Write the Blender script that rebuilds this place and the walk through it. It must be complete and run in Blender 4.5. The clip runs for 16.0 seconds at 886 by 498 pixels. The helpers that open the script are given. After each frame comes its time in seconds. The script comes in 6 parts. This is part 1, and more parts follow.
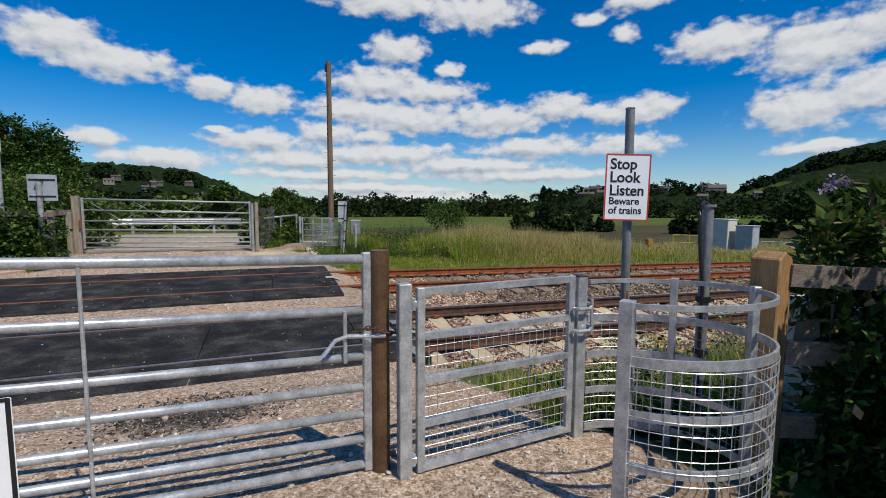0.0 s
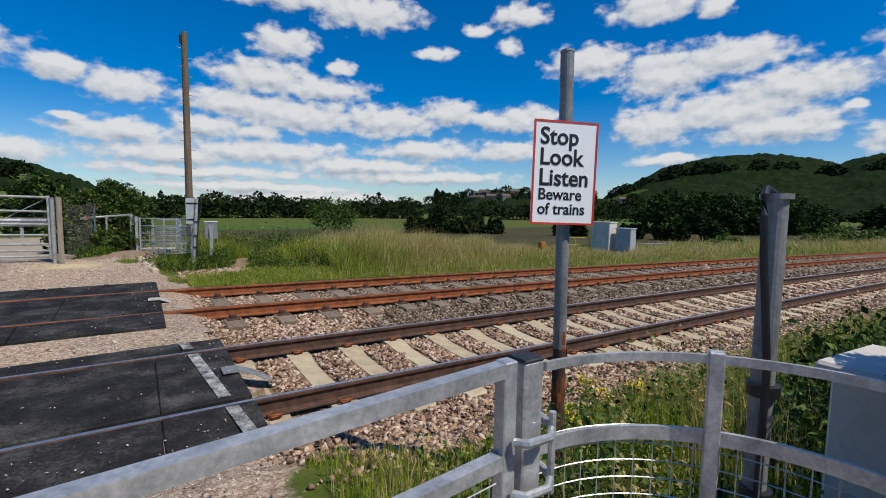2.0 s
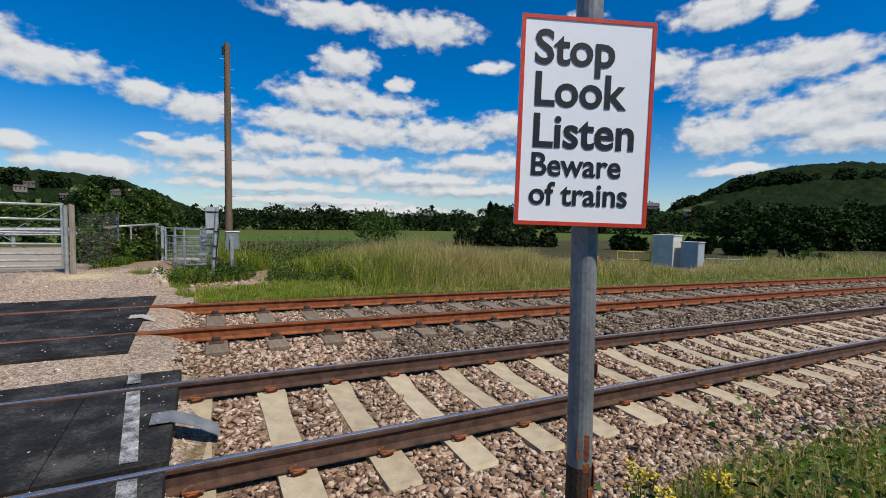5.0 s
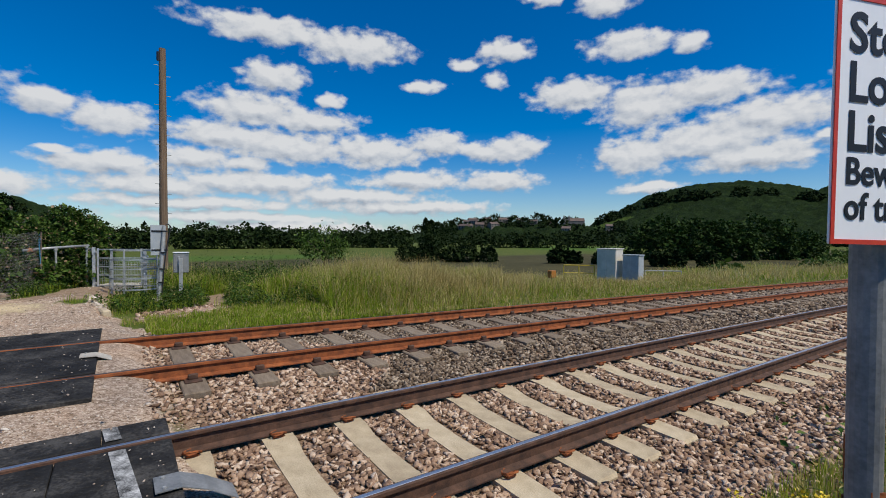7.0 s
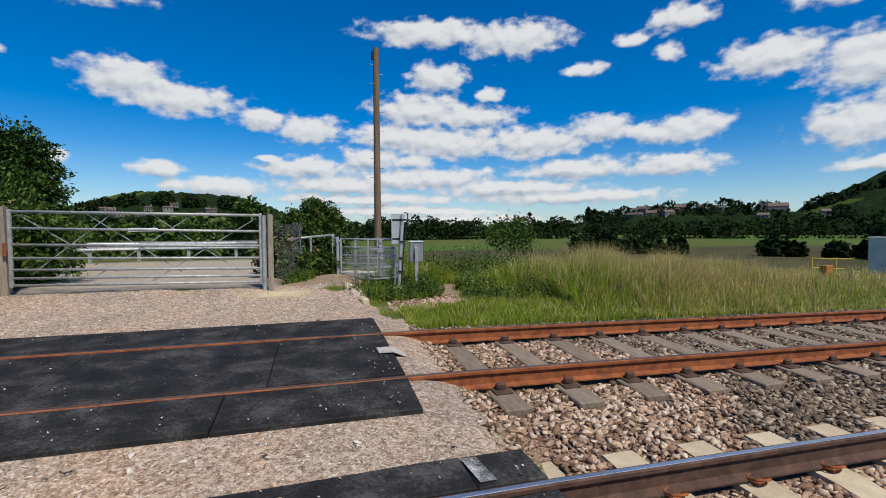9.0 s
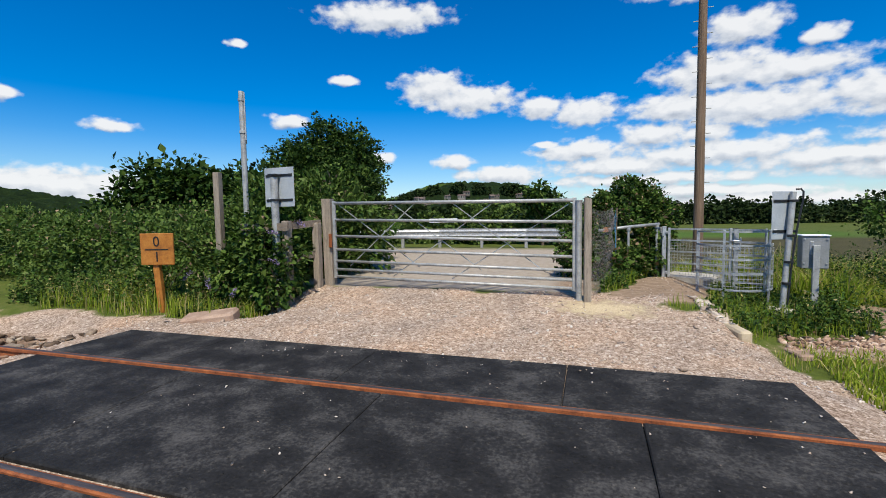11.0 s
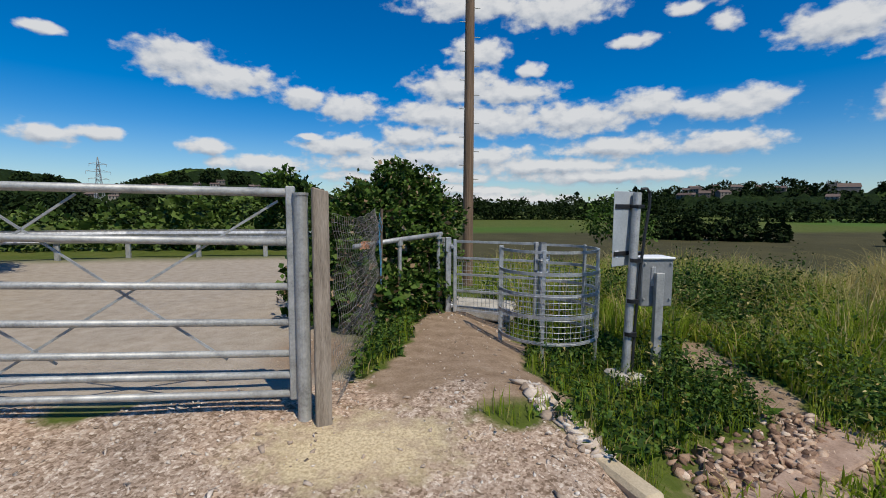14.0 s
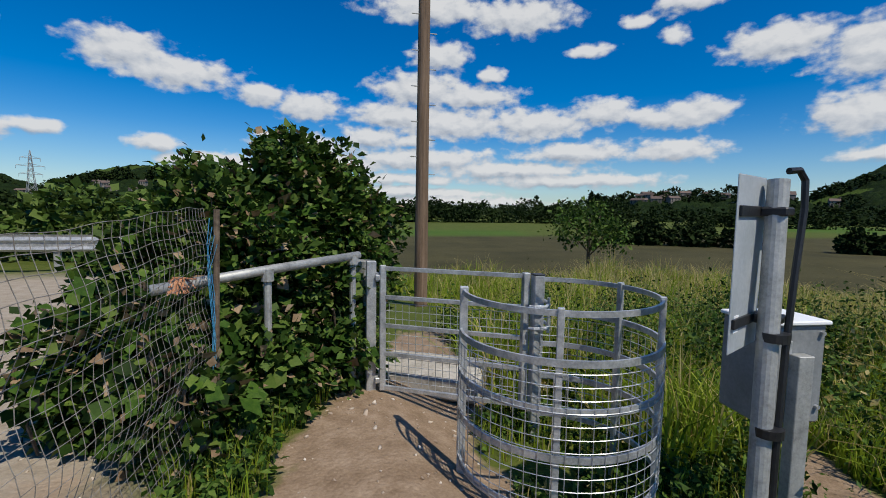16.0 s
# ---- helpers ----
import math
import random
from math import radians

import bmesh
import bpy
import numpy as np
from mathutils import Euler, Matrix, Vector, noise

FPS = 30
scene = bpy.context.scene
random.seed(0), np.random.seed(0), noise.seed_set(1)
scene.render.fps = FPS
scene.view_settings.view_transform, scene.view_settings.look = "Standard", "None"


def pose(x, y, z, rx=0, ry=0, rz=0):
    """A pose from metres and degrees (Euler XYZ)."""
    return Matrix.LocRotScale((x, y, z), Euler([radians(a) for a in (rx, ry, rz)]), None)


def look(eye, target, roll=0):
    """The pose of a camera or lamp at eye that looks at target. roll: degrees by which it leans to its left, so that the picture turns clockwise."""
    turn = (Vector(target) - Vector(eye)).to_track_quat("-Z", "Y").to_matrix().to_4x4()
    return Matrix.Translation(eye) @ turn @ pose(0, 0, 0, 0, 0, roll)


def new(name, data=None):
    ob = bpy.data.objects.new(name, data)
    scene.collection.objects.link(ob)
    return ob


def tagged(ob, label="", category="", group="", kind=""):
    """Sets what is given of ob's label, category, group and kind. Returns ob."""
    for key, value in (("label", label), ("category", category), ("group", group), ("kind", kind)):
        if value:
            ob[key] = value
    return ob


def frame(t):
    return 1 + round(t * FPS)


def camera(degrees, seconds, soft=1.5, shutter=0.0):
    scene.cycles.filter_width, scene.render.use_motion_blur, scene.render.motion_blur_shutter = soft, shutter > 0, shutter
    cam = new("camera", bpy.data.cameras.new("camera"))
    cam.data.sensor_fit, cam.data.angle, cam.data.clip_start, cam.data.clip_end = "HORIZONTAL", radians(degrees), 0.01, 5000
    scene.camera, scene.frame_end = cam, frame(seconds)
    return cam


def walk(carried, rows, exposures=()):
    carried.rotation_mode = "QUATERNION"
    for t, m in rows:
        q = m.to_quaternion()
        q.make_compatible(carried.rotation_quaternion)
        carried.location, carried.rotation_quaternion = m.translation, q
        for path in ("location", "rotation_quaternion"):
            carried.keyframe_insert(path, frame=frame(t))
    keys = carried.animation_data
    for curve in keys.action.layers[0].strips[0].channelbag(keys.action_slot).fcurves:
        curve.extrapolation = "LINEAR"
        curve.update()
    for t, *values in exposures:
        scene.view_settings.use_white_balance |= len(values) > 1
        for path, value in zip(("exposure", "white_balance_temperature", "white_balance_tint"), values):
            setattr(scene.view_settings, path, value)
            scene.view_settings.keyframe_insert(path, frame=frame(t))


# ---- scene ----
cam = camera(88.7, 16.0, 0.95)
PATH = [
    (0, (0.286, 0.175, 1.457), (0.996, 2.035, 1.273), 0.3),
    (0.5, (0.482, 0.528, 1.425), (1.24, 2.371, 1.245), 0.3),
    (1, (0.709, 0.917, 1.415), (1.575, 2.711, 1.237), 0.3),
    (1.5, (0.917, 1.236, 1.422), (1.888, 2.976, 1.25), 0.5),
    (2, (1.19, 1.559, 1.421), (2.309, 3.208, 1.25), 0.9),
    (2.5, (1.425, 1.832, 1.377), (2.656, 3.4, 1.219), 1.2),
    (3, (1.655, 2.052, 1.369), (2.931, 3.585, 1.225), 1.5),
    (3.5, (1.942, 2.191, 1.356), (3.224, 3.721, 1.229), 1.5),
    (4, (2.131, 2.312, 1.365), (3.351, 3.892, 1.25), 1.6),
    (4.5, (2.256, 2.319, 1.373), (3.277, 4.035, 1.256), 1.2),
    (4.7, (2.255, 2.315, 1.355), (3.173, 4.088, 1.235), 1.0),
    (7, (1.671, 3.027, 1.359), (2.833, 4.655, 1.315), 0.3),
    (7.5, (1.541, 3.349, 1.338), (3.034, 4.68, 1.305), 0.3),
    (8, (1.341, 3.853, 1.239), (2.732, 5.29, 1.208), 0.6),
    (8.5, (1.064, 4.338, 1.208), (2.152, 6.015, 1.164), 0.3),
    (9, (0.703, 4.798, 1.275), (1.244, 6.721, 1.192), -0.3),
    (9.5, (0.47, 5.286, 1.319), (0.393, 7.282, 1.213), -0.4),
    (9.7, (0.404, 5.487, 1.299), (0.033, 7.449, 1.198), -1.1),
    (12, (-0.213, 8.376, 1.453), (-0.846, 10.267, 1.300), -1.0),
    (12.5, (-0.222, 8.928, 1.486), (-0.407, 10.913, 1.32), -0.8),
    (13, (-0.094, 9.472, 1.488), (0.159, 11.447, 1.304), -0.1),
    (13.5, (0.006, 10.007, 1.458), (0.339, 11.971, 1.275), 0.2),
    (14, (0.143, 10.546, 1.46), (0.524, 12.501, 1.284), 0.3),
    (14.5, (0.301, 11.017, 1.53), (0.725, 12.964, 1.363), 0.2),
    (15, (0.439, 11.54, 1.526), (0.902, 13.479, 1.363), 0.4),
    (15.5, (0.662, 12.067, 1.492), (1.16, 13.998, 1.336), 0.6),
    (16, (0.84, 12.681, 1.468), (1.388, 14.598, 1.303), 1.0),
]
walk(cam, [(t, look(e, a, r)) for t, e, a, r in PATH],
     [(0, -0.33), (4.7, -0.30), (7, -0.36), (9.5, -0.18), (12, 0.05), (12.5, 0.0), (13.5, -0.29), (14.5, -0.40), (16, -0.38)])

# ---- world and sun ----
SUN_AZ, SUN_EL = 157.0, 56.0      # clockwise from +Y, height
sun_dir = Vector((math.sin(radians(SUN_AZ)) * math.cos(radians(SUN_EL)), math.cos(radians(SUN_AZ)) * math.cos(radians(SUN_EL)), math.sin(radians(SUN_EL))))
sun = new("sun", bpy.data.lights.new("sun", "SUN"))
sun.data.energy, sun.data.angle, sun.data.color = 5.0, radians(0.53), (1.0, 0.94, 0.81)
sun.matrix_world = look(sun_dir * 60, (0, 0, 0))

world = bpy.data.worlds.new("world")
scene.world = world
world.use_nodes = True
wt = world.node_tree


def wire(tree, a, b):
    tree.links.new(a, b)


def node(tree, kind, **inputs):
    n = tree.nodes.new("ShaderNode" + kind)
    for k, v in inputs.items():
        key = int(k[1:]) if k[0] == "i" and k[1:].isdigit() else k.replace("_", " ")
        if isinstance(v, bpy.types.NodeSocket):
            tree.links.new(v, n.inputs[key])
        else:
            n.inputs[key].default_value = v
    return n


def calc(tree, op, a, b=0.0, c=None, clamp=False):
    n = node(tree, "Math", i0=a, i1=b)
    n.operation, n.use_clamp = op, clamp
    if c is not None:
        if isinstance(c, bpy.types.NodeSocket):
            tree.links.new(c, n.inputs[2])
        else:
            n.inputs[2].default_value = c
    return n.outputs[0]


def vcalc(tree, op, a, b=(0, 0, 0)):
    n = node(tree, "VectorMath", i0=a, i1=b)
    n.operation = op
    return n.outputs["Value"] if op in ("LENGTH", "DOT_PRODUCT") else n.outputs["Vector"]


def ramp(tree, fac, stops):
    n = node(tree, "ValToRGB", i0=fac)
    while len(n.color_ramp.elements) < len(stops):
        n.color_ramp.elements.new(0.5)
    for e, (p, c) in zip(n.color_ramp.elements, stops):
        e.position, e.color = p, (*c, 1) if len(c) == 3 else c
    return n.outputs[0]


def blend(tree, fac, a, b, mode="MIX"):
    n = tree.nodes.new("ShaderNodeMix")
    n.data_type, n.blend_type = "RGBA", mode
    for key, v in ((0, fac), (6, a), (7, b)):
        if isinstance(v, bpy.types.NodeSocket):
            tree.links.new(v, n.inputs[key])
        else:
            n.inputs[key].default_value = (*v, 1) if key > 0 and len(v) == 3 else v
    return n.outputs[2]


# fair-weather cumulus: azimuth, height, half width, half height in degrees
CUMULI = ["-18.7 15.4 3.5 1.6", "-14.3 14.1 4.9 1.4", "-5.8 12.7 2.4 1.1", "-0.4 11.9 3.3 1.4", "-16.2 6.8 2.4 0.7", "-10.2 5.1 5.0 0.9", "-0.6 7.5 4.8 1.1", "-5.1 8.5 1.2 0.4", "14.5 23.0 6.7 1.2",
          "24.7 22.2 5.5 1.5", "15.1 18.3 3.1 1.4", "21.6 16.3 1.5 0.7", "33.2 18.5 2.3 0.6", "42.1 19.2 1.1 0.9", "38.0 20.7 1.3 0.5", "13.0 14.5 5.1 1.7", "19.5 13.8 4.8 1.1", "9.6 11.5 5.0 1.2",
          "16.4 10.7 7.6 1.6", "26.9 10.6 6.2 1.5", "35.0 11.7 3.3 1.3", "7.0 8.8 3.3 1.2", "12.3 8.6 2.0 0.7", "12.9 6.4 8.8 1.1", "3.0 5.6 6.9 0.9", "31.8 7.2 6.1 1.1", "23.4 5.2 8.4 0.8",
          "30.5 4.0 9.6 0.8", "6.9 3.9 10.4 0.6", "10.8 2.4 10.1 0.6", "17.8 1.3 9.8 0.6", "40.9 10.8 3.1 1.0", "44.0 11.0 3.5 1.3", "51.3 17.0 4.0 1.5", "59.1 15.1 4.3 2.2", "65.6 16.0 4.5 1.4",
          "71.1 12.7 5.1 1.7", "65.3 10.7 6.8 1.8", "58.2 9.6 3.8 1.8", "69.8 8.8 5.3 1.4", "42.7 7.3 4.2 1.1", "59.6 6.0 3.1 0.6", "57.5 21.6 3.8 1.2", "63.9 20.9 1.4 0.9", "80.5 15.9 3.0 2.3",
          "78.4 13.9 1.3 0.8", "80.5 7.2 3.6 1.5", "42.9 22.2 2.8 1.0", "38.1 21.0 1.4 0.5", "75.8 10.3 0.8 0.4", "83.1 9.2 1.1 1.0", "-41.5 19.2 0.9 0.4", "-24.4 23.0 6.3 1.3", "-36.2 11.3 1.9 0.7",
          "-29.5 16.1 1.5 0.5", "-29.7 6.9 2.2 0.8", "-25.8 7.3 1.7 0.6", "86.4 11.5 3.5 2.4", "47.8 27.3 2.1 .8", "54.9 26.1 2.8 1.1", "-62 11.8 1.5 .7", "-53.3 9.7 1.9 .5", "-57 3.5 9 1.6",
          "120 14 9 2.4", "150 20 7 2", "185 12 10 2.2", "215 18 7 2", "250 12 9 2.2", "270 22 6 1.8", "-80 9 6 1.4", "105 24 5 1.6"]


def cloud_group():
    g = bpy.data.node_groups.new("cumulus", "ShaderNodeTree")
    g.interface.new_socket("at", in_out="INPUT", socket_type="NodeSocketVector")
    g.interface.new_socket("thick", in_out="OUTPUT", socket_type="NodeSocketFloat")
    gi, go = g.nodes.new("NodeGroupInput"), g.nodes.new("NodeGroupOutput")
    warp = node(g, "TexNoise", Vector=vcalc(g, "MULTIPLY", gi.outputs[0], (0.30, 0.55, 1)), Scale=1.0, Detail=2.0, Roughness=0.5)
    off = vcalc(g, "MULTIPLY", vcalc(g, "SUBTRACT", warp.outputs["Color"], (0.5, 0.5, 0.5)), (2.2, 1.1, 0))
    p = vcalc(g, "ADD", gi.outputs[0], off)
    near = None
    for line in CUMULI:
        a, e, w, h = map(float, line.split())
        d = vcalc(g, "LENGTH", vcalc(g, "MULTIPLY", vcalc(g, "SUBTRACT", p, (a, e, 0)), (0.60 / w, 0.60 / h, 0)))
        if near is None:
            near = d
        else:
            n = node(g, "Math", i0=near, i1=d, i2=0.18)
            n.operation = "SMOOTH_MIN"
            near = n.outputs[0]
    puff = node(g, "TexNoise", Vector=vcalc(g, "MULTIPLY", gi.outputs[0], (0.55, 0.85, 1)), Scale=1.0, Detail=7.0, Roughness=0.52)
    body = calc(g, "SUBTRACT", 1.0, near)
    thick = calc(g, "ADD", body, calc(g, "MULTIPLY", calc(g, "SUBTRACT", puff.outputs["Fac"], 0.5), 1.2))
    wire(g, thick, go.inputs[0])
    return g


def build_sky():
    sky = wt.nodes.new("ShaderNodeTexSky")
    sky.sky_type, sky.sun_disc = "NISHITA", False
    sky.sun_elevation, sky.sun_rotation = radians(SUN_EL), radians(SUN_AZ)
    sky.ozone_density, sky.dust_density, sky.air_density = 5.0, 0.3, 1.0
    deep = node(wt, "HueSaturation", Hue=0.507, Saturation=1.52, Value=1.30, Fac=1.0, Color=sky.outputs[0])
    way = vcalc(wt, "MULTIPLY", node(wt, "TexCoord").outputs["Generated"], (1, 1, 1))
    s = node(wt, "SeparateXYZ", i0=way)
    az = calc(wt, "MULTIPLY", calc(wt, "ARCTAN2", s.outputs[0], s.outputs[1]), 180 / math.pi)
    el = calc(wt, "MULTIPLY", calc(wt, "ARCSINE", s.outputs[2]), 180 / math.pi)
    at = node(wt, "CombineXYZ", i0=az, i1=el).outputs[0]
    g = cloud_group()

    def thick(v):
        n = wt.nodes.new("ShaderNodeGroup")
        n.node_tree = g
        wire(wt, v, n.inputs[0])
        return n.outputs[0]
    here = thick(at)
    above = thick(vcalc(wt, "ADD", at, (0.35, 0.75, 0)))
    cover = node(wt, "MapRange", i0=here, i1=0.10, i2=0.56)
    cover.interpolation_type = "SMOOTHSTEP"
    lit = node(wt, "MapRange", i0=calc(wt, "SUBTRACT", here, calc(wt, "MULTIPLY", above, 0.75)), i1=-0.45, i2=0.40)
    tone = ramp(wt, lit.outputs[0], [(0.0, (0.42, 0.47, 0.56)), (0.5, (0.72, 0.76, 0.82)), (1.0, (1.0, 1.0, 1.0))])
    blue = vcalc(wt, "MULTIPLY", deep.outputs[0], (0.105, 0.105, 0.105))
    veil = node(wt, "MapRange", i0=el, i1=9.0, i2=0.0, i3=0.0, i4=0.36)
    blue = blend(wt, veil.outputs[0], blue, (0.34, 0.58, 0.86))
    shine = vcalc(wt, "MULTIPLY", tone, (0.90, 0.91, 0.92))
    full = blend(wt, calc(wt, "MULTIPLY", cover.outputs[0], 0.96), blue, shine)
    wire(wt, full, wt.nodes["Background"].inputs[0])
    wt.nodes["Background"].inputs[1].default_value = 1.0


build_sky()


# ---- materials ----
def material(name, colours, rough=0.6, metal=0.0, scale=8.0, fine=60.0, bump=0.2, bump_scale=40.0, per="", gloss=0.5, translucent=0.0, stretch=(1, 1, 1), spread=0.35):
    """colours: dark, middle and light tint; per: 'island' or 'object' varies the tint piece by piece."""
    m = bpy.data.materials.new(name)
    m.use_nodes = True
    t = m.node_tree
    b = t.nodes["Principled BSDF"]
    at = vcalc(t, "MULTIPLY", node(t, "TexCoord").outputs["Object"], stretch)
    big = node(t, "TexNoise", Vector=at, Scale=scale, Detail=5.0, Roughness=0.6).outputs["Fac"]
    small = node(t, "TexNoise", Vector=at, Scale=fine, Detail=4.0, Roughness=0.65).outputs["Fac"]
    f = calc(t, "ADD", calc(t, "MULTIPLY", big, 0.6), calc(t, "MULTIPLY", small, 0.4))
    f = node(t, "MapRange", i0=f, i1=0.34, i2=0.66).outputs[0]
    if per:
        r = node(t, "NewGeometry").outputs["Random Per Island"] if per == "island" else node(t, "ObjectInfo").outputs["Random"]
        f = calc(t, "ADD", calc(t, "MULTIPLY", f, spread), calc(t, "MULTIPLY", r, 1 - spread))
    n = len(colours)
    col = ramp(t, f, [(0.08 + 0.84 * i / max(1, n - 1), c) for i, c in enumerate(colours)])
    wire(t, col, b.inputs["Base Color"])
    b.inputs["Roughness"].default_value, b.inputs["Metallic"].default_value = rough, metal
    b.inputs["Specular IOR Level"].default_value = gloss
    wire(t, calc(t, "ADD", rough - 0.12, calc(t, "MULTIPLY", small, 0.24), clamp=True), b.inputs["Roughness"])
    if bump:
        h = node(t, "TexNoise", Vector=at, Scale=bump_scale, Detail=5.0, Roughness=0.6).outputs["Fac"]
        wire(t, node(t, "Bump", Strength=bump, Distance=0.02, Height=h).outputs[0], b.inputs["Normal"])
    if translucent:
        tr = node(t, "BsdfTranslucent", Color=col)
        mix = node(t, "MixShader", i0=translucent)
        wire(t, b.outputs[0], mix.inputs[1])
        wire(t, tr.outputs[0], mix.inputs[2])
        wire(t, mix.outputs[0], t.nodes["Material Output"].inputs[0])
    return m


M = {}
M["galv"] = material("galvanised_steel", [(0.30, 0.31, 0.315), (0.46, 0.47, 0.475), (0.64, 0.645, 0.64)], 0.36, 0.45, 14, 90, 0.06)
M["galv_old"] = material("weathered_galvanised_steel", [(0.26, 0.26, 0.245), (0.40, 0.40, 0.38), (0.52, 0.515, 0.485)], 0.55, 0.4, 9, 70, 0.1)
M["grey_paint"] = material("grey_painted_steel", [(0.30, 0.33, 0.35), (0.37, 0.40, 0.42), (0.43, 0.46, 0.48)], 0.5, 0.0, 4, 60, 0.04)
M["white_paint"] = material("white_painted_steel", [(0.80, 0.80, 0.79), (0.86, 0.86, 0.85), (0.90, 0.90, 0.89)], 0.45, 0.0, 3, 50, 0.03)
M["cabinet_paint"] = material("off_white_cabinet_paint", [(0.54, 0.50, 0.43), (0.63, 0.585, 0.51), (0.71, 0.665, 0.59)], 0.5, 0.0, 3, 50, 0.03)
M["sign_white"] = material("reflective_white_sheet", [(0.92, 0.92, 0.91), (0.94, 0.94, 0.93), (0.96, 0.96, 0.95)], 0.4, 0.0, 3, 50, 0.0)
M["char"] = material("charred_stone", [(0.02, 0.019, 0.018), (0.05, 0.047, 0.044), (0.12, 0.115, 0.11)], 0.95, 0.0, 20, 90, 0.3, 60, per="island", spread=0.25, gloss=0.2)
M["box_grey"] = material("mid_grey_box_paint", [(0.17, 0.178, 0.178), (0.22, 0.228, 0.228), (0.28, 0.288, 0.286)], 0.5, 0.0, 4, 60, 0.05)
M["brown_paint"] = material("brown_rusted_paint", [(0.055, 0.028, 0.012), (0.10, 0.052, 0.02), (0.16, 0.085, 0.035)], 0.5, 0.0, 7, 60, 0.12)
M["rust"] = material("orange_rust", [(0.12, 0.035, 0.012), (0.26, 0.075, 0.022), (0.38, 0.12, 0.035)], 0.85, 0.1, 9, 120, 0.3)
M["rust_dark"] = material("dark_brown_rust", [(0.035, 0.02, 0.014), (0.085, 0.043, 0.027), (0.14, 0.072, 0.045)], 0.8, 0.1, 9, 120, 0.3)
M["polished"] = material("polished_railhead", [(0.52, 0.50, 0.48), (0.70, 0.69, 0.67), (0.82, 0.81, 0.80)], 0.45, 1.0, 6, 90, 0.02, stretch=(0.2, 3, 1))
M["dullhead"] = material("dull_railhead", [(0.05, 0.041, 0.036), (0.095, 0.075, 0.064), (0.15, 0.12, 0.10)], 0.5, 0.4, 6, 90, 0.05, stretch=(0.2, 3, 1))
M["concrete"] = material("sleeper_concrete", [(0.33, 0.255, 0.165), (0.48, 0.385, 0.25), (0.61, 0.505, 0.345)], 0.9, 0.0, 6, 90, 0.35, 70, per="object", spread=0.7)
M["old_sleeper"] = material("old_grey_timber_sleeper", [(0.13, 0.095, 0.065), (0.23, 0.175, 0.12), (0.33, 0.265, 0.19)], 0.9, 0.0, 5, 60, 0.4, 40, per="object", spread=0.7, stretch=(4, 0.7, 4))
M["pale_concrete"] = material("pale_concrete", [(0.30, 0.27, 0.22), (0.44, 0.40, 0.34), (0.58, 0.54, 0.47)], 0.9, 0.0, 5, 60, 0.3)
M["rubber"] = material("black_rubber", [(0.012, 0.0117, 0.0112), (0.026, 0.025, 0.024), (0.085, 0.080, 0.073)], 0.72, 0.0, 3.0, 45, 0.25, 70, gloss=0.12)
M["line_paint"] = material("worn_white_line", [(0.015, 0.015, 0.015), (0.16, 0.16, 0.155), (0.36, 0.36, 0.35), (0.62, 0.62, 0.60)], 0.8, 0.0, 9, 80, 0.2, gloss=0.2)
M["stone"] = material("ballast_stone", [(0.090, 0.054, 0.036), (0.29, 0.180, 0.118), (0.45, 0.305, 0.205), (0.70, 0.56, 0.43)], 0.9, 0.0, 20, 90, 0.4, 60, per="island", spread=0.25, gloss=0.2)
M["stone_grey"] = material("grey_ballast_stone", [(0.040, 0.027, 0.018), (0.14, 0.098, 0.066), (0.25, 0.185, 0.128), (0.48, 0.39, 0.29)], 0.9, 0.0, 20, 90, 0.4, 60, per="island", spread=0.25, gloss=0.2)
M["chip"] = material("limestone_chip", [(0.24, 0.175, 0.12), (0.42, 0.325, 0.245), (0.55, 0.455, 0.365), (0.72, 0.65, 0.56)], 0.9, 0.0, 20, 90, 0.3, 60, per="island", spread=0.25)
M["timber"] = material("weathered_timber", [(0.17, 0.135, 0.10), (0.28, 0.23, 0.175), (0.37, 0.31, 0.245)], 0.85, 0.0, 5, 40, 0.35, 30, stretch=(6, 6, 0.6))
M["timber_flat"] = material("weathered_rail_timber", [(0.12, 0.09, 0.065), (0.21, 0.165, 0.12), (0.30, 0.24, 0.18)], 0.85, 0.0, 5, 40, 0.35, 30, stretch=(0.7, 6, 6))
M["new_timber"] = material("yellow_brown_timber", [(0.21, 0.105, 0.035), (0.34, 0.185, 0.07), (0.45, 0.27, 0.115)], 0.75, 0.0, 5, 40, 0.3, 30, stretch=(5, 5, 0.6))
M["pole_wood"] = material("telegraph_pole_wood", [(0.10, 0.062, 0.036), (0.18, 0.115, 0.07), (0.26, 0.175, 0.115)], 0.85, 0.0, 3, 40, 0.35, 30, stretch=(8, 8, 0.3))
M["red_paint"] = material("red_border_paint", [(0.52, 0.035, 0.015), (0.62, 0.05, 0.022), (0.68, 0.07, 0.03)], 0.45, 0, 5, 60, 0.03)
M["black"] = material("black_lettering", [(0.008, 0.008, 0.009), (0.012, 0.012, 0.013), (0.018, 0.018, 0.018)], 0.5, 0, 5, 60, 0.0)
M["cable"] = material("black_cable", [(0.008, 0.008, 0.009), (0.014, 0.014, 0.015), (0.025, 0.025, 0.025)], 0.45, 0, 9, 60, 0.05)
M["orange_paint"] = material("faded_orange_paint", [(0.24, 0.083, 0.011), (0.37, 0.137, 0.016), (0.46, 0.195, 0.032)], 0.6, 0, 8, 50, 0.1)
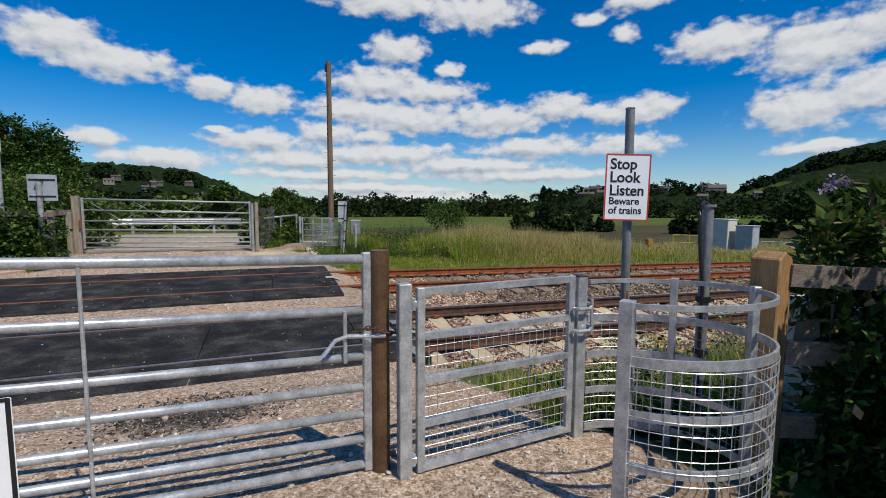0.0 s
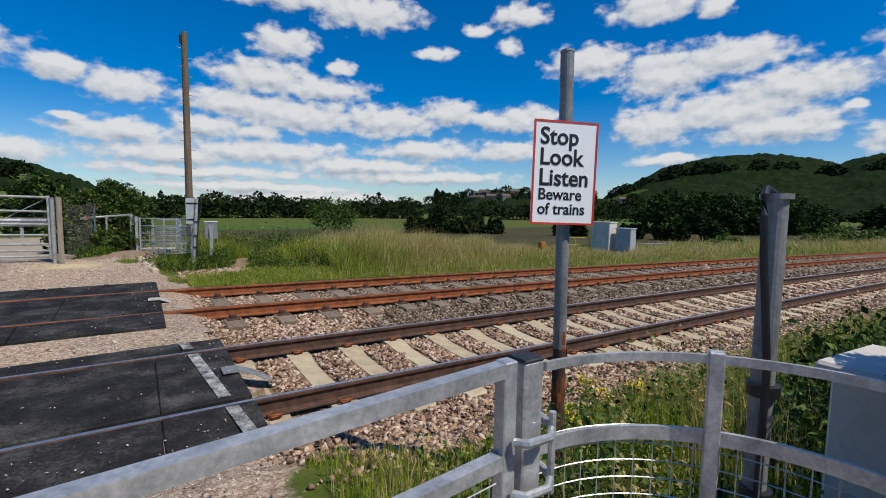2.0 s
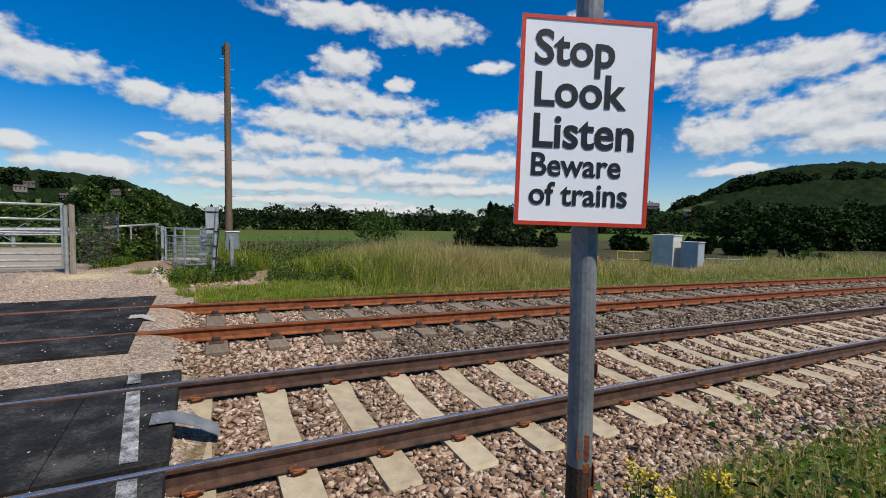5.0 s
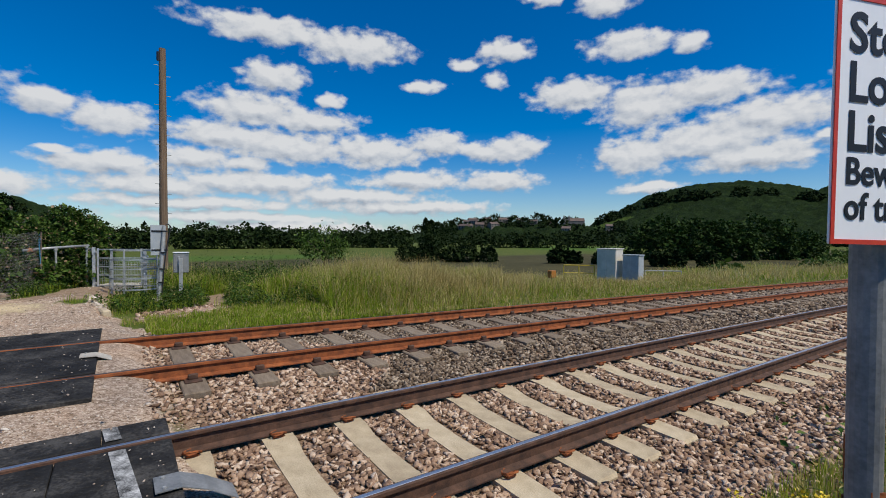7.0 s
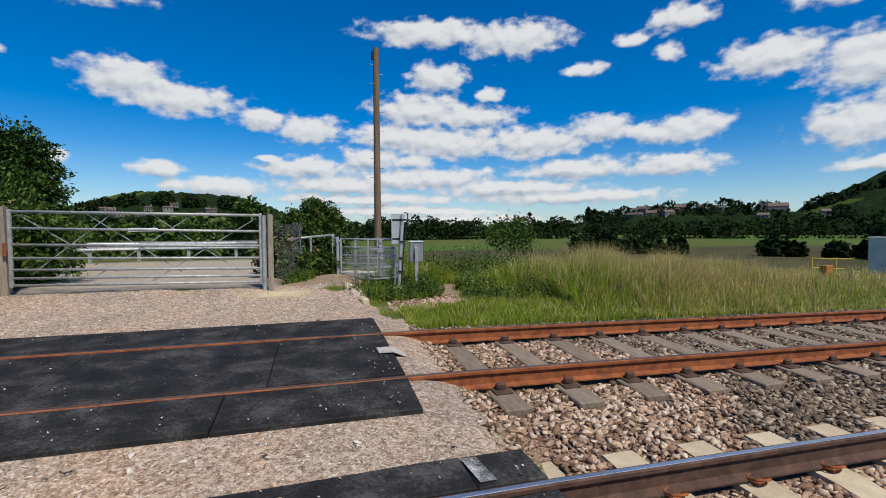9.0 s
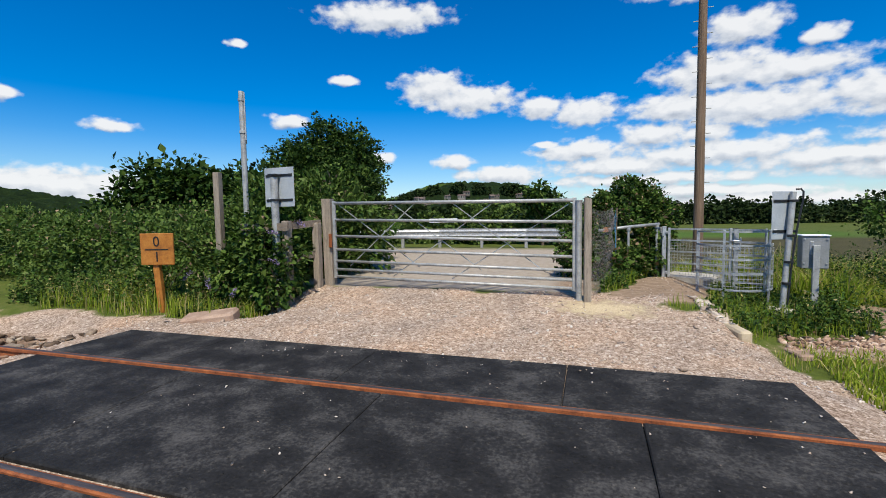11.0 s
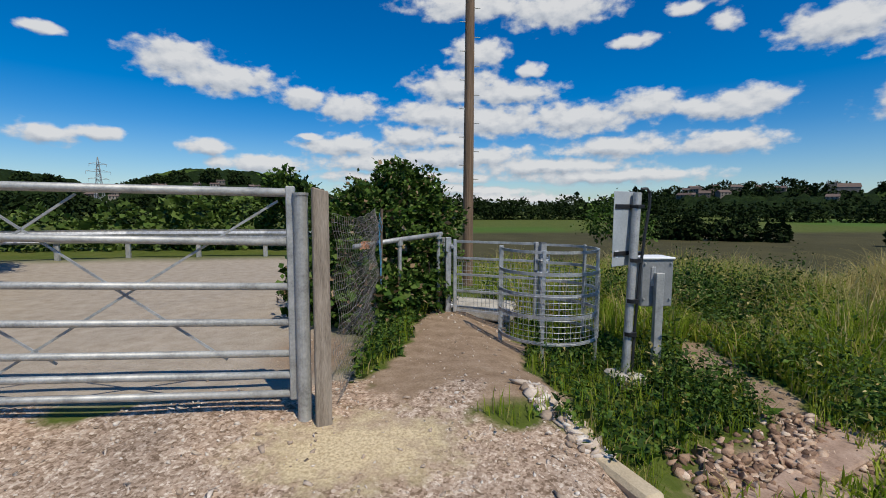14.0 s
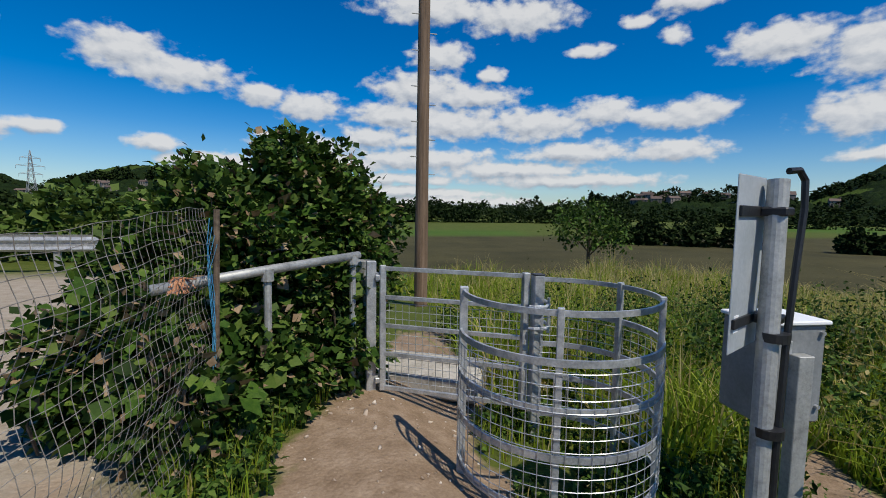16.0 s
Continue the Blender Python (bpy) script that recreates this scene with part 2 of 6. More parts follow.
M["yellow_paint"] = material("yellow_paint", [(0.55, 0.38, 0.03), (0.66, 0.47, 0.05), (0.72, 0.54, 0.09)], 0.5, 0, 6, 50, 0.05)
M["leaf"] = material("bramble_leaf", [(0.014, 0.034, 0.006), (0.040, 0.090, 0.012), (0.085, 0.155, 0.022), (0.16, 0.215, 0.045)], 0.55, 0, 30, 90, 0.1, per="island", spread=0.3, translucent=0.2, gloss=0.12)
M["leaf_dark"] = material("hedge_leaf", [(0.008, 0.020, 0.004), (0.021, 0.046, 0.008), (0.045, 0.082, 0.015)], 0.6, 0, 30, 90, 0.1, per="island", spread=0.3, translucent=0.08, gloss=0.08)
M["leaf_light"] = material("buddleia_leaf", [(0.035, 0.065, 0.012), (0.085, 0.140, 0.025), (0.150, 0.205, 0.050)], 0.55, 0, 30, 90, 0.1, per="island", spread=0.3, translucent=0.2, gloss=0.12)
M["leaf_dry"] = material("dry_leaf", [(0.16, 0.10, 0.05), (0.30, 0.20, 0.11), (0.42, 0.32, 0.20)], 0.8, 0, 30, 90, 0.1, per="island", translucent=0.15)
M["far_leaf"] = material("distant_foliage", [(0.007, 0.014, 0.004), (0.016, 0.029, 0.007), (0.032, 0.052, 0.012)], 0.9, 0, 0.5, 3, 0.0, per="island", spread=0.4, gloss=0.1)
M["grass"] = material("grass_blade", [(0.090, 0.150, 0.010), (0.205, 0.300, 0.020), (0.320, 0.400, 0.036), (0.46, 0.45, 0.090)], 0.65, 0, 1.2, 20, 0.0, per="island", spread=0.4, translucent=0.4, gloss=0.15)
M["straw"] = material("straw_grass", [(0.34, 0.26, 0.08), (0.52, 0.42, 0.16), (0.68, 0.57, 0.28)], 0.75, 0, 1.2, 20, 0.0, per="island", spread=0.4, translucent=0.4, gloss=0.15)
M["twig"] = material("bramble_stem", [(0.05, 0.035, 0.022), (0.12, 0.085, 0.055), (0.20, 0.15, 0.10)], 0.8, 0, 12, 60, 0.2)
M["purple"] = material("buddleia_flower", [(0.16, 0.10, 0.26), (0.27, 0.19, 0.40), (0.40, 0.32, 0.50)], 0.8, 0, 30, 90, 0.1, per="island", translucent=0.2)
M["yellow_flower"] = material("ragwort_flower", [(0.55, 0.40, 0.02), (0.68, 0.52, 0.03), (0.75, 0.62, 0.06)], 0.7, 0, 30, 90, 0.0, per="island")
M["white_flower"] = material("bramble_flower", [(0.6, 0.58, 0.52), (0.7, 0.68, 0.62), (0.78, 0.77, 0.72)], 0.7, 0, 30, 90, 0.0, per="island")
M["orange_rope"] = material("orange_twine", [(0.42, 0.16, 0.06), (0.52, 0.24, 0.12), (0.6, 0.34, 0.2)], 0.8, 0, 60, 120, 0.2)
M["blue_rope"] = material("blue_twine", [(0.02, 0.14, 0.28), (0.05, 0.25, 0.42), (0.1, 0.34, 0.5)], 0.8, 0, 60, 120, 0.2)
M["house_wall"] = material("pale_stone_wall", [(0.11, 0.095, 0.075), (0.18, 0.155, 0.125), (0.30, 0.27, 0.225)], 0.9, 0, 0.4, 3, 0.1, per="object")
M["house_roof"] = material("brown_tile_roof", [(0.07, 0.050, 0.042), (0.12, 0.082, 0.066), (0.17, 0.120, 0.095)], 0.9, 0, 0.5, 3, 0.1, per="object")
M["church_stone"] = material("dark_church_stone", [(0.10, 0.095, 0.085), (0.15, 0.14, 0.125), (0.20, 0.185, 0.165)], 0.9, 0, 0.4, 3, 0.2)
M["window_dark"] = material("dark_window_glass", [(0.02, 0.022, 0.025), (0.03, 0.033, 0.037), (0.045, 0.05, 0.055)], 0.15, 0, 2, 9, 0.0)
M["post_grey"] = material("dark_grey_painted_steel", [(0.13, 0.137, 0.138), (0.21, 0.216, 0.216), (0.30, 0.305, 0.303)], 0.5, 0.1, 6, 60, 0.08)
M["wire"] = material("rusty_wire", [(0.13, 0.115, 0.10), (0.25, 0.23, 0.20), (0.36, 0.34, 0.31)], 0.7, 0.3, 20, 90, 0.0)
M["sand"] = material("orange_sand_rubble", [(0.26, 0.17, 0.115), (0.37, 0.25, 0.175), (0.47, 0.34, 0.25)], 0.9, 0, 6, 60, 0.4)


# ---- mesh helpers ----
def add_box(bm, lo, hi, m=None, bevel=0.0):
    c, s = [(a + b) / 2 for a, b in zip(lo, hi)], [b - a for a, b in zip(lo, hi)]
    made = bmesh.ops.create_cube(bm, size=1, matrix=(m or Matrix()) @ Matrix.Translation(c) @ Matrix.Diagonal((*s, 1)))
    if bevel:
        edges = {e for v in made["verts"] for e in v.link_edges}
        bmesh.ops.bevel(bm, geom=list(edges), offset=bevel, segments=1, affect="EDGES")


def add_rod(bm, a, b, r0, r1=None, seg=10, caps=True):
    a, b = Vector(a), Vector(b)
    m = Matrix.Translation((a + b) / 2) @ (b - a).to_track_quat("Z", "Y").to_matrix().to_4x4()
    bmesh.ops.create_cone(bm, cap_ends=caps, segments=seg, radius1=r0, radius2=r0 if r1 is None else r1, depth=(b - a).length, matrix=m)


def add_sweep(bm, pts, profile, closed=True, up=Vector((0, 0, 1))):
    """Carries a profile of (side, height) along a line of points."""
    pts = [Vector(p) for p in pts]
    rows = []
    for i, p in enumerate(pts):
        d = (pts[min(i + 1, len(pts) - 1)] - pts[max(i - 1, 0)]).normalized()
        ref = up if abs(d.dot(up)) < 0.98 else Vector((1, 0, 0))
        side = d.cross(ref).normalized()
        top = side.cross(d).normalized()
        rows.append([bm.verts.new(p + side * u + top * v) for u, v in profile])
    n = len(profile)
    for r, q in zip(rows, rows[1:]):
        for k in range(n):
            bm.faces.new((r[k], r[(k + 1) % n], q[(k + 1) % n], q[k]))
    bm.faces.new(rows[0][::-1])
    bm.faces.new(rows[-1])


def ring(r, seg=8):
    return [(r * math.cos(2 * math.pi * k / seg), r * math.sin(2 * math.pi * k / seg)) for k in range(seg)]


def add_tube(bm, pts, r, seg=8):
    add_sweep(bm, pts, ring(r, seg))


def mesh_of(name, bm, mat, smooth=False):
    bmesh.ops.recalc_face_normals(bm, faces=bm.faces[:])
    me = bpy.data.meshes.new(name)
    bm.to_mesh(me)
    bm.free()
    for m in (mat if isinstance(mat, (list, tuple)) else [mat]):
        me.materials.append(m)
    if smooth:
        me.polygons.foreach_set("use_smooth", [True] * len(me.polygons))
    return me


def thing(name, at, label, category, group="", kind="", turn=0.0):
    ob = new(name)
    ob.matrix_world = pose(*at, 0, 0, turn)
    return tagged(ob, label, category, group, kind)


def part(name, bm, mat, parent, label="", smooth=False, local=False):
    """One mesh object under a thing or part; bm is in world metres unless local."""
    if not local:
        up, top = Matrix(), parent
        while top is not None:
            up = top.matrix_basis @ up
            top = top.parent
        bm.transform(up.inverted())
    ob = new(name, mesh_of(name, bm, mat, smooth))
    ob.parent = parent
    if label:
        ob["label"] = label
    return ob


def big_mesh(name, verts, faces, mat, attrs=None, smooth=False):
    """A mesh from number arrays: verts n x 3, faces m x k."""
    me = bpy.data.meshes.new(name)
    n, k = faces.shape
    me.vertices.add(len(verts))
    me.vertices.foreach_set("co", verts.astype(np.float32).ravel())
    me.loops.add(n * k)
    me.loops.foreach_set("vertex_index", faces.astype(np.int32).ravel())
    me.polygons.add(n)
    me.polygons.foreach_set("loop_start", np.arange(0, n * k, k, dtype=np.int32))
    if smooth:
        me.polygons.foreach_set("use_smooth", np.ones(n, dtype=bool))
    for key, val in (attrs or {}).items():
        a = me.attributes.new(key, "FLOAT_COLOR", "POINT")
        a.data.foreach_set("color", np.c_[val, np.ones(len(val))].astype(np.float32).ravel())
    me.update(calc_edges=True)
    for m in (mat if isinstance(mat, (list, tuple)) else [mat]):
        me.materials.append(m)
    return me


# ---- lie of the land ----
RAIL_Y = {"near": 5.562, "far": 8.673}      # the nearer rail of each track
RAIL_Z = {"near": -0.203, "far": 0.003}
GAUGE, CANT, FALL, BEND = 1.505, 0.0378, 0.0202, 0.00144


def bend(x):
    u = np.maximum(0, np.asarray(x, float) - 3)
    return -BEND * u * u / 2 * (1 / (1 + u / 160))


def fall(x):
    x = np.asarray(x, float)
    return -FALL * np.minimum(np.logaddexp(0, (x - 1.5) * 2) / 2, 45)


def step(x, a, b):
    t = np.clip((np.asarray(x, float) - a) / (b - a), 0, 1)
    return t * t * (3 - 2 * t)


def rail_top(x, y):
    """Height of the running surface across both tracks."""
    v = np.asarray(y, float) - bend(x)
    return np.interp(v, [3, RAIL_Y["near"], RAIL_Y["near"] + GAUGE, RAIL_Y["far"], RAIL_Y["far"] + GAUGE, 12], [RAIL_Z["near"] - 0.06, RAIL_Z["near"], RAIL_Z["near"] + CANT * GAUGE, RAIL_Z["far"], RAIL_Z["far"] + CANT * GAUGE, RAIL_Z["far"] + 0.09]) + fall(x)


def waves(x, y, s, seed=0.0):
    return (np.sin(x * s * 1.0 + seed + 1.7 * np.sin(y * s * 0.63 + seed)) * np.sin(y * s * 1.13 + 2.1 * seed + 1.3 * np.sin(x * s * 0.71)) + 0.5 * np.sin(x * s * 2.3 - y * s * 1.9 + seed * 3))


def on_crossing(x):
    return step(x, -6.6, -5.4) * (1 - step(x, 1.55, 2.3))


def land(x, y):
    """Height of the ground."""
    x, y = np.asarray(x, float), np.asarray(y, float)
    v = y - bend(x)
    cross = on_crossing(x)
    bed = rail_top(x, y) - 0.215
    road = rail_top(x, y) - 0.035
    track = bed * (1 - cross) + road * cross
    # near side
    near_l = np.interp(y, [-20, 0, 2.4, 4.2, 4.9], [0.3, 0.14, 0.10, -0.10, -0.165])
    near_r = np.interp(v, [-10, 0, 2.2, 3.4, 4.3, 4.8], [0.2, 0.05, -0.05, -0.28, -0.36, -0.38]) + fall(x) * step(v, -2, 4)
    w = step(x, 1.6, 3.2) * step(y, 0.5, 2.6)
    near = near_l * (1 - w) + near_r * w
    # far side
    far_l = np.interp(y, [11, 11.4, 12.3, 13.3, 16.5, 30, 45], [0.04, 0.06, 0.14, 0.29, 0.27, 0.30, -0.6])
    far_r = np.interp(v, [11.2, 11.9, 13.5, 16, 20, 34, 60], [-0.14, -0.08, 0.06, 0.10, -0.05, -1.3, -1.6]) + fall(x) * (1 - step(v, 14, 40))
    far_r = far_r - .62 * step(x, 10, 21) * step(v, 12.2, 15.8) * (1 - step(v, 22, 40))
    w = step(x, 1.15, 1.9)
    far = far_l * (1 - w) + far_r * w - 0.30 * np.exp(-((x + 4.9) / 0.75) ** 2 - ((y - 12.6) / 0.6) ** 2)
    far = far + np.where(y > 16.3, -0.25, 0) * step(x, -0.2, 1.0) * step(y, 16.3, 17.5)
    z = np.where(v < 4.75, near, np.where(v > 11.3, far, track))
    t = step(v, 4.2, 4.75)
    z = np.where((v >= 4.2) & (v <= 4.75), near * (1 - t) + track * t, z)
    t = step(v, 11.0, 11.6)
    z = np.where((v >= 11.0) & (v <= 11.6), track * (1 - t) + far * t, z)
    z = z + 0.012 * waves(x, y, 2.1, 0.3) * (1 - step(v, 4.6, 4.9) * (1 - step(v, 11, 11.4)))
    flat = step(np.hypot(x, y), 45, 90)
    return z * (1 - flat) + (-1.6) * flat


def height(x, y):
    return float(land(x, y))


# ---- ground ----
def graded(lo, hi, d, far_lo, far_hi, grow=1.13):
    mid = list(np.arange(lo, hi + 1e-6, d))
    out, s, v = [], d, hi
    while v < far_hi:
        s *= grow
        v += s
        out.append(v)
    back, s, v = [], d, lo
    while v > far_lo:
        s *= grow
        v -= s
        back.append(v)
    return np.array(back[::-1] + mid + out)


def zones(x, y):
    v = y - bend(x)
    n = 0.16 * waves(x, y, 3.1, 0.7) + 0.07 * waves(x, y, 9.0, 2.0)
    track = step(v, 4.0 + n, 4.35 + n) * (1 - step(v, 10.9 + n, 11.25 + n))
    cross = step(x + n, -6.6, -6.2) * (1 - step(x + n, 1.9, 2.4))
    near = step(x, -7.5, -7) * (1 - step(x + n * 1.5, 1.85, 2.15)) * (1 - step(v, 4.3, 4.8))
    hollow = (1 - step(np.hypot(x - 1.9, y - 1.9) + n, 0.55, 0.75))
    far = step(x + n, -4.9 - 0.25 * (12 - y), -4.5 - 0.25 * (12 - y)) * (1 - step(x + n - np.where(y < 13, 0.7, 0.32) * (13 - y), 1.0, 1.2)) * step(v, 10.6, 10.9) * (1 - step(y + n, 13.35, 13.6))
    cx = np.interp(y, [13, 14.2, 15.5, 16.3, 19], [0.75, 1.0, 1.45, 1.75, 2.4])
    hw = np.interp(y, [13, 14.2, 15.5, 16.3, 19], [0.75, 0.5, 0.5, 0.42, 0.4])
    path = (1 - step(np.abs(x - cx) + n * 0.6, hw - 0.08, hw + 0.06)) * step(y, 12.9, 13.4) * (1 - step(y, 18.5, 19.5))
    yard = step(x + 2 * n, -8.2, -7.7) * (1 - step(x + 0.6 * n, -0.1, 0.15)) * step(y, 13.4, 13.6) * (1 - step(y, 21.5, 22.0))
    trail = (1 - step(np.abs(x - np.interp(y, [11.5, 12.7, 13.56, 14.6, 15.2], [2.6, 2.9, 3.25, 3.6, 3.8])) + n, 0.08, 0.30)) * step(y, 12.3, 12.6) * (1 - step(y, 14.5, 15.2))
    margin = step(v, 10.6, 10.9) * (1 - step(v + n, 11.45, 11.75)) * step(x, -9, -8) * (1 - step(x, -4.5, -4))
    gravel = np.maximum.reduce([track * cross, near, far, margin])
    ballast = track * (1 - cross)
    sandy = np.exp(-((x - 0.15) / 0.55) ** 2 - ((y - 12.85) / 0.38) ** 2)
    rubble = 0.9 * np.exp(-((x - 2.5) / 0.75) ** 2 - ((y - 12.6 - 0.2 * (x - 2.5)) / 0.30) ** 2)
    litter = 0.9 * np.exp(-((x + 0.2) / 0.42) ** 2 - ((y - 14.3) / 0.75) ** 2)
    dirt = np.maximum.reduce([path, trail, hollow * 0.8, sandy, rubble, litter])
    gravel = gravel * (1 - 0.85 * sandy)
    field = step(y + 0.12 * x, 27, 29) * (1 - step(y + 0.12 * x, 70, 72)) * step(x, 3, 5)
    az, dd = np.degrees(np.arctan2(x, y)), np.hypot(x, y)
    green = step(y + 0.12 * x, 70, 72) * (1 - step(y + 0.12 * x, 84, 86)) * step(x, -20, 0) * (1 - step(az, 22, 24)) + step(az, 44, 45) * (1 - step(az, 56, 58)) * step(dd, 130, 135) * (1 - step(dd, 215, 220))
    return np.c_[gravel, ballast, dirt], np.c_[yard, field, green]


def ground_material():
    m = bpy.data.materials.new("ground")
    m.use_nodes = True
    t = m.node_tree
    b = t.nodes["Principled BSDF"]
    at = node(t, "TexCoord").outputs["Object"]

    def attr(name):
        n = t.nodes.new("ShaderNodeAttribute")
        n.attribute_name = name
        return node(t, "SeparateXYZ", i0=n.outputs["Vector"]).outputs
    z1, z2 = attr("zone"), attr("zone2")

    def noise_at(s, d=6.0, r=0.6):
        return node(t, "TexNoise", Vector=at, Scale=s, Detail=d, Roughness=r).outputs["Fac"]

    def cells(s):
        return node(t, "TexVoronoi", Vector=at, Scale=s)
    big, mid, fine = noise_at(0.9), noise_at(7.0), noise_at(70.0)
    v1, v2 = cells(34.0), cells(85.0)
    tint = node(t, "SeparateXYZ", i0=v1.outputs["Color"]).outputs[0]
    tint2 = node(t, "SeparateXYZ", i0=v2.outputs["Color"]).outputs[0]
    pebble = calc(t, "ADD", calc(t, "MULTIPLY", tint, 0.45), calc(t, "MULTIPLY", tint2, 0.55))
    grit = ramp(t, pebble, [(0.12, (0.17, 0.118, 0.078)), (0.45, (0.36, 0.268, 0.195)), (0.7, (0.48, 0.378, 0.288)), (0.95, (0.68, 0.59, 0.48))])
    patch = ramp(t, big, [(0.35, (0.80, 0.80, 0.82)), (0.5, (1.0, 0.97, 0.95)), (0.65, (1.10, 0.98, 0.88))])
    gravel = blend(t, 1.0, grit, patch, "MULTIPLY")
    under = ramp(t, pebble, [(0.1, (0.09, 0.055, 0.034)), (0.5, (0.23, 0.148, 0.094)), (0.9, (0.36, 0.255, 0.17))])
    dirt = ramp(t, calc(t, "ADD", calc(t, "MULTIPLY", mid, 0.6), calc(t, "MULTIPLY", fine, 0.4)), [(0.3, (0.17, 0.112, 0.068)), (0.5, (0.28, 0.198, 0.13)), (0.7, (0.40, 0.30, 0.21))])
    turf = ramp(t, calc(t, "ADD", calc(t, "MULTIPLY", big, 0.5), calc(t, "MULTIPLY", mid, 0.5)), [(0.3, (0.045, 0.062, 0.010)), (0.5, (0.085, 0.110, 0.018)), (0.7, (0.145, 0.140, 0.038))])
    yard = ramp(t, calc(t, "ADD", calc(t, "MULTIPLY", mid, 0.65), calc(t, "MULTIPLY", fine, 0.35)), [(0.3, (0.27, 0.22, 0.165)), (0.5, (0.37, 0.31, 0.24)), (0.7, (0.45, 0.385, 0.31))])
    brown = ramp(t, noise_at(0.25), [(0.3, (0.048, 0.044, 0.018)), (0.7, (0.085, 0.075, 0.030))])
    green = ramp(t, noise_at(0.12), [(0.3, (0.055, 0.105, 0.013)), (0.7, (0.080, 0.140, 0.018))])
    col = blend(t, z2[1], turf, brown)
    col = blend(t, z2[2], col, green)
    col = blend(t, z2[0], col, yard)
    edge = calc(t, "MULTIPLY", calc(t, "SUBTRACT", mid, 0.5), 0.9)

    def crisp(s):
        return node(t, "MapRange", i0=calc(t, "ADD", s, edge), i1=0.3, i2=0.7).outputs[0]
    col = blend(t, crisp(z1[2]), col, dirt)
    col = blend(t, crisp(z1[0]), col, gravel)
    col = blend(t, crisp(z1[1]), col, under)

    def stain(x, y, rx, ry, tint, most):
        d = vcalc(t, "LENGTH", vcalc(t, "MULTIPLY", vcalc(t, "SUBTRACT", at, (x, y, 0)), (1 / rx, 1 / ry, 0)))
        m = node(t, "MapRange", i0=calc(t, "ADD", d, calc(t, "MULTIPLY", calc(t, "SUBTRACT", mid, 0.5), 2.2)), i1=1.1, i2=0.35, i3=0.0, i4=most).outputs[0]
        return blend(t, m, col, tint)
    col = stain(-0.28, 3.82, 0.62, 0.46, (0.045, 0.042, 0.038), 0.75)
    straw = ramp(t, fine, [(0.35, (0.42, 0.32, 0.18)), (0.6, (0.70, 0.57, 0.36))])
    col = stain(0.12, 12.85, 0.62, 0.36, straw, 0.9)
    wire(t, col, b.inputs["Base Color"])
    b.inputs["Roughness"].default_value = 0.95
    b.inputs["Specular IOR Level"].default_value = 0.15
    h = calc(t, "ADD", calc(t, "MULTIPLY", v1.outputs["Distance"], -0.5), calc(t, "MULTIPLY", fine, 0.6))
    wire(t, node(t, "Bump", Strength=0.55, Distance=0.02, Height=h).outputs[0], b.inputs["Normal"])
    return m


def build_ground():
    gx, gy = graded(-8, 14, 0.13, -2600, 2600), graded(-1.5, 18, 0.13, -2600, 2600)
    X, Y = np.meshgrid(gx, gy)
    x, y = X.ravel(), Y.ravel()
    z = land(x, y)
    a, b = zones(x, y)
    nx, ny = len(gx), len(gy)
    i = (np.arange(ny - 1)[:, None] * nx + np.arange(nx - 1)).ravel()
    faces = np.c_[i, i + 1, i + nx + 1, i + nx]
    ob = new("ground", big_mesh("ground", np.c_[x, y, z], faces, ground_material(), {"zone": a, "zone2": b}, True))
    tagged(ob, "pinkish gravel track, ballast bed, earth path and rough grass", "ground", kind="structure")


build_ground()


# ---- railway ----
RAIL = [(-0.0701, 0), (0.0701, 0), (0.0701, 0.012), (0.012, 0.030), (0.010, 0.115), (0.034, 0.128), (0.034, 0.152), (0.026, 0.158), (-0.026, 0.158), (-0.034, 0.152), (-0.034, 0.128), (-0.010, 0.115), (-0.012, 0.030), (-0.0701, 0.012)]
HEAD = [(-0.019, 0.1585), (0.019, 0.1585), (0.015, 0.1602), (-0.015, 0.1602)]
XS_RAIL = list(np.arange(-40, 3, 2.0)) + list(np.arange(3, 40, 1.0)) + list(np.arange(40, 121, 4.0))


def rail_point(track, offset, x):
    y0 = RAIL_Y[track] + offset
    return (x, y0 + float(bend(x)), RAIL_Z[track] + CANT * offset + float(fall(x)))


def concrete_sleeper():
    bm = bmesh.new()
    rows = []
    for u, wtop, ztop in ((-1.25, .10, -.020), (-1.22, .125, 0), (-.98, .13, 0), (-.55, .13, 0), (-.35, .115, -.028), (0, .11, -.035), (.35, .115, -.028), (.55, .13, 0), (.98, .13, 0), (1.22, .125, 0), (1.25, .10, -.020)):
        rows.append([bm.verts.new(p) for p in ((-.145, u, -.16), (-wtop, u, ztop), (wtop, u, ztop), (.145, u, -.16))])
    for r, q in zip(rows, rows[1:]):
        for k in range(4):
            bm.faces.new((r[k], r[(k + 1) % 4], q[(k + 1) % 4], q[k]))
    bm.faces.new(rows[0][::-1])
    bm.faces.new(rows[-1])
    return mesh_of("sleeper", bm, M["concrete"])


def timber_sleeper():
    bm = bmesh.new()
    add_box(bm, (-.125, -1.25, -.14), (.125, 1.25, 0), bevel=0.012)
    return mesh_of("sleeper", bm, M["old_sleeper"])


def clip_mesh():
    bm = bmesh.new()
    pts = [(-.055, .0, .012), (-.06, .045, .03), (-.03, .075, .052), (.02, .08, .058), (.055, .05, .045), (.06, .0, .03), (.035, -.03, .026), (0, -.035, .03)]
    add_tube(bm, pts, 0.0085, 6)
    add_box(bm, (-.045, .0, -.002), (.045, .05, .022), bevel=.006)
    return mesh_of("rail_clip", bm, M["rust"])


